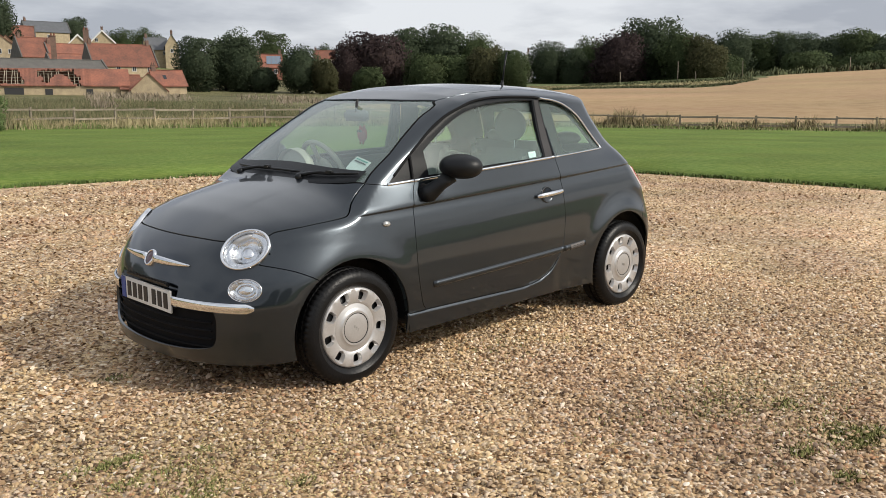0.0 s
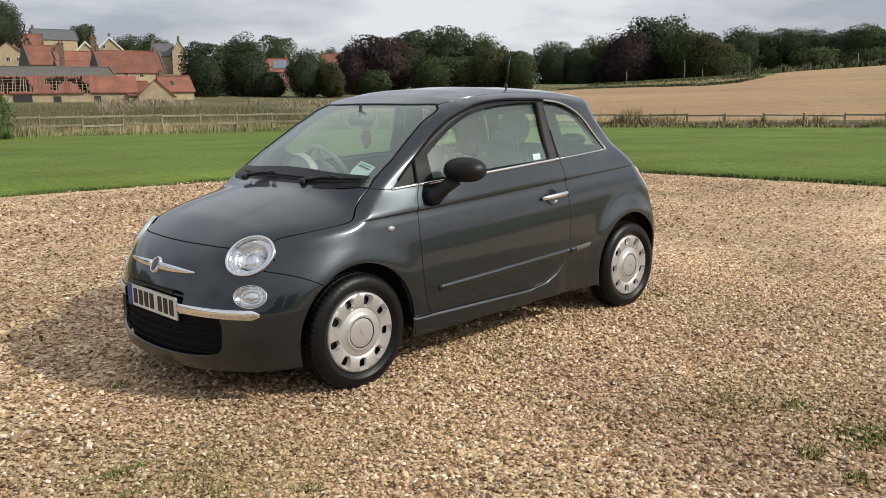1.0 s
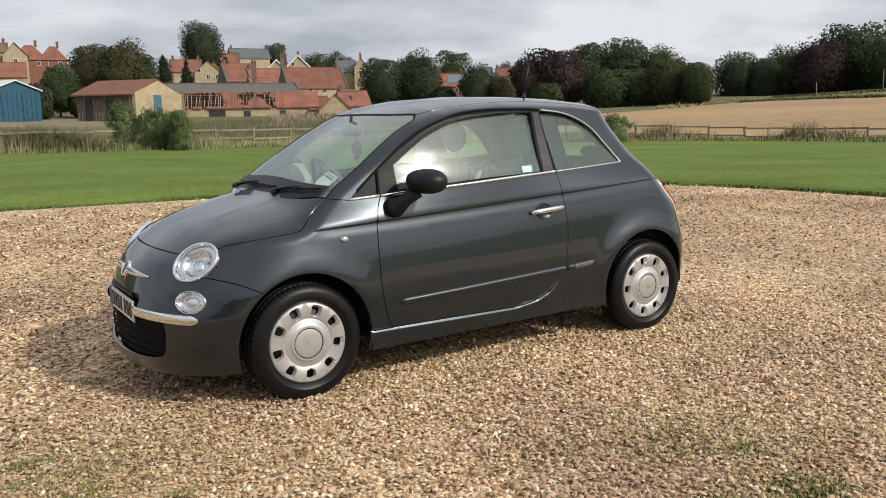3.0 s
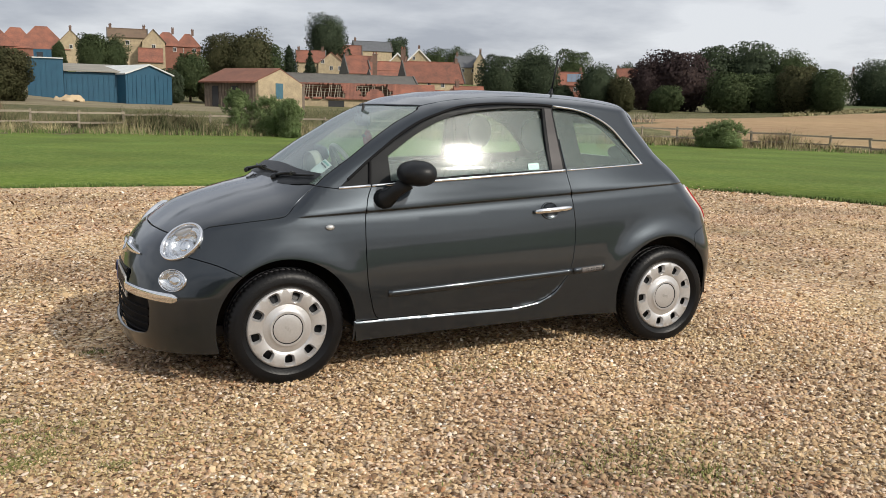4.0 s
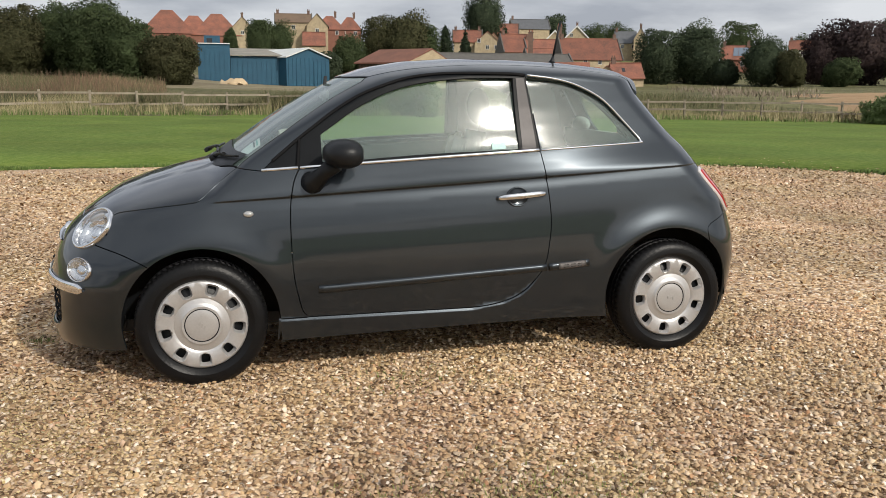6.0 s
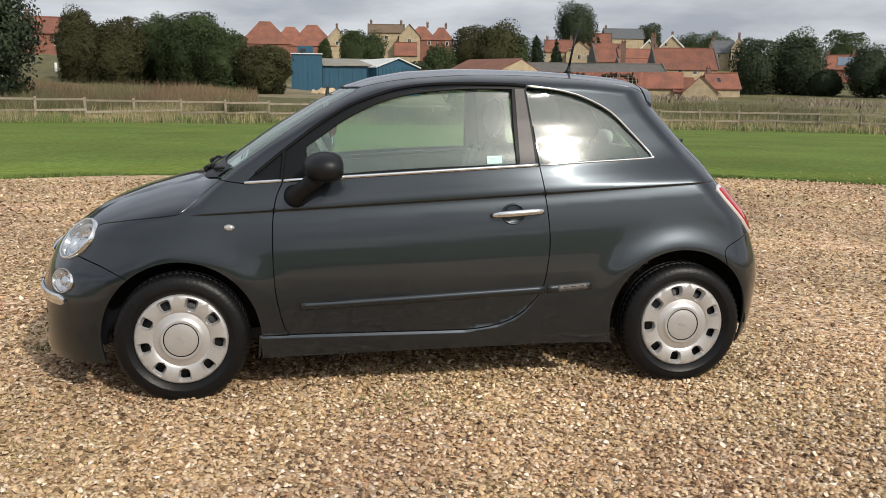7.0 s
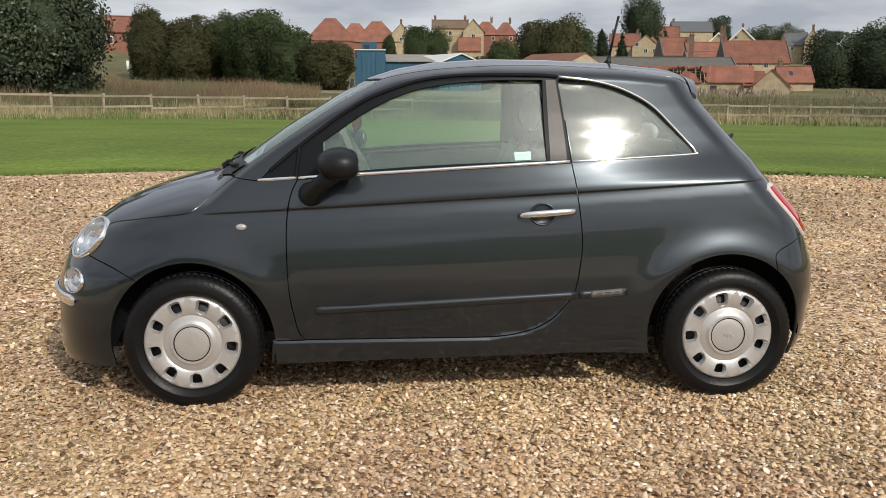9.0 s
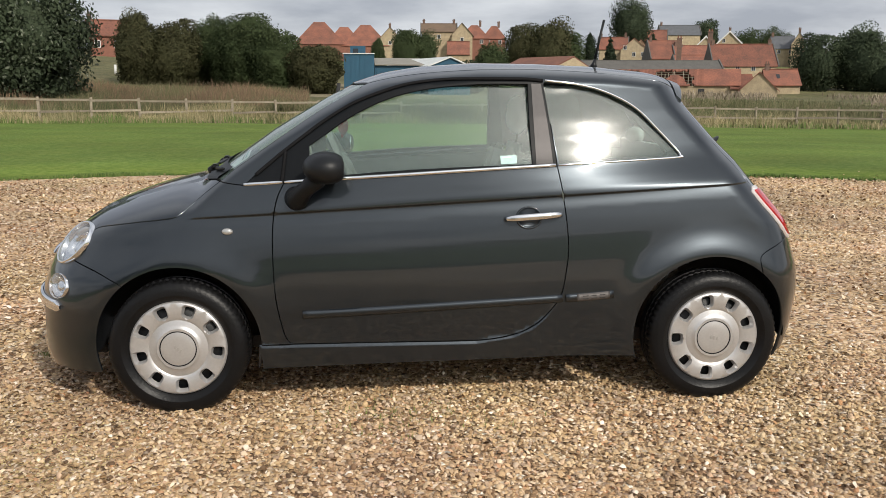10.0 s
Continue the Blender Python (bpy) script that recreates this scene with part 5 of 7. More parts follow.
# behind the camera, unseen lawn cuts the drive short to darken the paintwork's reflections
EDGE = spl([(-14, -7.6), (-18.5, -6.5), (-19, -3.0), (-17, 2.0), (-12, 6.4), (-8.0, 8.6), (-5.2, 9.7), (-3.9, 10.1), (-2.0, 10.15), (0.0, 10.0), (1.8, 9.85), (3.4, 9.6), (5.0, 9.35), (6.3, 9.0), (7.5, 8.4), (8.6, 7.3), (9.3, 6.0), (9.65, 4.6), (9.8, 2.9), (9.85, 1.0), (9.9, -2), (9.8, -4.5), (8.6, -6.6), (6.0, -7.3), (2.0, -7.9), (-3.0, -7.4), (-8.0, -8.0), (-12.0, -7.5)], 10)
rng = np.random.default_rng(5)
EDGE = EDGE + rng.normal(0, 0.028, EDGE.shape)
edge_poly = EDGE.copy()


def build_ground():
    from mathutils.geometry import delaunay_2d_cdt
    pts = []
    for r in [3, 6, 9, 12, 15, 18, 22, 26, 30, 34, 38, 42, 45, 48, 51, 54, 58, 64, 72, 80, 90, 100, 115, 130, 145, 160, 180, 200, 225, 250, 280, 310, 350, 400, 500, 700, 1000, 1600, 2600, 4000]:
        for a in range(0, 360, 3 if r > 20 else 6):
            t = radians(a + (1.5 if int(r) % 2 else 0))
            pts.append((EYE0[0] + r * math.sin(t), EYE0[1] + r * math.cos(t)))
    # finer ground where the stubble field meets the rough grass
    for r in range(82, 330, 6):
        for a in range(48, 114):
            t = radians(a * 0.75 + 0.2 * math.sin(r))
            pts.append((EYE0[0] + (r + 0.5) * math.sin(t), EYE0[1] + (r + 0.5) * math.cos(t)))
    pts = np.array(pts)
    out = shrink(edge_poly, -0.03)
    keep = np.array([np.min((edge_poly[:, 0] - a) ** 2 + (edge_poly[:, 1] - c) ** 2) > 0.5 for a, c in pts])
    pts = pts[keep]
    n = len(edge_poly)
    allp = np.concatenate((edge_poly, out, pts))
    edges = [(i, (i + 1) % n) for i in range(n)] + [(n + i, n + (i + 1) % n) for i in range(n)]
    v2, _, tris, *_ = delaunay_2d_cdt([Vector(p) for p in allp], edges, [], 0, 1e-6)
    v2 = np.array([tuple(p) for p in v2])
    z = terrain(v2[:, 0], v2[:, 1])
    r = np.hypot(v2[:, 0] - EYE0[0], v2[:, 1] - EYE0[1])
    drive = inside(edge_poly, v2) | (np.min(np.abs(v2[:, None, :] - edge_poly[None, ::1, :]).sum(2), 1) < 1e-4)
    z = np.where(drive, -0.07, np.where(r < 30, z + 0.035, z))
    me = bpy.data.meshes.new("ground")
    me.from_pydata([(float(a), float(c), float(h)) for (a, c), h in zip(v2, z)], [], [tuple(t) for t in tris])
    mid = np.array([v2[list(t)].mean(0) for t in tris])
    b = np.degrees(np.arctan2(mid[:, 0] - EYE0[0], mid[:, 1] - EYE0[1]))
    rr = np.hypot(mid[:, 0] - EYE0[0], mid[:, 1] - EYE0[1])
    fr = fence_range(b)
    idx = np.where(rr < fr - 1.0, 0, np.where(rr < 240, 1, 3))
    idx = np.where((b > np.interp(rr - fr, [4, 14, 34], [42, 39, 36]) + 0.7 * np.sin(rr * 0.6)) & (b < 130) & (rr > fr + 4) & (rr < np.interp(b, [36, 44, 50, 53, 56, 60, 62, 63.5, 66, 80], [85, 110, 150, 160, 150, 138, 155, 200, 300, 330])), 2, idx)
    idx = np.where((b > -3) & (b < 12) & (rr > 70) & (rr < 140), 4, idx)
    for m_ in (LAWN, MEADOW, STUBBLE, FARGREEN, YARD):
        me.materials.append(m_)
    me.polygons.foreach_set("material_index", idx.astype(np.int32))
    me.shade_smooth()
    return tagged(new("ground", me), "mown green lawn running out to meadow and stubble fields", "ground", kind="structure")


build_ground()
bm = bmesh.new()
c = [bm.verts.new((float(a), float(b_), 0.0)) for a, b_ in shrink(edge_poly, 0.01)]
bm.faces.new(c)
bmesh.ops.triangulate(bm, faces=bm.faces)
tagged(part("gravel_drive", bm, BED), "drive of loose tan and brown gravel", "gravel drive", kind="structure")

# loose stones: small rounded pebbles heaped over the bed
PEBBLE = ramp_mat("pebble_stone", STONE_STOPS, 1.0, "island", 0.70, 0.15, 300.0, second=0.55, amount=0.26)
SANDY = ramp_mat("sandy_grit", [(0.0, (0.25, 0.17, 0.075)), (0.4, (0.44, 0.32, 0.15)), (0.8, (0.58, 0.45, 0.24)), (1.0, (0.70, 0.58, 0.36))], 1.0, "island", 0.8, 0.1, 300.0, second=0.8, amount=0.15)


def pebble_field(name, n, area, size, faces, seed, zlift, material=None):
    """n stones in an area (x0, x1, y0, y1), each squashed, turned and jittered."""
    g = np.random.default_rng(seed)
    x = g.uniform(area[0], area[1], n) + g.normal(0, 0.45, n)
    y = g.uniform(area[2], area[3], n) + g.normal(0, 0.35, n)
    s = size[0] + (size[1] - size[0]) * g.beta(1.5, 2.6, n)
    if faces == 10:
        ang = np.radians(np.arange(6) * 60.0)
        base = np.concatenate((np.stack((np.cos(ang), np.sin(ang), np.full(6, -0.15)), 1), np.stack((0.55 * np.cos(ang[::2] + 0.5), 0.55 * np.sin(ang[::2] + 0.5), np.full(3, 0.75)), 1)))
        tri = np.array([(0, 1, 6), (1, 2, 6), (2, 7, 6), (2, 3, 7), (3, 4, 7), (4, 8, 7), (4, 5, 8), (5, 0, 8), (0, 6, 8), (6, 7, 8)])
    else:
        base = np.array([(1, 0, 0), (0.3, 0.9, 0.1), (-0.8, 0.6, 0), (-0.85, -0.5, 0.1), (0.25, -0.95, 0), (0.1, 0.1, 0.6)], float)
        tri = np.array([(0, 1, 5), (1, 2, 5), (2, 3, 5), (3, 4, 5), (4, 0, 5)])
    m = len(base)
    v = base[None] * (1 + g.uniform(-0.34, 0.30, (n, m, 1)))
    v = v * np.stack((np.ones(n), g.uniform(0.6, 0.95, n), g.uniform(0.34, 0.74, n)), 1)[:, None, :]
    a, t = g.uniform(0, 2 * np.pi, n), g.normal(0, 0.45, n)
    ct, st = np.cos(t)[:, None], np.sin(t)[:, None]
    vx, vz = v[..., 0] * ct - v[..., 2] * st, v[..., 0] * st + v[..., 2] * ct
    ca, sa = np.cos(a)[:, None], np.sin(a)[:, None]
    V = np.stack((vx * ca - v[..., 1] * sa, vx * sa + v[..., 1] * ca, vz), -1) * s[:, None, None] * 0.5
    heap = g.uniform(-0.15, 0.55, n) * s
    V += np.stack((x, y, heap + zlift), 1)[:, None, :]
    F = (tri[None] + (np.arange(n) * m)[:, None, None]).reshape(-1, 3)
    me = bpy.data.meshes.new(name)
    me.vertices.add(n * m)
    me.vertices.foreach_set("co", V.reshape(-1).astype(np.float32))
    me.loops.add(len(F) * 3)
    me.loops.foreach_set("vertex_index", F.reshape(-1).astype(np.int32))
    me.polygons.add(len(F))
    me.polygons.foreach_set("loop_start", (np.arange(len(F)) * 3).astype(np.int32))
    me.polygons.foreach_set("loop_total", np.full(len(F), 3, np.int32))
    me.update(calc_edges=True)
    me.materials.append(material or PEBBLE)
    return tagged(new(name, me), "loose rounded tan, cream and brown gravel stones", "gravel", kind="stuff")


pebble_field("gravel_stones", 100000, (-3.9, 3.0, -3.3, -0.3), (0.011, 0.034), 10, 1, 0.0)
pebble_field("gravel_stones", 26000, (-5.0, -1.4, -0.8, 3.0), (0.014, 0.042), 5, 6, 0.0)
pebble_field("gravel_stones", 72000, (-6.5, 9.6, 0.3, 4.5), (0.018, 0.048), 5, 2, 0.0)
pebble_field("gravel_stones", 50000, (-7.5, 9.0, 4.5, 9.3), (0.026, 0.064), 5, 3, 0.0)
pebble_field("gravel_stones", 14000, (2.9, 6.5, -3.4, 0.2), (0.014, 0.040), 5, 4, 0.0)
tagged(pebble_field("sandy_grit", 9000, (-2.35, -1.75, -1.55, -0.95), (0.006, 0.016), 5, 8, 0.008, SANDY), "fine yellow sandy grit lying among the gravel", "grit", kind="stuff")


def blades(name, spots, height, spread, material, label, category, seed, width=0.006, lean=0.5, parent=None):
    """Grass blades at spots (x, y, z, how tall): one bent strip each."""
    g = np.random.default_rng(seed)
    n = len(spots)
    h = height * g.uniform(0.45, 1.1, n) * spots[:, 3]
    a = g.uniform(0, 2 * np.pi, n)
    ln = lean * g.uniform(0.1, 1.0, n) * h
    b0 = spots[:, :3] + np.stack((g.normal(0, spread, n), g.normal(0, spread, n), np.zeros(n)), 1)
    side = np.stack((-np.sin(a), np.cos(a), np.zeros(n)), 1) * width * g.uniform(0.6, 1.4, n)[:, None]
    out = np.stack((np.cos(a), np.sin(a), np.zeros(n)), 1)
    up = np.array((0, 0, 1.0))
    mid = b0 + out * (ln * 0.3)[:, None] + up * (h * 0.6)[:, None]
    tip = b0 + out * ln[:, None] + up * h[:, None]
    side = side * np.where(np.cos(a) * 0.3 - np.sin(a) < 0, -1.0, 1.0)[:, None]
    V = np.stack((b0 - side, b0 + side, mid + side * 0.8, mid - side * 0.8, tip), 1).reshape(-1, 3)
    k = np.arange(n) * 5
    tri = np.concatenate((np.stack((k, k + 1, k + 2), 1), np.stack((k, k + 2, k + 3), 1), np.stack((k + 3, k + 2, k + 4), 1)))
    me = bpy.data.meshes.new(name)
    me.vertices.add(len(V))
    me.vertices.foreach_set("co", V.reshape(-1).astype(np.float32))
    me.loops.add(len(tri) * 3)
    me.loops.foreach_set("vertex_index", tri.reshape(-1).astype(np.int32))
    me.polygons.add(len(tri))
    me.polygons.foreach_set("loop_start", (np.arange(len(tri)) * 3).astype(np.int32))
    me.polygons.foreach_set("loop_total", np.full(len(tri), 3, np.int32))
    me.update(calc_edges=True)
    me.materials.append(material)
    soft_n = np.array((0.12, -0.50, 0.75)) + g.normal(0, 0.20, (n, 3))
    soft_n /= np.linalg.norm(soft_n, axis=1, keepdims=True)
    me.shade_smooth()
    me.normals_split_custom_set_from_vertices(np.repeat(soft_n, 5, 0).astype(float).tolist())
    return tagged(new(name, me), label, category, kind="stuff")


BLADE = ramp_mat("grass_blade", [(0.0, (0.050, 0.088, 0.016)), (0.5, (0.090, 0.140, 0.028)), (1.0, (0.16, 0.20, 0.06))], 1.0, "island", 0.8, second=0.8, amount=0.2)
DRYBLADE = ramp_mat("dry_grass_blade", [(0.0, (0.10, 0.100, 0.040)), (0.35, (0.22, 0.185, 0.095)), (0.75, (0.36, 0.30, 0.18)), (1.0, (0.11, 0.13, 0.045))], 1.0, "island", 0.9, second=0.15, amount=0.25)
REED = ramp_mat("brown_reed", [(0.0, (0.045, 0.058, 0.020)), (0.35, (0.080, 0.086, 0.036)), (0.62, (0.125, 0.108, 0.060)), (0.84, (0.19, 0.155, 0.095)), (1.0, (0.062, 0.085, 0.030))], 1.0, "island", 0.9, second=0.12, amount=0.3)

# ragged turf along the drive's edge
g = np.random.default_rng(11)
vis = EDGE[(EDGE[:, 0] > -13) & (EDGE[:, 1] > -4)]
seg = g.integers(0, len(vis) - 1, 26000)
t_ = g.uniform(0, 1, 26000)[:, None]
pp = vis[seg] * (1 - t_) + vis[seg + 1] * t_
nrm = np.stack((vis[seg + 1][:, 1] - vis[seg][:, 1], vis[seg][:, 0] - vis[seg + 1][:, 0]), 1)
nrm /= np.linalg.norm(nrm, axis=1, keepdims=True)
tall = 0.6 + 0.6 * (0.5 + 0.5 * np.sin(pp[:, 0] * 2.1 + 1.3 * np.sin(pp[:, 1] * 3.0)))
pp = pp - nrm * (np.abs(g.normal(0, 0.10, 26000)) - 0.05)[:, None]
blades("turf_edge", np.concatenate((pp, np.full((26000, 1), 0.0), tall[:, None]), 1), 0.062, 0.02, BLADE, "ragged dark green turf at the gravel's edge", "grass", 12, 0.007, 0.6)

# ---- village, trees and fence ----
STONE = mat("honey_stone", (0.47, 0.375, 0.24), 0.9, 0, (0.28, 0.225, 0.15), 1.1, 0.6, 7)
BRICK = mat("red_brick", (0.25, 0.11, 0.075), 0.9, 0, (0.18, 0.08, 0.055), 1.5, 0.3, 12)
WHITEWALL = mat("white_render", (0.70, 0.68, 0.62), 0.9, 0, (0.60, 0.57, 0.50), 1.0)
REDTILE = mat("red_pantile", (0.265, 0.100, 0.062), 0.85, 0, (0.125, 0.058, 0.042), 0.40, 0.7, 4, objrand=0.18)
CHIMNEYBRICK = mat("sooty_brick", (0.19, 0.115, 0.085), 0.9, 0, (0.11, 0.075, 0.06), 1.5, 0.3, 12)
BROWNTILE = mat("brown_tile", (0.17, 0.115, 0.075), 0.85, 0, (0.12, 0.085, 0.06), 0.9, 0.4, 8)
GREYROOF = mat("weathered_stone_slate", (0.115, 0.108, 0.098), 0.8, 0, (0.080, 0.076, 0.070), 0.9, 0.4, 8)
SLATE = mat("grey_slate", (0.105, 0.110, 0.120), 0.6, 0, (0.075, 0.080, 0.088), 0.9, 0.4, 8)
PANE = mat("dark_window_pane", (0.025, 0.028, 0.032), 0.1)
FRAMEW = mat("white_window_frame", (0.70, 0.70, 0.68), 0.6)
TIMBER = mat("weathered_timber", (0.19, 0.15, 0.115), 0.9, 0, (0.12, 0.095, 0.075), 2.0, 0.5, 14)
RAILWOOD = mat("bleached_rail", (0.31, 0.265, 0.20), 0.9, 0, (0.18, 0.15, 0.11), 3.0, 0.5, 20, objrand=0.22)
SHEDBLUE = mat("blue_steel_sheet", (0.014, 0.080, 0.135), 0.6, 0, (0.011, 0.062, 0.110), 0.8, 0.2, 3)
SHEDROOF = mat("pale_steel_roof", (0.62, 0.64, 0.62), 0.5, 0, (0.50, 0.52, 0.50), 0.7)
OLDROOF = mat("old_cement_roof", (0.28, 0.26, 0.22), 0.9, 0, (0.20, 0.19, 0.16), 0.6)
BLUEDOOR = mat("faded_blue_paint", (0.06, 0.15, 0.20), 0.7, 0, (0.045, 0.11, 0.15), 3)


def house(x, y, z, w, eave, rise, rz, mode, wall_m, roof_m, chimneys=0, win=0, barge=False):
    """A house of width w whose near face is seen square on; mode says whether an eave or a gable faces the drive."""
    kinds = {"STONE": "stone", "BRICK": "brick", "WHITEWALL": "white-rendered"}
    wn_ = [k for k, v in (("honey stone", STONE), ("red brick", BRICK), ("white-rendered", WHITEWALL)) if v is wall_m][0]
    rn_ = [k for k, v in (("red pantile", REDTILE), ("brown tile", BROWNTILE), ("grey slate", SLATE), ("weathered grey", GREYROOF)) if v is roof_m][0]
    h = thing("house", (x, y, z), rz, f"{wn_} village house with a {rn_} roof", "house")
    dep = {"side": max(5.5, rise * 2.0), "gable": max(6.0, w * 1.3), "hip": w * 0.9}[mode]
    hw, sk = w / 2, -4.0
    bm = bmesh.new()
    if mode == "gable":
        prism(bm, [(-hw, sk), (hw, sk), (hw, eave), (0, eave + rise), (-hw, eave)], 0.0, dep, "y")
    elif mode == "side":
        prism(bm, [(0, sk), (dep, sk), (dep, eave), (dep / 2, eave + rise), (0, eave)], -hw, hw, "x")
    else:
        box(bm, (0, dep / 2, (eave + sk) / 2), (w, dep, eave - sk))
    part("wall", bm, wall_m, h)
    bm = bmesh.new()
    o, t = 0.35, 0.16
    if mode == "gable":
        k = rise / hw
        for s in (1, -1):
            prism(bm, [(0, eave + rise), (0, eave + rise + t), (s * (hw + o), eave - o * k + t), (s * (hw + o), eave - o * k)], -0.25, dep + 0.25, "y")
    elif mode == "side":
        k = rise / (dep / 2)
        for s in (1, -1):
            c_ = dep / 2
            prism(bm, [(c_, eave + rise), (c_, eave + rise + t), (c_ - s * (c_ + o), eave - o * k + t), (c_ - s * (c_ + o), eave - o * k)], -hw - 0.2, hw + 0.2, "x")
    else:
        q = [bm.verts.new(p) for p in ((-hw - o, -o, eave - 0.1), (hw + o, -o, eave - 0.1), (hw + o, dep + o, eave - 0.1), (-hw - o, dep + o, eave - 0.1), (-0.11 * w, dep / 2, eave + rise), (0.11 * w, dep / 2, eave + rise))]
        for f in ((0, 1, 5, 4), (1, 2, 5), (2, 3, 4, 5), (3, 0, 4), (0, 3, 2, 1)):
            bm.faces.new([q[i] for i in f])
    part("roof", bm, roof_m, h)
    if mode == "side":
        bm = bmesh.new()
        prism(bm, [(dep / 2 - 0.16, eave + rise + t - 0.03), (dep / 2 - 0.10, eave + rise + t + 0.10), (dep / 2 + 0.10, eave + rise + t + 0.10), (dep / 2 + 0.16, eave + rise + t - 0.03)], -hw - 0.2, hw + 0.2, "x")
        part("ridge", bm, roof_m, h)
        if wall_m is STONE and w > 7:
            for s in (1, -1):
                bm = bmesh.new()
                prism(bm, [(-0.45, eave - 0.35), (-0.45, eave + 0.02), (dep / 2, eave + rise + 0.42), (dep + 0.45, eave + 0.02), (dep + 0.45, eave - 0.35)], s * (hw + 0.21), s * (hw + 0.48), "x")
                part("coping", bm, GREYROOF, h, "grey stone gable coping")
    if barge:
        for s in (1, -1):
            bm = bmesh.new()
            k = rise / hw
            prism(bm, [(0, eave + rise - 0.35), (0, eave + rise + 0.22), (s * (hw + o + 0.1), eave - o * k + 0.2), (s * (hw + o + 0.1), eave - o * k - 0.35)], -0.42, -0.30, "y")
            part("bargeboard", bm, FRAMEW, h, "white bargeboard")
    for i in range(chimneys):
        cx = 0.0 if mode == "gable" else 0.2 * w if mode == "hip" else (hw - 0.5) * (1 if i else -1)
        cy = 0.8 if mode == "gable" else dep / 2
        bm = bmesh.new()
        box(bm, (cx, cy, eave + rise + 0.25), (0.66, 0.55, 1.5))
        box(bm, (cx, cy, eave + rise + 0.98), (0.80, 0.68, 0.14))
        for dx in (-0.18, 0.18):
            bmesh.ops.create_cone(bm, segments=8, radius1=0.12, radius2=0.10, depth=0.4, cap_ends=True, matrix=Matrix.Translation((cx + dx, cy, eave + rise + 1.22)))
        part("chimney", bm, CHIMNEYBRICK, h)
    n = win or (1 if eave > 2.4 else 0)
    for i in range(n):
        wx = (i + 0.5) / n * w - hw
        wz = eave * 0.62 if mode != "gable" or i or n == 1 and eave > 3.2 else eave + rise * 0.18
        bm = bmesh.new()
        box(bm, (wx, -0.02, wz), (0.95, 0.10, 1.15))
        fr_ = part("window", bm, FRAMEW, h)
        for dx in (-0.21, 0.21):
            bm = bmesh.new()
            box(bm, (wx + dx, -0.075, wz), (0.36, 0.03, 0.98))
            part("pane", bm, PANE, fr_)
    return h


LEAVES = {}
for kind_, stops_ in {"green": ((0.064, 0.084, 0.037), (0.080, 0.104, 0.047), (0.104, 0.129, 0.059)), "dark": ((0.057, 0.075, 0.045), (0.071, 0.092, 0.053), (0.089, 0.112, 0.064)),
                      "olive": ((0.073, 0.074, 0.036), (0.092, 0.091, 0.045), (0.121, 0.111, 0.056)), "copper": ((0.049, 0.036, 0.037), (0.064, 0.045, 0.045), (0.084, 0.057, 0.052)),
                      "willow": ((0.052, 0.069, 0.037), (0.089, 0.112, 0.067), (0.332, 0.360, 0.273)), "conifer": ((0.029, 0.043, 0.025), (0.043, 0.060, 0.035), (0.064, 0.081, 0.045)),
                      "bush": ((0.15, 0.205, 0.085), (0.22, 0.285, 0.12), (0.32, 0.38, 0.20))}.items():
    m_ = LEAVES[kind_] = ramp_mat("leaf_" + kind_, [(0.0, stops_[0]), (0.55, stops_[1]), (0.88 if kind_ == "willow" else 0.8, stops_[1]), (1.0, stops_[2])], 1.0, "island", 0.75, second=0.30, amount=0.22, spec=0.12)
    # thin leaves let some light through
    tn, tl = m_.node_tree.nodes, m_.node_tree.links
    thin, both, bs = tn.new("ShaderNodeBsdfTranslucent"), tn.new("ShaderNodeMixShader"), tn["Principled BSDF"]
    tl.new(bs.inputs["Base Color"].links[0].from_socket, thin.inputs["Color"])
    both.inputs[0].default_value = 0.40
    tl.new(bs.outputs[0], both.inputs[1])
    tl.new(thin.outputs[0], both.inputs[2])
    tl.new(both.outputs[0], tn["Material Output"].inputs["Surface"])
BARK = mat("tree_bark", (0.11, 0.085, 0.06), 0.95, 0, (0.07, 0.055, 0.04), 2, 0.5, 12)
TREE_WORDS = {"green": ("green broadleaf tree with a full rounded crown", "tree"), "dark": ("dark green broadleaf tree in full leaf", "tree"), "olive": ("olive green tree turning towards autumn brown", "tree"), "copper": ("dark purple copper beech with a broad crown", "tree"),
              "willow": ("large grey-green willow behind the wooden fence", "tree"), "conifer": ("narrow dark conifer among the village houses", "tree"), "bush": ("leafy green bush growing beside the wooden fence", "bush")}
tree_count = [0]
ICO = {}
for k_ in (3,):
    bm = bmesh.new()
    bmesh.ops.create_icosphere(bm, subdivisions=k_, radius=1.0)
    bm.verts.ensure_lookup_table()
    ICO[k_] = (np.array([tuple(q.co) for q in bm.verts]), np.array([[q.index for q in f.verts] for f in bm.faces]))
    bm.free()


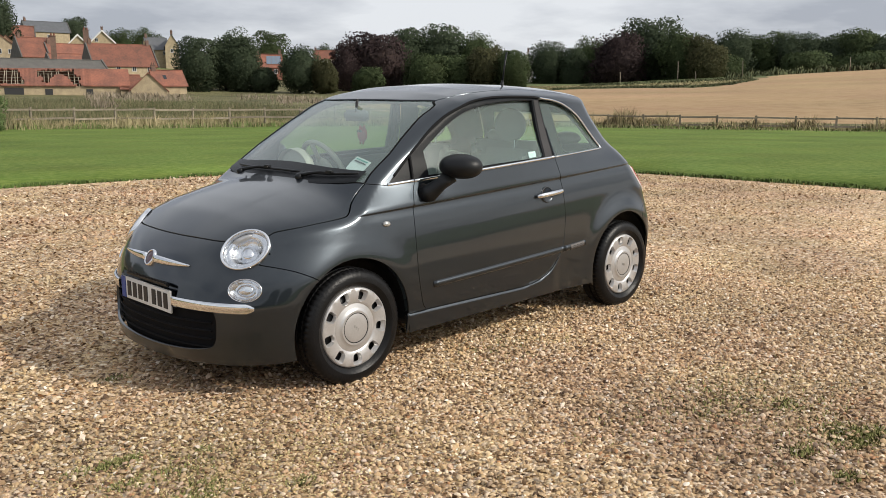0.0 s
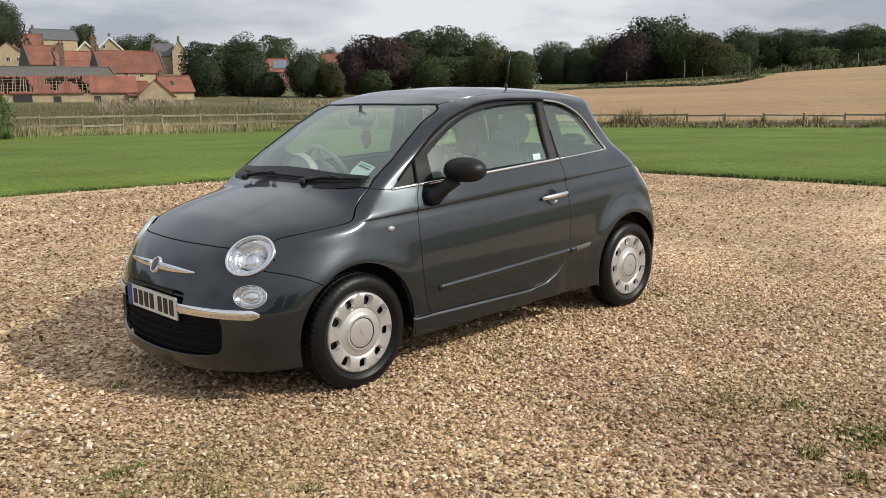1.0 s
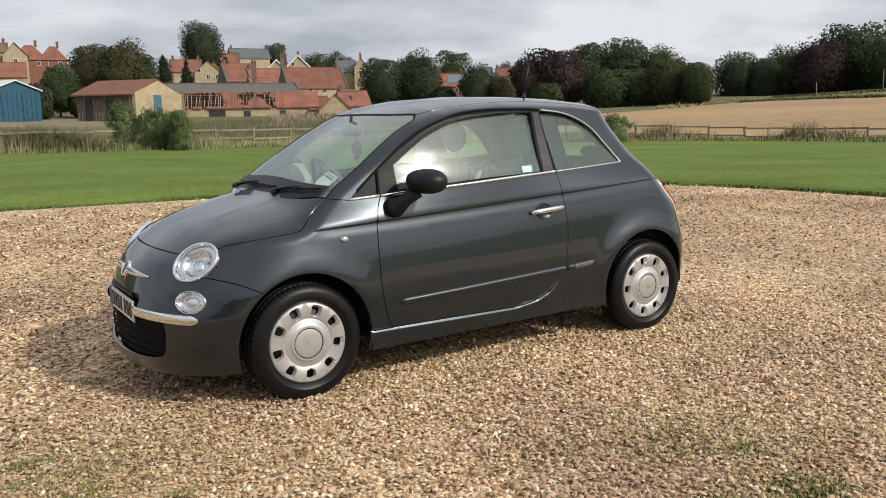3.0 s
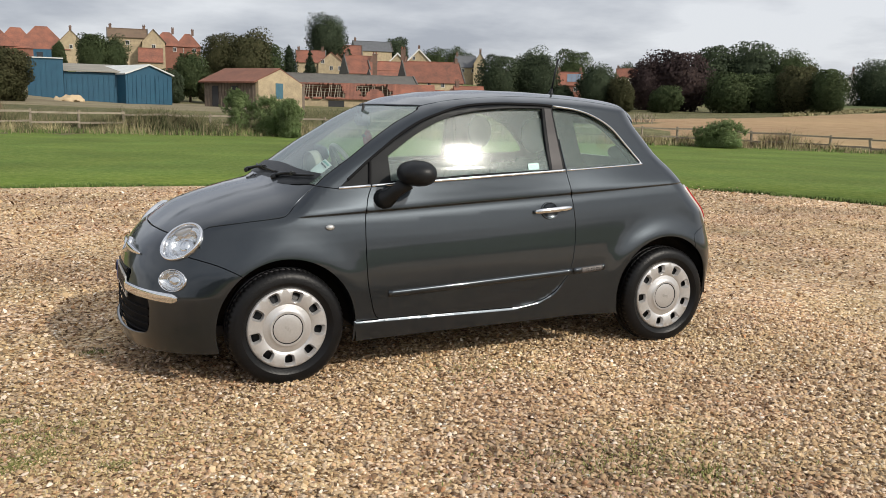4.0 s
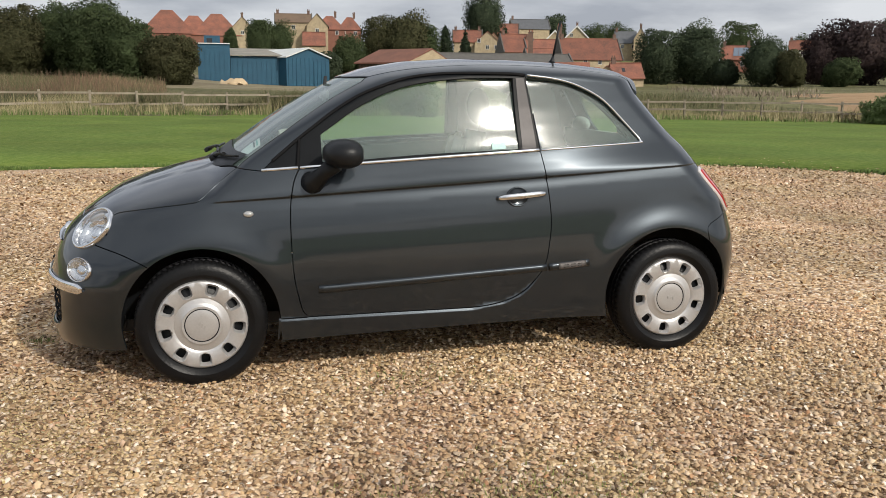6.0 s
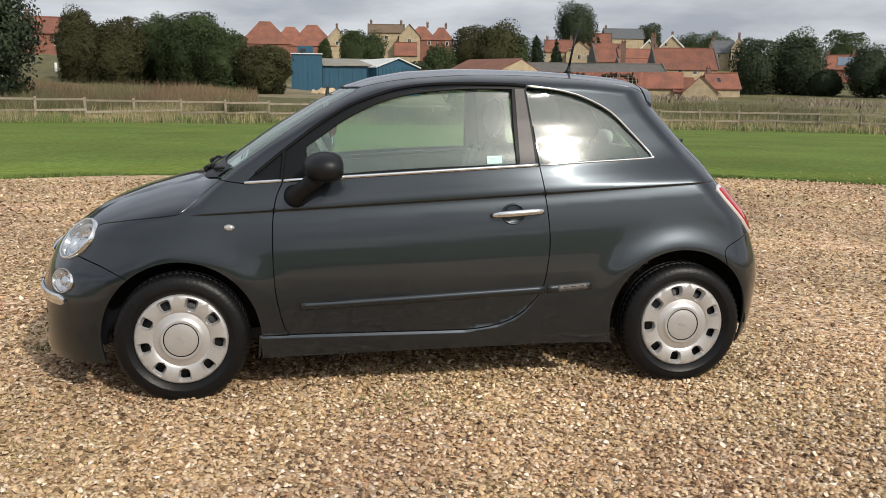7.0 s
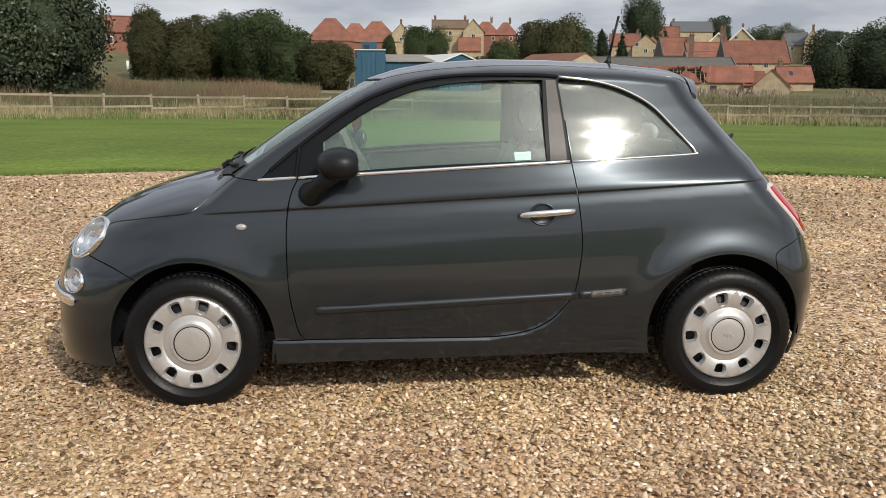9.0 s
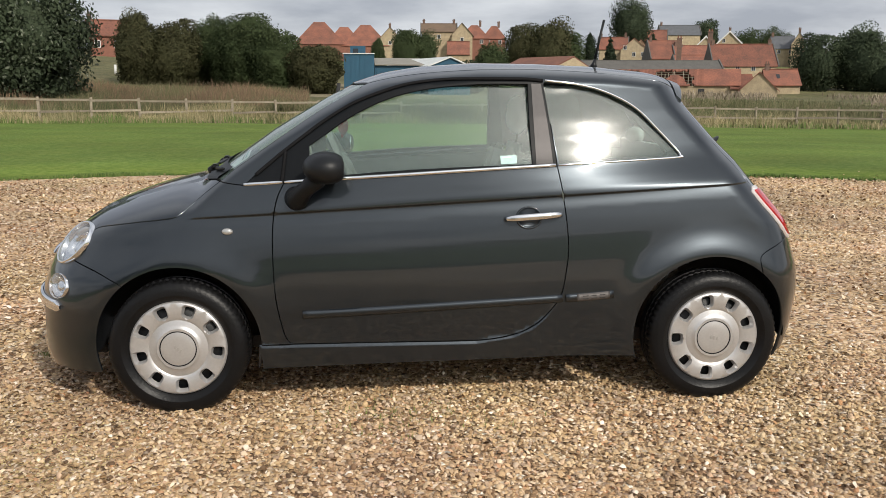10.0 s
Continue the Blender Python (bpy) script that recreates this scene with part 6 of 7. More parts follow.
def tree(x, y, z, height, r, kind):
    """A tapered trunk with limbs and a crown of many leaf clumps."""
    tree_count[0] += 1
    g = np.random.default_rng(100 + tree_count[0])
    bush = kind == "bush"
    label, cat = TREE_WORDS[kind]
    land = float(terrain(x, y)) - 0.05
    if land < z:
        z, height = land, height + 0.8 * (z - land)
    near = math.hypot(x, y) < 100 and y > 0
    mid = near and math.hypot(x, y) > 70
    tr = thing("bush" if bush else "tree", (x, y, z), 0, label, cat)
    height = max(height, 0.6)
    if math.hypot(x, y) > 225:
        z, height = z - 2.5, height + 2.5
        tr.location.z = z
        if x > 150:
            r *= 1.14
    foot = 0.30 if kind == "dark" and height > 14.8 and y > 240 else 0.0
    cz, ch = height * (foot + (1 - foot) / 2), height * (1 - foot) / 2
    if bush:
        cz, ch = height * 0.36, height * 0.64
    boxy = 2.0 if bush else 2.5
    tw = max(0.025 if bush else 0.05, height * 0.022)
    bm = tube([(0, 0, -3.0), (0, 0, 0), (0.03 * r, 0.02 * r, height * 0.35), (-0.02 * r, 0, height * 0.75)], [tw * 1.5, tw * 1.25, tw * 0.9, tw * 0.3], 8)
    for k in range(5):
        a = g.uniform(0, 6.28)
        z0 = height * g.uniform(0.2, 0.45)
        end = Vector((math.cos(a) * r * 0.6, math.sin(a) * r * 0.6, z0 + height * g.uniform(0.15, 0.35)))
        b2 = tube([(0, 0, z0), tuple(end * 0.5 + Vector((0, 0, z0 * 0.42))), tuple(end)], [tw * 0.5, tw * 0.35, tw * 0.12], 6)
        me_ = bpy.data.meshes.new("limb")
        b2.to_mesh(me_)
        b2.free()
        bm.from_mesh(me_)
        bpy.data.meshes.remove(me_)
    part("trunk", bm, BARK, tr, "", True)
    # clumps: lobes spread evenly over an uneven, slightly boxy crown
    nl = 64 if near else 44
    wave_d = g.normal(0, 1, (14, 3))
    wave_d *= (np.array([1.7] * 5 + [3.6] * 5 + [7.0] * 4) / np.linalg.norm(wave_d, axis=1))[:, None]
    wave_p = g.uniform(0, 6.28, 14)
    wave_a = np.array([0.080] * 5 + [0.062] * 5 + [0.036] * 4)

    def outline(dirs):
        return 1 + (np.sin(dirs @ wave_d.T + wave_p) * wave_a).sum(1, keepdims=True)

    lobes = []
    for k in range(nl):
        c_ = 1 - 2 * (k + 0.5) / nl
        a = k * 2.39996 + g.normal(0, 0.25)
        q = math.sqrt(1 - c_ * c_)
        d = np.array((q * math.cos(a), q * math.sin(a), c_))
        d = d / (np.sum(np.abs(d) ** boxy) ** (1 / boxy))
        swell = float(outline(d[None])[0, 0])
        lr = g.uniform(0.17, 0.34) if near else g.uniform(0.22, 0.40)
        rad = (1 - lr * 0.85) * swell * (g.uniform(0.45, 1.05) if bush else g.uniform(0.80, 1.08))
        wide = max(0.12, 0.95 - (d[2] * rad + 1) * 0.46) if kind == "conifer" else 1.0
        lobes.append((d[0] * rad * r * wide, d[1] * rad * r * wide, cz + d[2] * rad * ch, lr * min(r, ch) * (0.8 if kind == "conifer" else 1.0)))
    inner = 0.25 if bush else 0.62
    for k in range(0 if foot else 8):
        a = k * 0.785 + g.uniform(0, 0.5)
        lobes.append((math.cos(a) * r * 0.68, math.sin(a) * r * 0.68, height * g.uniform(0.08, 0.22), 0.30 * min(r, ch)))
    leaf = (0.030 if bush else 0.095 if mid else max(0.07, r * 0.021)) if near else max(0.17, r * 0.039)
    per = (170 if bush else 230 if mid else 420) if near else 95
    P_, N_, S_ = [], [], []
    for lx, ly, lz, lr in lobes:
        d = g.normal(0, 1, (per, 3))
        d /= np.linalg.norm(d, axis=1, keepdims=True)
        rr = lr * (0.55 + 0.60 * g.random(per) ** 1.4)
        P_.append(np.array((lx, ly, lz)) + d * rr[:, None] * np.array((1.08, 1.08, 0.88)))
        N_.append(d + g.normal(0, 0.55, (per, 3)))
        S_.append(d * (0.42 if near else 0.26) + g.normal(0, 0.20 if near else 0.10, (per, 3)) + np.array((lx / r, ly / r, (lz - cz) / ch + 0.15)) * 1.0)
    # leaves between the lobes
    fill = (500 if bush else 7500 if mid else 10000) if near else 5000
    d = g.normal(0, 1, (fill, 3))
    d /= np.linalg.norm(d, axis=1, keepdims=True)
    d /= np.sum(np.abs(d) ** boxy, 1, keepdims=True) ** (1 / boxy)
    slim = np.maximum(0.12, 0.95 - (d[:, 2:] * 0.8 + 1) * 0.46) if kind == "conifer" else 1.0
    P_.append(np.array((0, 0, cz)) + d * outline(d) * g.uniform(0.60, 0.90 if near else 0.97, (fill, 1)) * np.concatenate((np.full((fill, 2), r) * slim, np.full((fill, 1), ch)), 1))
    N_.append(d + g.normal(0, 0.7, (fill, 3)))
    S_.append(d + g.normal(0, 0.26, (fill, 3)) + np.array((0, 0, 0.15)))
    # a bush also throws up thin leafy shoots
    for k in range(130 if bush else 0):
        a, q = g.uniform(0, 6.28), g.uniform(0.1, 0.98)
        base_ = np.array((math.cos(a) * r * q, math.sin(a) * r * q, cz + ch * 0.8 * math.sqrt(1 - q * q)))
        out = np.array((math.cos(a) * q * 0.7, math.sin(a) * q * 0.7, 1.0)) + g.normal(0, 0.18, 3)
        P_.append(base_ + out * (g.uniform(0.15, 0.50) * min(r, 1.0) * g.random((70, 1))) + g.normal(0, 0.03, (70, 3)))
        N_.append(g.normal(0, 1, (70, 3)))
        S_.append(g.normal(0, 0.4, (70, 3)) + np.array((base_[0] / r, base_[1] / r, 1.0)))
    P_, N_, S_ = np.concatenate(P_), np.concatenate(N_), np.concatenate(S_)
    P_ = P_ + g.normal(0, 0.02 * r if near else 0.018 * min(r, ch), P_.shape)
    kx = r / np.quantile(np.hypot(P_[:, 0], P_[:, 1]), 0.993)
    kz = (height - cz) / (np.quantile(P_[:, 2], 0.997) - cz)
    P_ = np.stack((P_[:, 0] * kx, P_[:, 1] * kx, cz + (P_[:, 2] - cz) * kz), 1)
    # no leaf strays far outside the crown
    dn = (P_ - np.array((0, 0, cz))) / np.array((r, r, ch))
    rho = np.sum(np.abs(dn) ** 2.5, 1, keepdims=True) ** 0.4 / outline(dn / np.linalg.norm(dn, axis=1, keepdims=True))
    if not bush:
        P_ = np.array((0, 0, cz)) + dn * np.where(rho > 1.0, (1.0 + 0.4 * (rho - 1.0)) / rho, 1.0) * np.array((r, r, ch))
    # the crown fills its full height and width
    fz = ch / max(1e-3, np.quantile(P_[:, 2], 0.9985) - cz)
    fx = r / np.quantile(np.hypot(P_[:, 0], P_[:, 1]), 0.992)
    P_ = np.stack((P_[:, 0] * fx, P_[:, 1] * fx, cz + (P_[:, 2] - cz) * fz), 1)
    N_ /= np.linalg.norm(N_, axis=1, keepdims=True)
    ok = P_[:, 2] > 0.02
    P_, N_, S_ = P_[ok], N_[ok], S_[ok]
    S_ /= np.linalg.norm(S_, axis=1, keepdims=True)
    N_ = N_ * np.where(np.sum(N_ * S_, 1, keepdims=True) < 0, -1.0, 1.0)
    n = len(P_)
    u = np.cross(N_, g.normal(0, 1, (n, 3)))
    u /= np.linalg.norm(u, axis=1, keepdims=True)
    v = np.cross(N_, u)
    s = leaf * g.uniform(0.6, 1.4, n)[:, None]
    quad = np.stack((P_ - u * s, P_ + v * s * 0.6 + N_ * s * 0.15, P_ + u * s, P_ - v * s * 0.6 + N_ * s * 0.15), 1).reshape(-1, 3)
    k = np.arange(n) * 4
    fq = np.stack((k, k + 3, k + 2, k + 1), 1)
    # inner masses of leaf that close the crown
    iv, itri = ICO[3]
    slim = np.maximum(0.12, 0.95 - (iv[:, 2:] * 0.62 + 1) * 0.46) if kind == "conifer" else 1.0
    IV = [np.array((0, 0, cz)) + iv * np.array((r * fx, r * fx, ch * fz)) * inner * outline(iv) * np.concatenate((np.ones((len(iv), 2)) * slim, np.ones((len(iv), 1))), 1)]
    IF, IN = [itri + n * 4], [iv + np.array((0, 0, 0.15))]
    allv = np.concatenate((quad, *IV))
    allv[:, 2] = np.maximum(allv[:, 2], -0.3)
    faces = fq.tolist() + [f for q in IF for f in q.tolist()]
    cr = raw("crown", allv, faces, LEAVES[kind], tr, "", True)
    nrm_ = np.concatenate((np.repeat(S_, 4, 0), *IN))
    nrm_ /= np.linalg.norm(nrm_, axis=1, keepdims=True)
    cr.data.normals_split_custom_set_from_vertices(nrm_.astype(float).tolist())
    return tr


def on_land(b, r, lift=0.0):
    x, y = EYE0[0] + r * math.sin(radians(b)), EYE0[1] + r * math.cos(radians(b))
    return x, y, float(terrain(x, y)) + lift


# post-and-rail fence: each post and rail is a part
fence = thing("fence", (0, 0, 0), 0, "weathered two-rail wooden post fence round the lawn", "fence")
bs_ = [-38.0]
while bs_[-1] < 92:
    r_ = float(fence_range(bs_[-1]))
    bs_.append(bs_[-1] + math.degrees(1.9 / r_))
posts = [on_land(b_, float(fence_range(b_)) - 0.3) for b_ in bs_]
bm = bmesh.new()
box(bm, (0, 0, 0.40), (0.10, 0.10, 1.20), bev=0.012)
pm = bpy.data.meshes.new("post")
bm.to_mesh(pm)
bm.free()
pm.materials.append(RAILWOOD)
g = np.random.default_rng(21)


def low_by(b_):
    """How far the fence has sunk into the growth."""
    return float(np.interp(b_, [40, 52], [0.0, 0.30]))


for i, (px_, py_, pz_) in enumerate(posts):
    po = new("post", pm)
    po.parent = fence
    po.matrix_basis = pose(px_, py_, pz_ - low_by(bs_[i]), g.normal(0, 2), g.normal(0, 2), g.uniform(0, 30))
for i in range(len(posts) - 1):
    a_, b_ = Vector(posts[i]), Vector(posts[i + 1])
    for hz in (0.46 - low_by(bs_[i]), 0.88 - low_by(bs_[i])):
        d = b_ - a_
        bm = bmesh.new()
        m_ = Matrix.Translation((a_ + b_) / 2 + Vector((0, 0, hz + g.normal(0, 0.02)))) @ pose(0, 0, 0, 0, 0, math.degrees(math.atan2(d.y, d.x)))
        box(bm, (0, -0.06, 0), (d.length + 0.04, 0.045, 0.085), mtx=m_ @ pose(0, 0, 0, 0, g.normal(0, 0.7), 0))
        part("rail", bm, RAILWOOD, fence)

# the long blue shed: a tall block, a low range and a gabled end
shed = thing("industrial_shed", (0, 110, 0), 0, "long blue steel-clad shed with pale roofs", "shed")


def cladding(name, x0, x1, y0, y1, z0, z1, material, gable=0.0):
    bm = bmesh.new()
    if gable:
        prism(bm, [(x0, z0), (x1, z0), (x1, z1), ((x0 + x1) / 2, z1 + gable), (x0, z1)], y0, y1, "y")
    else:
        prism(bm, [(x0, z0), (x1, z0), (x1, z1), (x0, z1)], y0, y1, "y")
    ob = part(name, bm, material, shed)
    bm = bmesh.new()
    for k in range(int((x1 - x0) / 0.6)):
        box(bm, (x0 + 0.3 + 0.6 * k, y0 - 0.03, (z0 + z1) / 2), (0.07, 0.06, z1 - z0 - 0.1))
    part("sheet_ribs", bm, material, ob)
    return ob


cladding("tall_wall", -3.7, 0.25, 0, 10, -2, 6.35, SHEDBLUE)
cladding("upper_block", -2.9, -0.9, 3, 9, 5.0, 7.5, SHEDBLUE)
cladding("long_wall", 0.3, 6.75, 0.4, 12, -2, 4.85, SHEDBLUE)
# the gabled end stands askew to the rest
skew = Matrix.Translation((9.95, 0, 0)) @ pose(0, 0, 0, 0, 0, 24) @ Matrix.Translation((-9.95, 0, 0))
cladding("gable_wall", 6.8, 13.1, -0.2, 14, -2, 4.75, SHEDBLUE, 1.15).matrix_basis = skew
bm = bmesh.new()
prism(bm, [(0.0, 4.9), (12.5, 6.2), (12.5, 6.32), (0.0, 5.02)], 0.3, 6.9, "x")
part("low_roof", bm, OLDROOF, shed)
for s, a, b_ in ((1, 6.6, 9.95), (-1, 13.3, 9.95)):
    bm = bmesh.new()
    prism(bm, [(a, 4.68), (a, 4.84), (b_, 6.06), (b_, 5.9)], -0.5, 14.2, "y")
    part("gable_roof", bm, SHEDROOF, shed).matrix_basis = skew
bm = bmesh.new()
box(bm, (-1.75, 0 - 0.05, 6.38), (4.1, 0.3, 0.12))
part("roof_edge", bm, SHEDROOF, shed)
for dx in (8.2, 10.8):
    bm = bmesh.new()
    box(bm, (dx, -0.24, 2.6), (0.06, 0.1, 3.4))
    part("door_seam", bm, SHEDBLUE, shed).matrix_basis = skew
bm = bmesh.new()
box(bm, (-2.2, 2.96, 6.7), (0.7, 0.1, 0.9))
part("window", bm, PANE, shed)

# the stone barn with timber flank and faded blue door
barn = thing("barn", (16.3, 105.8, 0), -50, "stone barn with a brown tiled roof and blue door", "barn")
bm = bmesh.new()
prism(bm, [(0, -1.5), (7.2, -1.5), (7.2, 3.9), (0, 3.9)], -0.2, 6.0, "y")
part("timber_wall", bm, TIMBER, barn)
for k in range(16):
    bm = bmesh.new()
    box(bm, (-0.0 + 0.2 + 0.44 * k, -0.23, 2.2), (0.07, 0.05, 3.3))
    part("batten", bm, TIMBER, barn)
for dx in (1.6, 4.3):
    bm = bmesh.new()
    box(bm, (dx, -0.24, 2.1), (0.8, 0.08, 2.4))
    part("plank_door", bm, DARKIN, barn)
bm = bmesh.new()
prism(bm, [(-0.22, -1.5), (5.3, -1.5), (5.3, 3.75), (2.5, 5.25), (-0.22, 3.9)], 7.15, 7.55, "x")
part("gable_wall", bm, STONE, barn)
bm = bmesh.new()
prism(bm, [(0.2, -1.5), (5.2, -1.5), (5.2, 3.7), (2.5, 5.2), (0.2, 3.8)], -0.1, 0.25, "x")
part("far_gable", bm, STONE, barn)
for pr in ([(2.5, 5.3), (2.5, 5.46), (-0.6, 3.8), (-0.6, 3.64)], [(2.5, 5.3), (2.5, 5.46), (5.6, 3.72), (5.6, 3.56)]):
    bm = bmesh.new()
    prism(bm, pr, -0.35, 7.45, "x")
    part("roof", bm, mat("old_brown_pantile", (0.20, 0.085, 0.055), 0.9, 0, (0.13, 0.06, 0.042), 0.9, 0.5, 8), barn)
bm = bmesh.new()
box(bm, (7.58, 2.3, 2.85), (0.06, 0.9, 1.75))
bd = part("blue_door", bm, BLUEDOOR, barn, "faded blue loft door")
bm = bmesh.new()
box(bm, (7.56, 2.3, 1.9), (0.12, 1.1, 0.14))
part("door_sill", bm, STONE, bd)
barn.scale = (1.09, 1.64, 1.08)

# the ruined range: stone wall, pantile roof with holes where bare rafters show
ruin = thing("ruined_barn", (43.0, 138.6, 0), -21.6, "ruined stone range with a broken red pantile roof", "barn")
RL = 17.1
bm = bmesh.new()
prism(bm, [(-9.5, -2), (RL, -2), (RL, 2.6), (-9.5, 2.6)], 0.0, 0.45, "y")
part("wall", bm, STONE, ruin)
bm = bmesh.new()
prism(bm, [(-9.5, -2), (RL, -2), (RL, 2.2), (-9.5, 2.2)], 6.4, 6.8, "y")
part("back_wall", bm, STONE, ruin)
for x_ in (RL - 0.4, 1.5, -9.4):
    bm = bmesh.new()
    prism(bm, [(0.46, -2), (6.39, -2), (6.39, 2.2), (3.2, 5.15), (0.46, 2.75)], x_, x_ + 0.38, "x")
    part("cross_wall", bm, STONE, ruin)


def tiles_gone(x, q):
    """Where the pantiles have slid off the ruin's front slope."""
    w = 0.10 * noise.noise((x * 0.9, q * 3.0, 5.0)) + 0.06 * noise.noise((x * 3.1, q * 6.0, 9.0))
    lean = x + 1.2 * q
    if -6.2 + 4 * w < lean < 2.2 + 6 * w:
        return 0.06 + w < q < 0.95
    if 5.0 + 7 * w < lean < 10.4 + 5 * w:
        return 0.30 + 0.35 * math.sin(x * 1.1) + 2.5 * w < q < 0.92 + w
    return False


def slope(q):
    return (-0.35 + 3.65 * q, 2.55 + 2.7 * q)


g = np.random.default_rng(34)
patches = [(-10.0, -7.6, 0.0, 1.0), (11.6, RL + 0.3, 0.0, 1.0)]
for k in range(64):
    x_ = -7.6 + 0.3 * k
    lo_ = 0.0
    for j in range(17):
        if j == 16 or tiles_gone(x_ + 0.15, (j + 0.5) / 16):
            if j / 16 - lo_ > 0.05:
                patches.append((x_, x_ + 0.302, lo_, min(1.0, j / 16 + g.uniform(-0.02, 0.02))))
            lo_ = (j + 1) / 16 + g.uniform(-0.02, 0.02)
for a, b_, lo, hi in patches:
    (y0, z0), (y1, z1) = slope(lo), slope(hi)
    up = g.uniform(0, 0.03) if b_ - a < 1 else 0.0
    bm = bmesh.new()
    prism(bm, [(y0, z0 + up), (y1, z1 + up), (y1, z1 + 0.16 + up), (y0, z0 + 0.16 + up)], a, b_, "x")
    part("roof_patch", bm, REDTILE, ruin)
bm = bmesh.new()
prism(bm, [(3.32, 5.25), (3.32, 5.41), (7.0, 2.2), (7.0, 2.04)], -10.0, RL + 0.3, "x")
part("back_roof", bm, REDTILE, ruin)
g = np.random.default_rng(33)
for k in range(35):
    x_ = -6.8 + 0.53 * k + g.normal(0, 0.07)
    q1 = 0.98 if g.random() < 0.75 else g.uniform(0.5, 0.9)
    (y0, z0), (y1, z1) = slope(0.02), slope(q1)
    bm = tube([(x_, y0, z0 - 0.06), (x_ + g.normal(0, 0.14), y1, z1 - 0.06 - g.uniform(0, 0.2))], 0.06, 5)
    part("rafter", bm, RAILWOOD, ruin)
for q in (0.2, 0.38, 0.56, 0.74, 0.88):
    y0, z0 = slope(q)
    part("purlin", tube([(-6.9, y0, z0 - 0.03), (-1.0, y0, z0 - 0.10 - g.uniform(0, 0.15)), (4.0, y0, z0 - 0.05), (11.5, y0, z0 - 0.08)], 0.035, 5), RAILWOOD, ruin)
# flat dark panels on the solid wall paint the shade inside its openings
for dx, ww, zc, hh in ((0.5, 2.7, 0.9, 2.9), (5.4, 1.1, 1.7, 0.9), (11.3, 1.0, 1.2, 1.9)):
    bm = bmesh.new()
    box(bm, (dx, -0.02, zc), (ww, 0.08, hh))
    part("dark_opening", bm, DARKIN, ruin)

# chimney stacks of the stone range and solar panels on the far brick house
for x_, y_, z_, h_ in ((72.0, 197.2, 9.0, 5.0), (78.4, 194.7, 9.5, 5.9)):
    st_ = thing("chimney_stack", (x_, y_, z_), -20, "tall brick chimney stack above red roofs", "chimney")
    bm = bmesh.new()
    box(bm, (0, 0, h_ / 2 - 1), (1.15, 0.9, h_ + 2))
    box(bm, (0, 0, h_ + 0.05), (1.35, 1.1, 0.2))
    part("shaft", bm, CHIMNEYBRICK, st_)
    for dx in (-0.3, 0.3):
        bm = bmesh.new()
        bmesh.ops.create_cone(bm, segments=10, radius1=0.2, radius2=0.16, depth=0.6, cap_ends=True, matrix=Matrix.Translation((dx, 0, h_ + 0.4)))
        part("chimney_pot", bm, REDTILE, st_)

# sand heap and two pale marker stones on the slope
bm = bmesh.new()
bmesh.ops.create_icosphere(bm, subdivisions=3, radius=1.0)
for v_ in bm.verts:
    v_.co = Vector((v_.co.x * 1.5, v_.co.y * 1.1, max(-0.3, v_.co.z * 0.55) + 0.5 * noise.noise(v_.co * 2.0 + Vector((3, 1, 0)))))
sh = part("sand_heap", bm, mat("pale_sand", (0.52, 0.40, 0.25), 0.95, 0, (0.40, 0.30, 0.19), 2, 0.3, 9), None, "", True)
sh.location = (0.3, 92.0, float(terrain(0.3, 92.0)))
tagged(sh, "heap of pale sand in the shed's yard", "sand heap")
for x_, y_ in ((-27.4, 92.0), (-25.9, 92.4)):
    bm = bmesh.new()
    bmesh.ops.create_cone(bm, segments=10, radius1=0.17, radius2=0.13, depth=1.0, cap_ends=True, matrix=Matrix.Translation((0, 0, 0.45)))
    mk = part("marker_post", bm, FRAMEW, None, "", True)
    mk.location = (x_, y_, float(terrain(x_, y_)))
    tagged(mk, "short white marker post on the grassy slope", "post", "marker posts")

# rough grass and reeds along and behind the fence
STRAW = ramp_mat("bleached_straw", [(0.0, (0.17, 0.150, 0.070)), (0.5, (0.30, 0.245, 0.135)), (1.0, (0.42, 0.35, 0.21))], 1.0, "island", 0.9, second=0.2, amount=0.2)
PLUME = ramp_mat("reed_plume", [(0.0, (0.12, 0.095, 0.065)), (0.5, (0.18, 0.145, 0.105)), (1.0, (0.27, 0.22, 0.17))], 1.0, "island", 0.9, second=0.2, amount=0.2)
DOCK = ramp_mat("rusty_dock", [(0.0, (0.075, 0.050, 0.030)), (0.4, (0.135, 0.085, 0.055)), (0.7, (0.19, 0.125, 0.08)), (1.0, (0.10, 0.095, 0.045))], 1.0, "island", 0.9, second=0.12, amount=0.3)
SHRUB = ramp_mat("low_shrub", [(0.0, (0.035, 0.045, 0.020)), (0.5, (0.060, 0.072, 0.030)), (1.0, (0.10, 0.10, 0.045))], 1.0, "island", 0.9, second=0.05, amount=0.3)


def sward(bearing, distance):
    """Places on the land, by bearing and distance from the drive."""
    x, y = EYE0[0] + distance * np.sin(np.radians(bearing)), EYE0[1] + distance * np.cos(np.radians(bearing))
    return x, y, terrain(x, y)


def waves(x, y, size, seed):
    return np.array([noise.noise((a * size, c * size, seed)) for a, c in zip(x, y)])


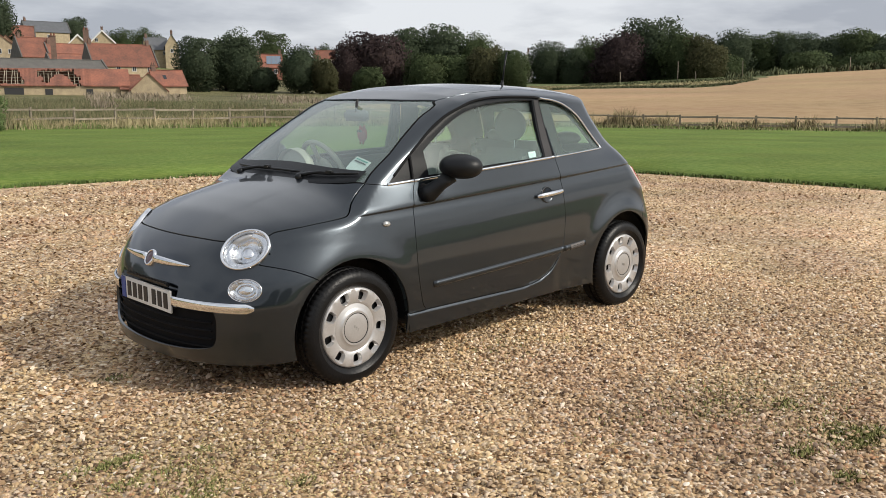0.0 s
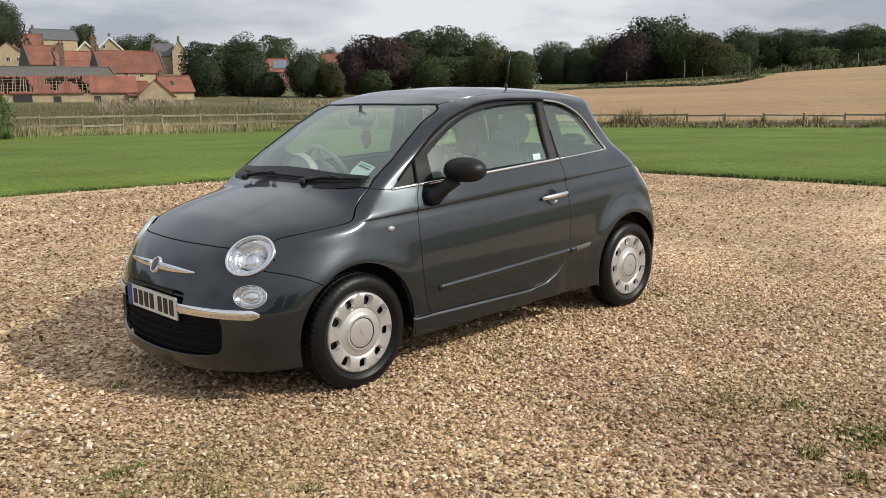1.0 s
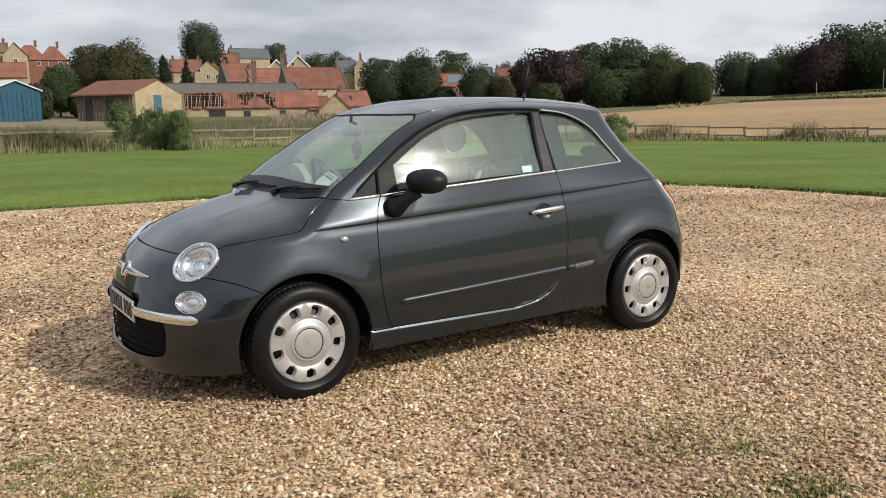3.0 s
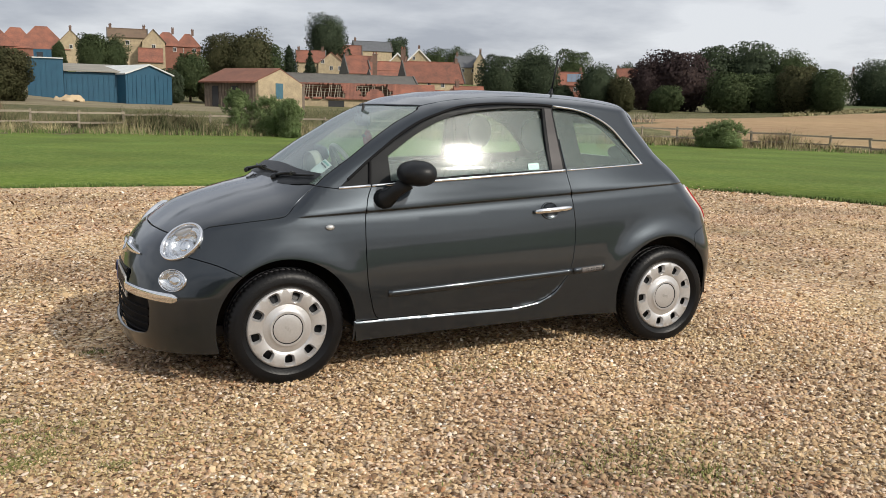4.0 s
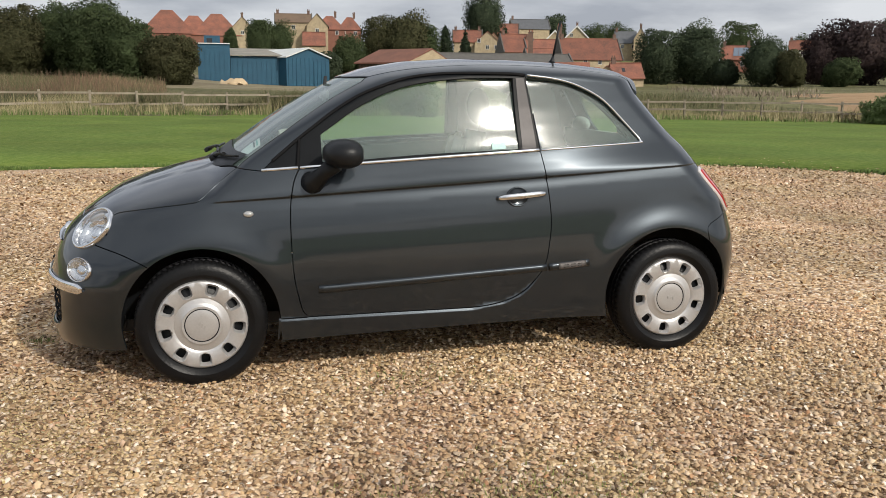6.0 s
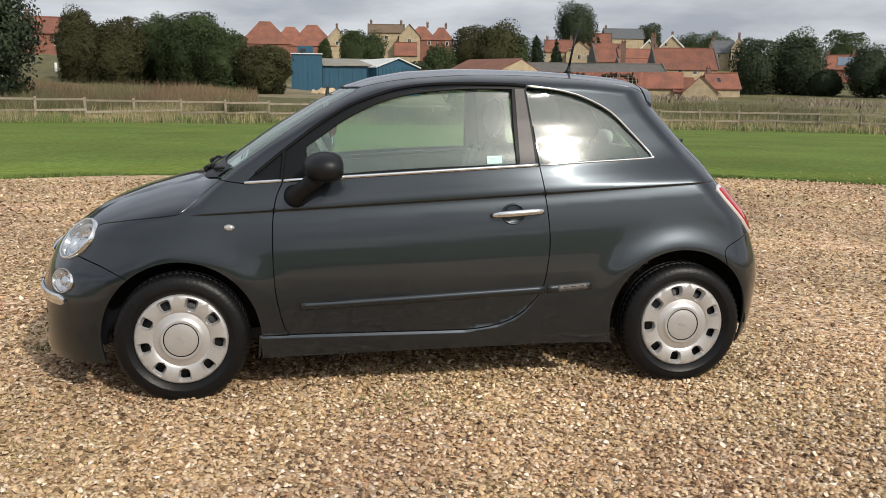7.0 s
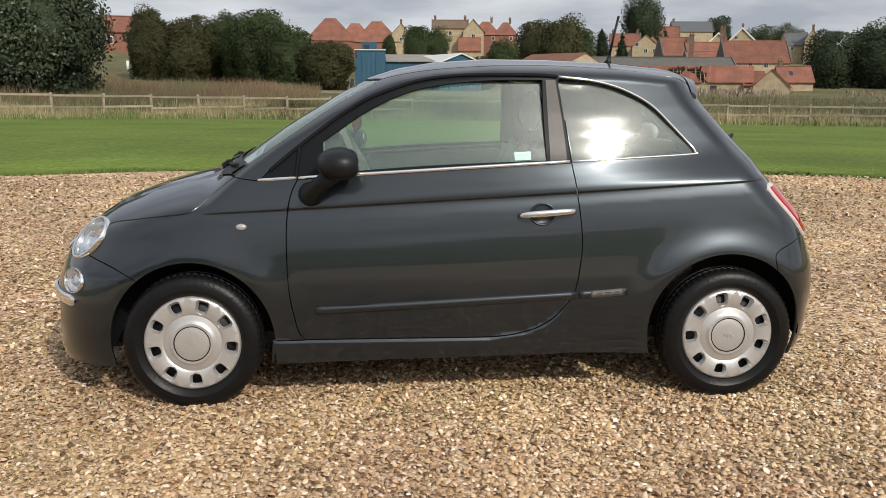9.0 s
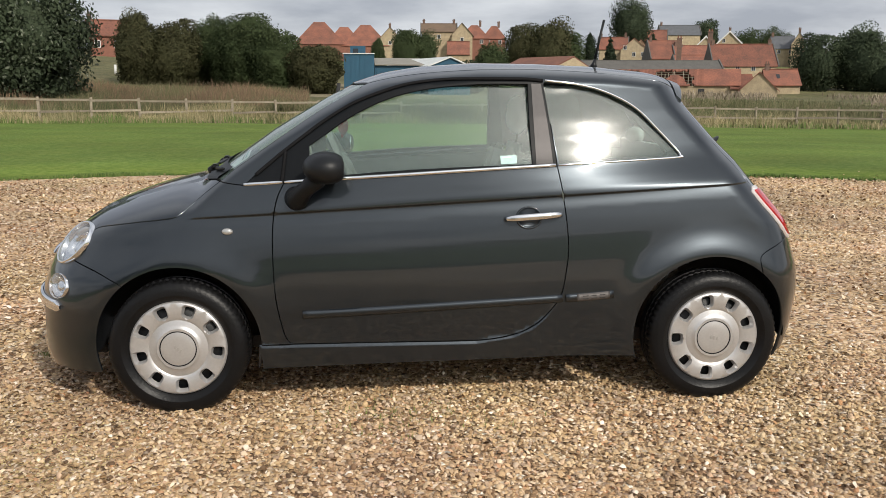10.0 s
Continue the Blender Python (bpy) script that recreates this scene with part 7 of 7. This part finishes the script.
g = np.random.default_rng(41)
n_ = 52000
bb = g.uniform(-40, 92, n_)
x_, y_, z_ = sward(bb, fence_range(bb) + g.normal(0.1, 0.9, n_))
tall = (0.30 + 0.85 * np.clip(waves(x_, y_, 0.35, 0.0) + 0.6 * waves(x_, y_, 1.1, 4.0) + 0.2, 0, 1)) * np.interp(bb, [36, 46], [1.0, 0.45])
blades("rough_grass", np.stack((x_, y_, z_, tall), 1), 0.80, 0.1, DRYBLADE, "rough dry grass along the fence", "grass", 42, 0.010, 0.7)
# bleached tufts before the rails, and tangled weeds where the field begins
n_ = 19000
bb = g.uniform(-40, 44, n_)
x_, y_, z_ = sward(bb, fence_range(bb) - 0.2 + g.normal(0, 0.45, n_))
tall = np.clip(0.15 + 1.5 * (waves(x_, y_, 0.28, 11.0) + 0.5 * waves(x_, y_, 0.9, 13.0)), 0, 1)
blades("straw_tufts", np.stack((x_, y_, z_, tall), 1)[tall > 0.12], 0.72, 0.1, STRAW, "bleached straw-coloured grass tufts along the fence", "grass", 51, 0.010, 1.0)
n_ = 26000
bb = g.uniform(34, 92, n_)
x_, y_, z_ = sward(bb, fence_range(bb) - 0.1 + g.normal(0, 0.35, n_))
tall = np.clip(0.40 + 1.25 * (waves(x_, y_, 0.5, 17.0) + 0.7 * waves(x_, y_, 1.7, 19.0)), 0.1, 1.4)
for name_, m_, w_, sel in (("field_weeds", STRAW, 0.011, slice(0, 12000)), ("field_weeds", DRYBLADE, 0.012, slice(12000, 22500)), ("field_docks", DOCK, 0.013, slice(22500, n_))):
    blades(name_, np.stack((x_, y_, z_, tall), 1)[sel], 0.82, 0.1, m_, "tangled dry weeds grown through the field fence", "weeds", 52 + sel.start, w_, 1.1)
n_ = 22000
bb = g.uniform(-9, 15, n_)
x_, y_, z_ = sward(bb, fence_range(bb) - 0.3 + g.normal(0, 0.6, n_))
tall = np.clip(0.25 + 1.6 * (waves(x_, y_, 0.33, 37.0) + 0.5 * waves(x_, y_, 1.2, 39.0)), 0, 1.2)
blades("nettles", np.stack((x_, y_, z_, tall), 1)[tall > 0.1], 1.0, 0.1, REED, "dark nettles and weeds grown up through the fence", "weeds", 59, 0.016, 1.1)
n_ = 9000
bb = g.uniform(20, 38, n_)
x_, y_, z_ = sward(bb, fence_range(bb) + 5 + 16 * g.random(n_))
lush = waves(x_, y_, 0.16, 23.0) + 0.5 * waves(x_, y_, 0.6, 29.0)
keep = lush > 0.26
blades("reed_plumes", np.stack((x_, y_, z_ + 0.62 + 0.3 * g.random(n_), np.ones(n_)), 1)[keep], 0.36, 0.1, PLUME, "pale feathery plumes on the tall reeds", "reeds", 58, 0.022, 1.2)
n_ = 14000
bb = g.uniform(-40, 92, n_)
x_, y_, z_ = sward(bb, fence_range(bb) - np.abs(g.normal(0.0, 0.8, n_)) - 0.5)
blades("fence_turf", np.stack((x_, y_, z_, np.interp(bb, [36, 46], [1.0, 0.55]) * np.clip(0.7 + waves(x_, y_, 0.6, 31.0), 0.3, 1.3)), 1), 0.34, 0.1, BLADE, "long green grass at the lawn's far edge", "grass", 43, 0.012, 0.6)
n_ = 95000
bb = g.uniform(-40, 38, n_)
rr_ = fence_range(bb) + 2 + 38 * g.random(n_) ** 1.4
keep = ~((bb > -3) & (bb < 12) & (rr_ > fence_range(bb) + 10)) & (g.random(n_) < np.clip((39 - bb - 0.22 * (rr_ - fence_range(bb))) / 7, 0.0, 1))
bb, rr_ = bb[keep], rr_[keep]
x_, y_, z_ = sward(bb, rr_)
tall = (0.40 + 0.95 * np.clip(0.7 * waves(x_, y_, 0.12, 3.0) + 0.6 * waves(x_, y_, 0.45, 7.0) + 0.35, 0, 1)) * np.interp(bb, [-10, 0, 12, 30, 38], [0.95, 0.65, 0.50, 0.55, 0.45])
blades("reeds", np.stack((x_, y_, z_, tall), 1), 1.05, 0.1, REED, "tall brown reeds and weeds behind the fence", "reeds", 44, 0.013, 1.0)
n_ = 22000
bb = g.uniform(-22, -3, n_)
x_, y_, z_ = sward(bb, fence_range(bb) + 6 + 22 * g.random(n_))
tall = 0.55 + 0.8 * np.clip(waves(x_, y_, 0.3, 2.0) + 0.3, 0, 1)
blades("docks", np.stack((x_, y_, z_, tall), 1), 1.05, 0.1, DOCK, "rusty brown dock stems behind the fence", "weeds", 47, 0.016, 0.6)
# a dark hedge bounds the stubble, and low shrubs grow under the far wood
n_ = 12000
bb = g.uniform(51, 63.6, n_)
x_, y_, z_ = sward(bb, np.interp(bb, [50, 53, 56, 60, 62, 63.6], [152, 162, 152, 140, 157, 200]) + 7 * g.random(n_))
blades("hedge_strip", np.stack((x_, y_, z_ - 0.1, 0.35 + 0.65 * g.random(n_)), 1), 0.55, 0.3, SHRUB, "low dark hedge along the stubble field", "hedge", 45, 0.09, 0.9)
n_ = 9000
bb = g.uniform(53, 63.4, n_)
x_, y_, z_ = sward(bb, 222 + 5 * g.normal(0, 1, n_))
blades("hedge_strip", np.stack((x_, y_, z_ - 0.1, 0.35 + 0.65 * g.random(n_)), 1), 0.75, 0.3, SHRUB, "low dark hedge along the stubble field", "hedge", 48, 0.11, 0.9)
n_ = 9000
bb = g.uniform(62, 80, n_)
x_, y_, z_ = sward(bb, np.interp(bb, [62, 66, 80], [252, 268, 280]) + 3 * g.normal(0, 1, n_))
blades("undergrowth", np.stack((x_, y_, z_ - 0.1, 0.3 + 0.7 * g.random(n_) * (0.4 + 0.6 * np.sin(bb * 2.3) ** 2)), 1), 2.6, 0.3, SHRUB, "dark shrubs along the foot of the far wood", "shrubs", 49, 0.15, 0.8)
n_ = 16000
bb = g.uniform(46, 63, n_)
x_, y_, z_ = sward(bb, np.interp(bb, [46, 50, 53, 56, 60, 62, 63.5], [120, 155, 165, 155, 143, 160, 205]) + 75 * g.random(n_))
blades("dry_grass", np.stack((x_, y_, z_ - 0.1, 0.3 + 0.7 * g.random(n_)), 1), 0.42, 0.3, DRYBLADE, "rough dry grass beyond the stubble field", "grass", 50, 0.10, 1.0)
# bare pale poles and trunks before the far wood
for b_, r_, h_ in ((55.4, 215, 3.0), (59.0, 225, 5.0), (60.1, 225, 2.4), (62.9, 232, 4.4), (69.0, 262, 3.8)):
    px_, py_, pz_ = on_land(b_, r_)
    pl = part("pole", tube([(0, 0, -0.5), (0.04, 0, h_ * 0.5), (0, 0.05, h_)], [0.11, 0.09, 0.07], 7), RAILWOOD, None, "", True)
    pl.location = (px_, py_, pz_)
    tagged(pl, "weathered pale wooden pole before the far wood", "pole", "poles by the wood")
WEED = ramp_mat("gravel_moss", [(0.0, (0.135, 0.155, 0.042)), (0.5, (0.195, 0.20, 0.066)), (1.0, (0.30, 0.255, 0.12))], 1.0, "island", 0.9, second=0.8, amount=0.2)
# small weeds in the gravel
spots = []
for wx, wy, wr, wn2 in ((-0.05, -2.82, 0.045, 1500), (-0.18, -2.81, 0.04, 500), (-0.10, -2.71, 0.05, 600), (-0.41, -2.69, 0.03, 320), (-0.53, -2.91, 0.025, 420), (0.05, -2.41, 0.04, 260), (-0.05, -2.09, 0.10, 220), (-0.15, -2.26, 0.10, 260), (0.10, -2.55, 0.12, 260),
                        (-2.45, -0.88, 0.026, 420), (-2.36, -0.88, 0.022, 200), (-2.56, -0.87, 0.02, 120), (-2.48, -1.09, 0.03, 240), (-2.27, -1.28, 0.03, 240), (-1.99, 0.11, 0.03, 140), (-2.12, -1.0, 0.02, 80), (-2.0, -1.52, 0.03, 140),
                        (-0.27, -0.87, 0.10, 160), (0.02, -2.2, 0.28, 900), (-0.45, -2.1, 0.22, 420), (-0.30, -2.65, 0.16, 500), (-0.10, -0.95, 0.20, 260), (-2.30, -1.05, 0.16, 260), (-2.35, -1.36, 0.06, 700), (-2.28, -1.12, 0.07, 300), (4.5, 8.2, 0.5, 500), (7.2, 6.0, 0.7, 700), (-4.6, 8.3, 0.6, 500), (2.0, 8.8, 0.5, 400)):
    p_ = g.normal(0, 1, (wn2, 2)) * wr * np.array((1.2, 0.7)) + np.array((wx, wy))
    spots.append(np.concatenate((p_, np.zeros((wn2, 1)), np.full((wn2, 1), 1.0)), 1))
blades("gravel_weeds", np.concatenate(spots), 0.020, 0.013, WEED, "small green weeds growing through the gravel", "weeds", 46, 0.0022, 1.2)

# village houses
house(-41.8, 139.8, 6.6, 5.9, 3.8, 2.3, 16, "side", BRICK, REDTILE, chimneys=1, win=2)
house(-15.4, 265.3, 14.2, 15.0, 1.8, 7.0, 3, "hip", BRICK, REDTILE)
house(-8.0, 267.6, 14.3, 12.0, 1.0, 6.3, 2, "hip", BRICK, REDTILE)
house(-1.5, 265.7, 14.4, 14.0, 1.2, 6.6, 0, "hip", BRICK, REDTILE)
house(5.9, 265.6, 13.9, 5.7, 4.2, 3.0, -1, "gable", STONE, BROWNTILE, chimneys=1)
house(18.7, 237.9, 14.2, 9.3, 3.9, 2.1, -4, "side", STONE, BROWNTILE, chimneys=2)
house(24.5, 232.4, 13.5, 5.6, 3.3, 3.1, -6, "gable", STONE, BROWNTILE, win=1)
house(29.4, 245.9, 14.2, 8.4, 2.6, 3.9, -7, "hip", BRICK, REDTILE, chimneys=1, win=2)
house(35.2, 246.6, 14.2, 6.6, 2.6, 3.7, -7, "hip", BRICK, REDTILE, chimneys=1, win=2)
house(21.2, 209.6, 8.7, 5.2, 2.2, 2.9, -6, "side", STONE, REDTILE)
house(67.7, 238.3, 11.0, 7.8, 2.8, 3.1, -16, "side", STONE, REDTILE, chimneys=2)
house(71.2, 230.0, 9.9, 7.1, 3.2, 3.0, -17, "gable", STONE, REDTILE, win=3)
house(85.1, 257.1, 14.0, 8.1, 3.0, 3.3, -18, "side", STONE, REDTILE, chimneys=1)
house(107.9, 295.9, 17.5, 13.5, 4.2, 3.2, -4, "side", STONE, SLATE, chimneys=1)
house(91.9, 280.3, 14.6, 8.7, 3.3, 4.2, -3, "side", STONE, REDTILE, chimneys=1)
house(75.6, 238.3, 9.7, 6.0, 3.1, 3.5, -18, "gable", STONE, REDTILE, win=2)
house(74.6, 212.3, 7.4, 7.9, 2.8, 4.4, -4, "side", STONE, REDTILE, chimneys=1)
house(81.3, 211.9, 8.1, 9.1, 2.7, 2.5, -5, "side", STONE, REDTILE, chimneys=1)
house(77.7, 202.6, 6.9, 8.2, 1.7, 1.9, -6, "side", STONE, REDTILE)
house(84.0, 187.3, 5.8, 13.8, 1.9, 4.7, -8, "side", STONE, REDTILE, chimneys=2, win=4)
house(122.5, 248.2, 11.8, 6.7, 3.0, 3.4, -11, "side", STONE, SLATE, chimneys=1, win=2)
house(124.1, 242.9, 11.7, 4.0, 4.0, 3.3, -27, "gable", STONE, SLATE, chimneys=1)
house(103.0, 260.3, 12.9, 4.9, 3.3, 2.6, -22, "gable", STONE, BROWNTILE, barge=True, win=1)
house(111.3, 262.2, 13.2, 6.9, 3.8, 3.5, -23, "gable", STONE, BROWNTILE, barge=True, win=2, chimneys=1)
house(51.2, 154.3, 3.1, 26.7, 2.6, 1.6, -4, "side", STONE, GREYROOF)
house(60.0, 127.4, 0.7, 5.4, 1.3, 2.6, -26, "gable", STONE, REDTILE)
hs_ = house(66.7, 133.0, 1.1, 5.2, 1.8, 2.3, -11, "side", STONE, REDTILE, chimneys=1)
bm = bmesh.new()
prism(bm, [(0.95, 2.70), (1.75, 3.37), (1.72, 3.43), (0.92, 2.76)], -0.9, -0.35, "x")
part("skylight", bm, PANE, hs_)
house(59.5, 132.1, 0.9, 3.7, 1.4, 2.0, -9, "side", STONE, REDTILE)
hs_ = house(125.1, 192.5, 5.1, 6.8, 3.3, 3.2, -33, "side", BRICK, REDTILE, chimneys=2, win=2)
for k_ in range(3):
    bm = bmesh.new()
    prism(bm, [(0.45, 3.98), (2.55, 6.08), (2.50, 6.14), (0.40, 4.04)], -0.6 + 1.25 * k_, 0.58 + 1.25 * k_, "x")
    part("solar_panel", bm, mat("solar_panel", (0.16, 0.20, 0.25), 0.2, 0, (0.13, 0.16, 0.21), 3), hs_, "glossy blue-grey solar panel")
house(176.0, 236.3, 8.7, 7.1, 4.5, 2.6, -37, "side", WHITEWALL, REDTILE, chimneys=1)
house(233.7, 195.4, 7.0, 3.5, 6.0, 3.0, -50, "gable", WHITEWALL, REDTILE, chimneys=1, win=2)

# trees and bushes
tree(-19.1, 42.5, 0.2, 7.5, 4.9, "willow")
tree(-20.9, 56.4, 0.1, 2.6, 1.8, "green")
tree(-24.0, 48.7, 0.0, 7.6, 4.6, "green")
tree(-21.6, 79.0, 1.6, 7.1, 2.4, "olive")
tree(-19.1, 81.7, 1.6, 6.6, 3.2, "olive")
tree(-16.1, 86.3, 1.7, 7.1, 3.0, "green")
tree(-12.3, 80.9, 1.6, 7.2, 3.5, "green")
tree(-9.0, 79.2, 1.6, 5.7, 3.0, "green")
tree(-5.6, 77.5, 1.5, 4.2, 2.8, "olive")
tree(8.6, 207.5, 8.6, 7.9, 3.9, "green")
tree(12.7, 209.3, 8.6, 8.4, 3.9, "green")
tree(34.0, 193.1, 8.2, 9.3, 5.0, "olive")
tree(40.2, 192.1, 8.2, 10.5, 6.6, "olive")
tree(45.2, 193.1, 8.3, 7.8, 3.7, "green")
tree(51.0, 198.0, 8.9, 6.9, 2.9, "conifer")
tree(75.5, 248.0, 14.2, 15.2, 6.95, "dark")
tree(120.0, 305.1, 23.0, 6.9, 6.5, "dark")
tree(81.2, 244.7, 15.5, 3.9, 3.1, "conifer")
tree(128.4, 299.6, 18.8, 5.5, 4.8, "green")
tree(134.3, 299.2, 18.9, 6.6, 5.2, "green")
tree(141.5, 298.1, 18.9, 7.1, 5.3, "green")
tree(144.5, 292.2, 18.6, 5.7, 3.9, "green")
tree(1.9, 220.7, 11.1, 4.5, 2.1, "green")
tree(75.7, 140.6, 1.3, 10.2, 4.6, "dark")
tree(81.6, 140.7, 1.3, 11.8, 5.3, "dark")
tree(83.4, 137.2, 1.3, 10.2, 4.0, "dark")
tree(85.0, 132.8, 1.3, 4.8, 2.9, "dark")
tree(135.0, 206.4, 9.5, 9.8, 6.0, "green")
tree(88.4, 126.8, 1.3, 8.6, 4.4, "dark")
tree(90.4, 121.7, 1.3, 6.1, 2.5, "olive")
tree(182.2, 244.1, 10.5, 8.5, 4.5, "green")
tree(109.3, 131.0, 1.3, 12.1, 7.2, "copper")
tree(103.8, 132.8, 1.3, 10.4, 3.9, "copper")
tree(99.6, 120.8, 1.3, 4.9, 3.4, "green")
tree(172.0, 190.3, 6.7, 14.2, 8.3, "dark")
tree(182.1, 186.3, 6.8, 15.4, 9.1, "dark")
tree(186.6, 176.1, 6.7, 13.1, 6.2, "green")
tree(112.8, 119.8, 1.9, 7.3, 4.9, "green")
tree(118.4, 117.1, 1.9, 7.0, 5.2, "green")
tree(121.3, 111.2, 1.9, 8.4, 5.1, "olive")
tree(121.6, 104.9, 1.9, 7.5, 3.7, "green")
tree(222.5, 177.5, 4.8, 13.4, 6.9, "dark")
tree(225.6, 170.2, 4.8, 11.1, 6.8, "dark")
tree(240.4, 173.8, 5.3, 15.0, 7.1, "green")
tree(229.5, 154.5, 5.0, 15.3, 8.5, "copper")
tree(240.9, 151.7, 5.4, 19.8, 11.4, "dark")
tree(239.9, 138.1, 5.6, 14.9, 8.5, "green")
tree(237.8, 129.6, 5.7, 13.1, 6.5, "olive")
tree(264.8, 134.2, 6.6, 15.1, 8.3, "dark")
tree(272.1, 128.5, 6.8, 14.2, 8.0, "green")
tree(273.5, 120.7, 7.0, 14.0, 6.8, "dark")
tree(278.2, 115.0, 7.4, 12.9, 7.2, "dark")
tree(280.8, 108.8, 7.8, 12.3, 8.0, "dark")
tree(281.3, 101.8, 8.1, 13.1, 7.6, "green")
tree(285.4, 96.1, 8.4, 11.3, 8.8, "dark")
tree(287.9, 88.9, 8.6, 11.9, 8.8, "dark")
tree(252.6, 131.6, 6.0, 7.9, 5.7, "green")
tree(268.1, 113.3, 6.8, 7.5, 8.6, "green")
tree(274.5, 97.1, 7.9, 6.0, 9.7, "green")
tree(8.5, 36.0, 0.0, 1.7, 0.7, "bush")
tree(6.5, 38.3, 0.1, 2.05, 0.8, "bush")
tree(8.0, 37.8, 0.1, 1.8, 1.2, "bush")
tree(8.8, 37.5, 0.1, 1.5, 0.65, "bush")
tree(29.4, 29.4, -0.2, 1.35, 1.05, "bush")
tree(28.8, 29.9, -0.2, 1.0, 0.9, "bush")
tree(7.4, 190.0, 7.2, 8.4, 4.4, "green")
tree(11.6, 190.7, 7.3, 7.4, 3.1, "green")
tree(20.0, 143.5, 3.6, 6.5, 3.2, "green")
tree(16.6, 139.0, 3.4, 3.6, 2.2, "dark")
tree(22.8, 141.0, 3.6, 3.0, 1.9, "olive")
tree(49.8, 176.5, 7.6, 6.0, 2.0, "conifer")

# the dark belt of trees behind the drive, which the paintwork mirrors
for k_ in range(4):
    tree(-36 + 7.5 * k_, -33 - 3 * (k_ % 2), 0.0, 4.0 + 0.9 * ((k_ * 7) % 3), 4.6, "dark")
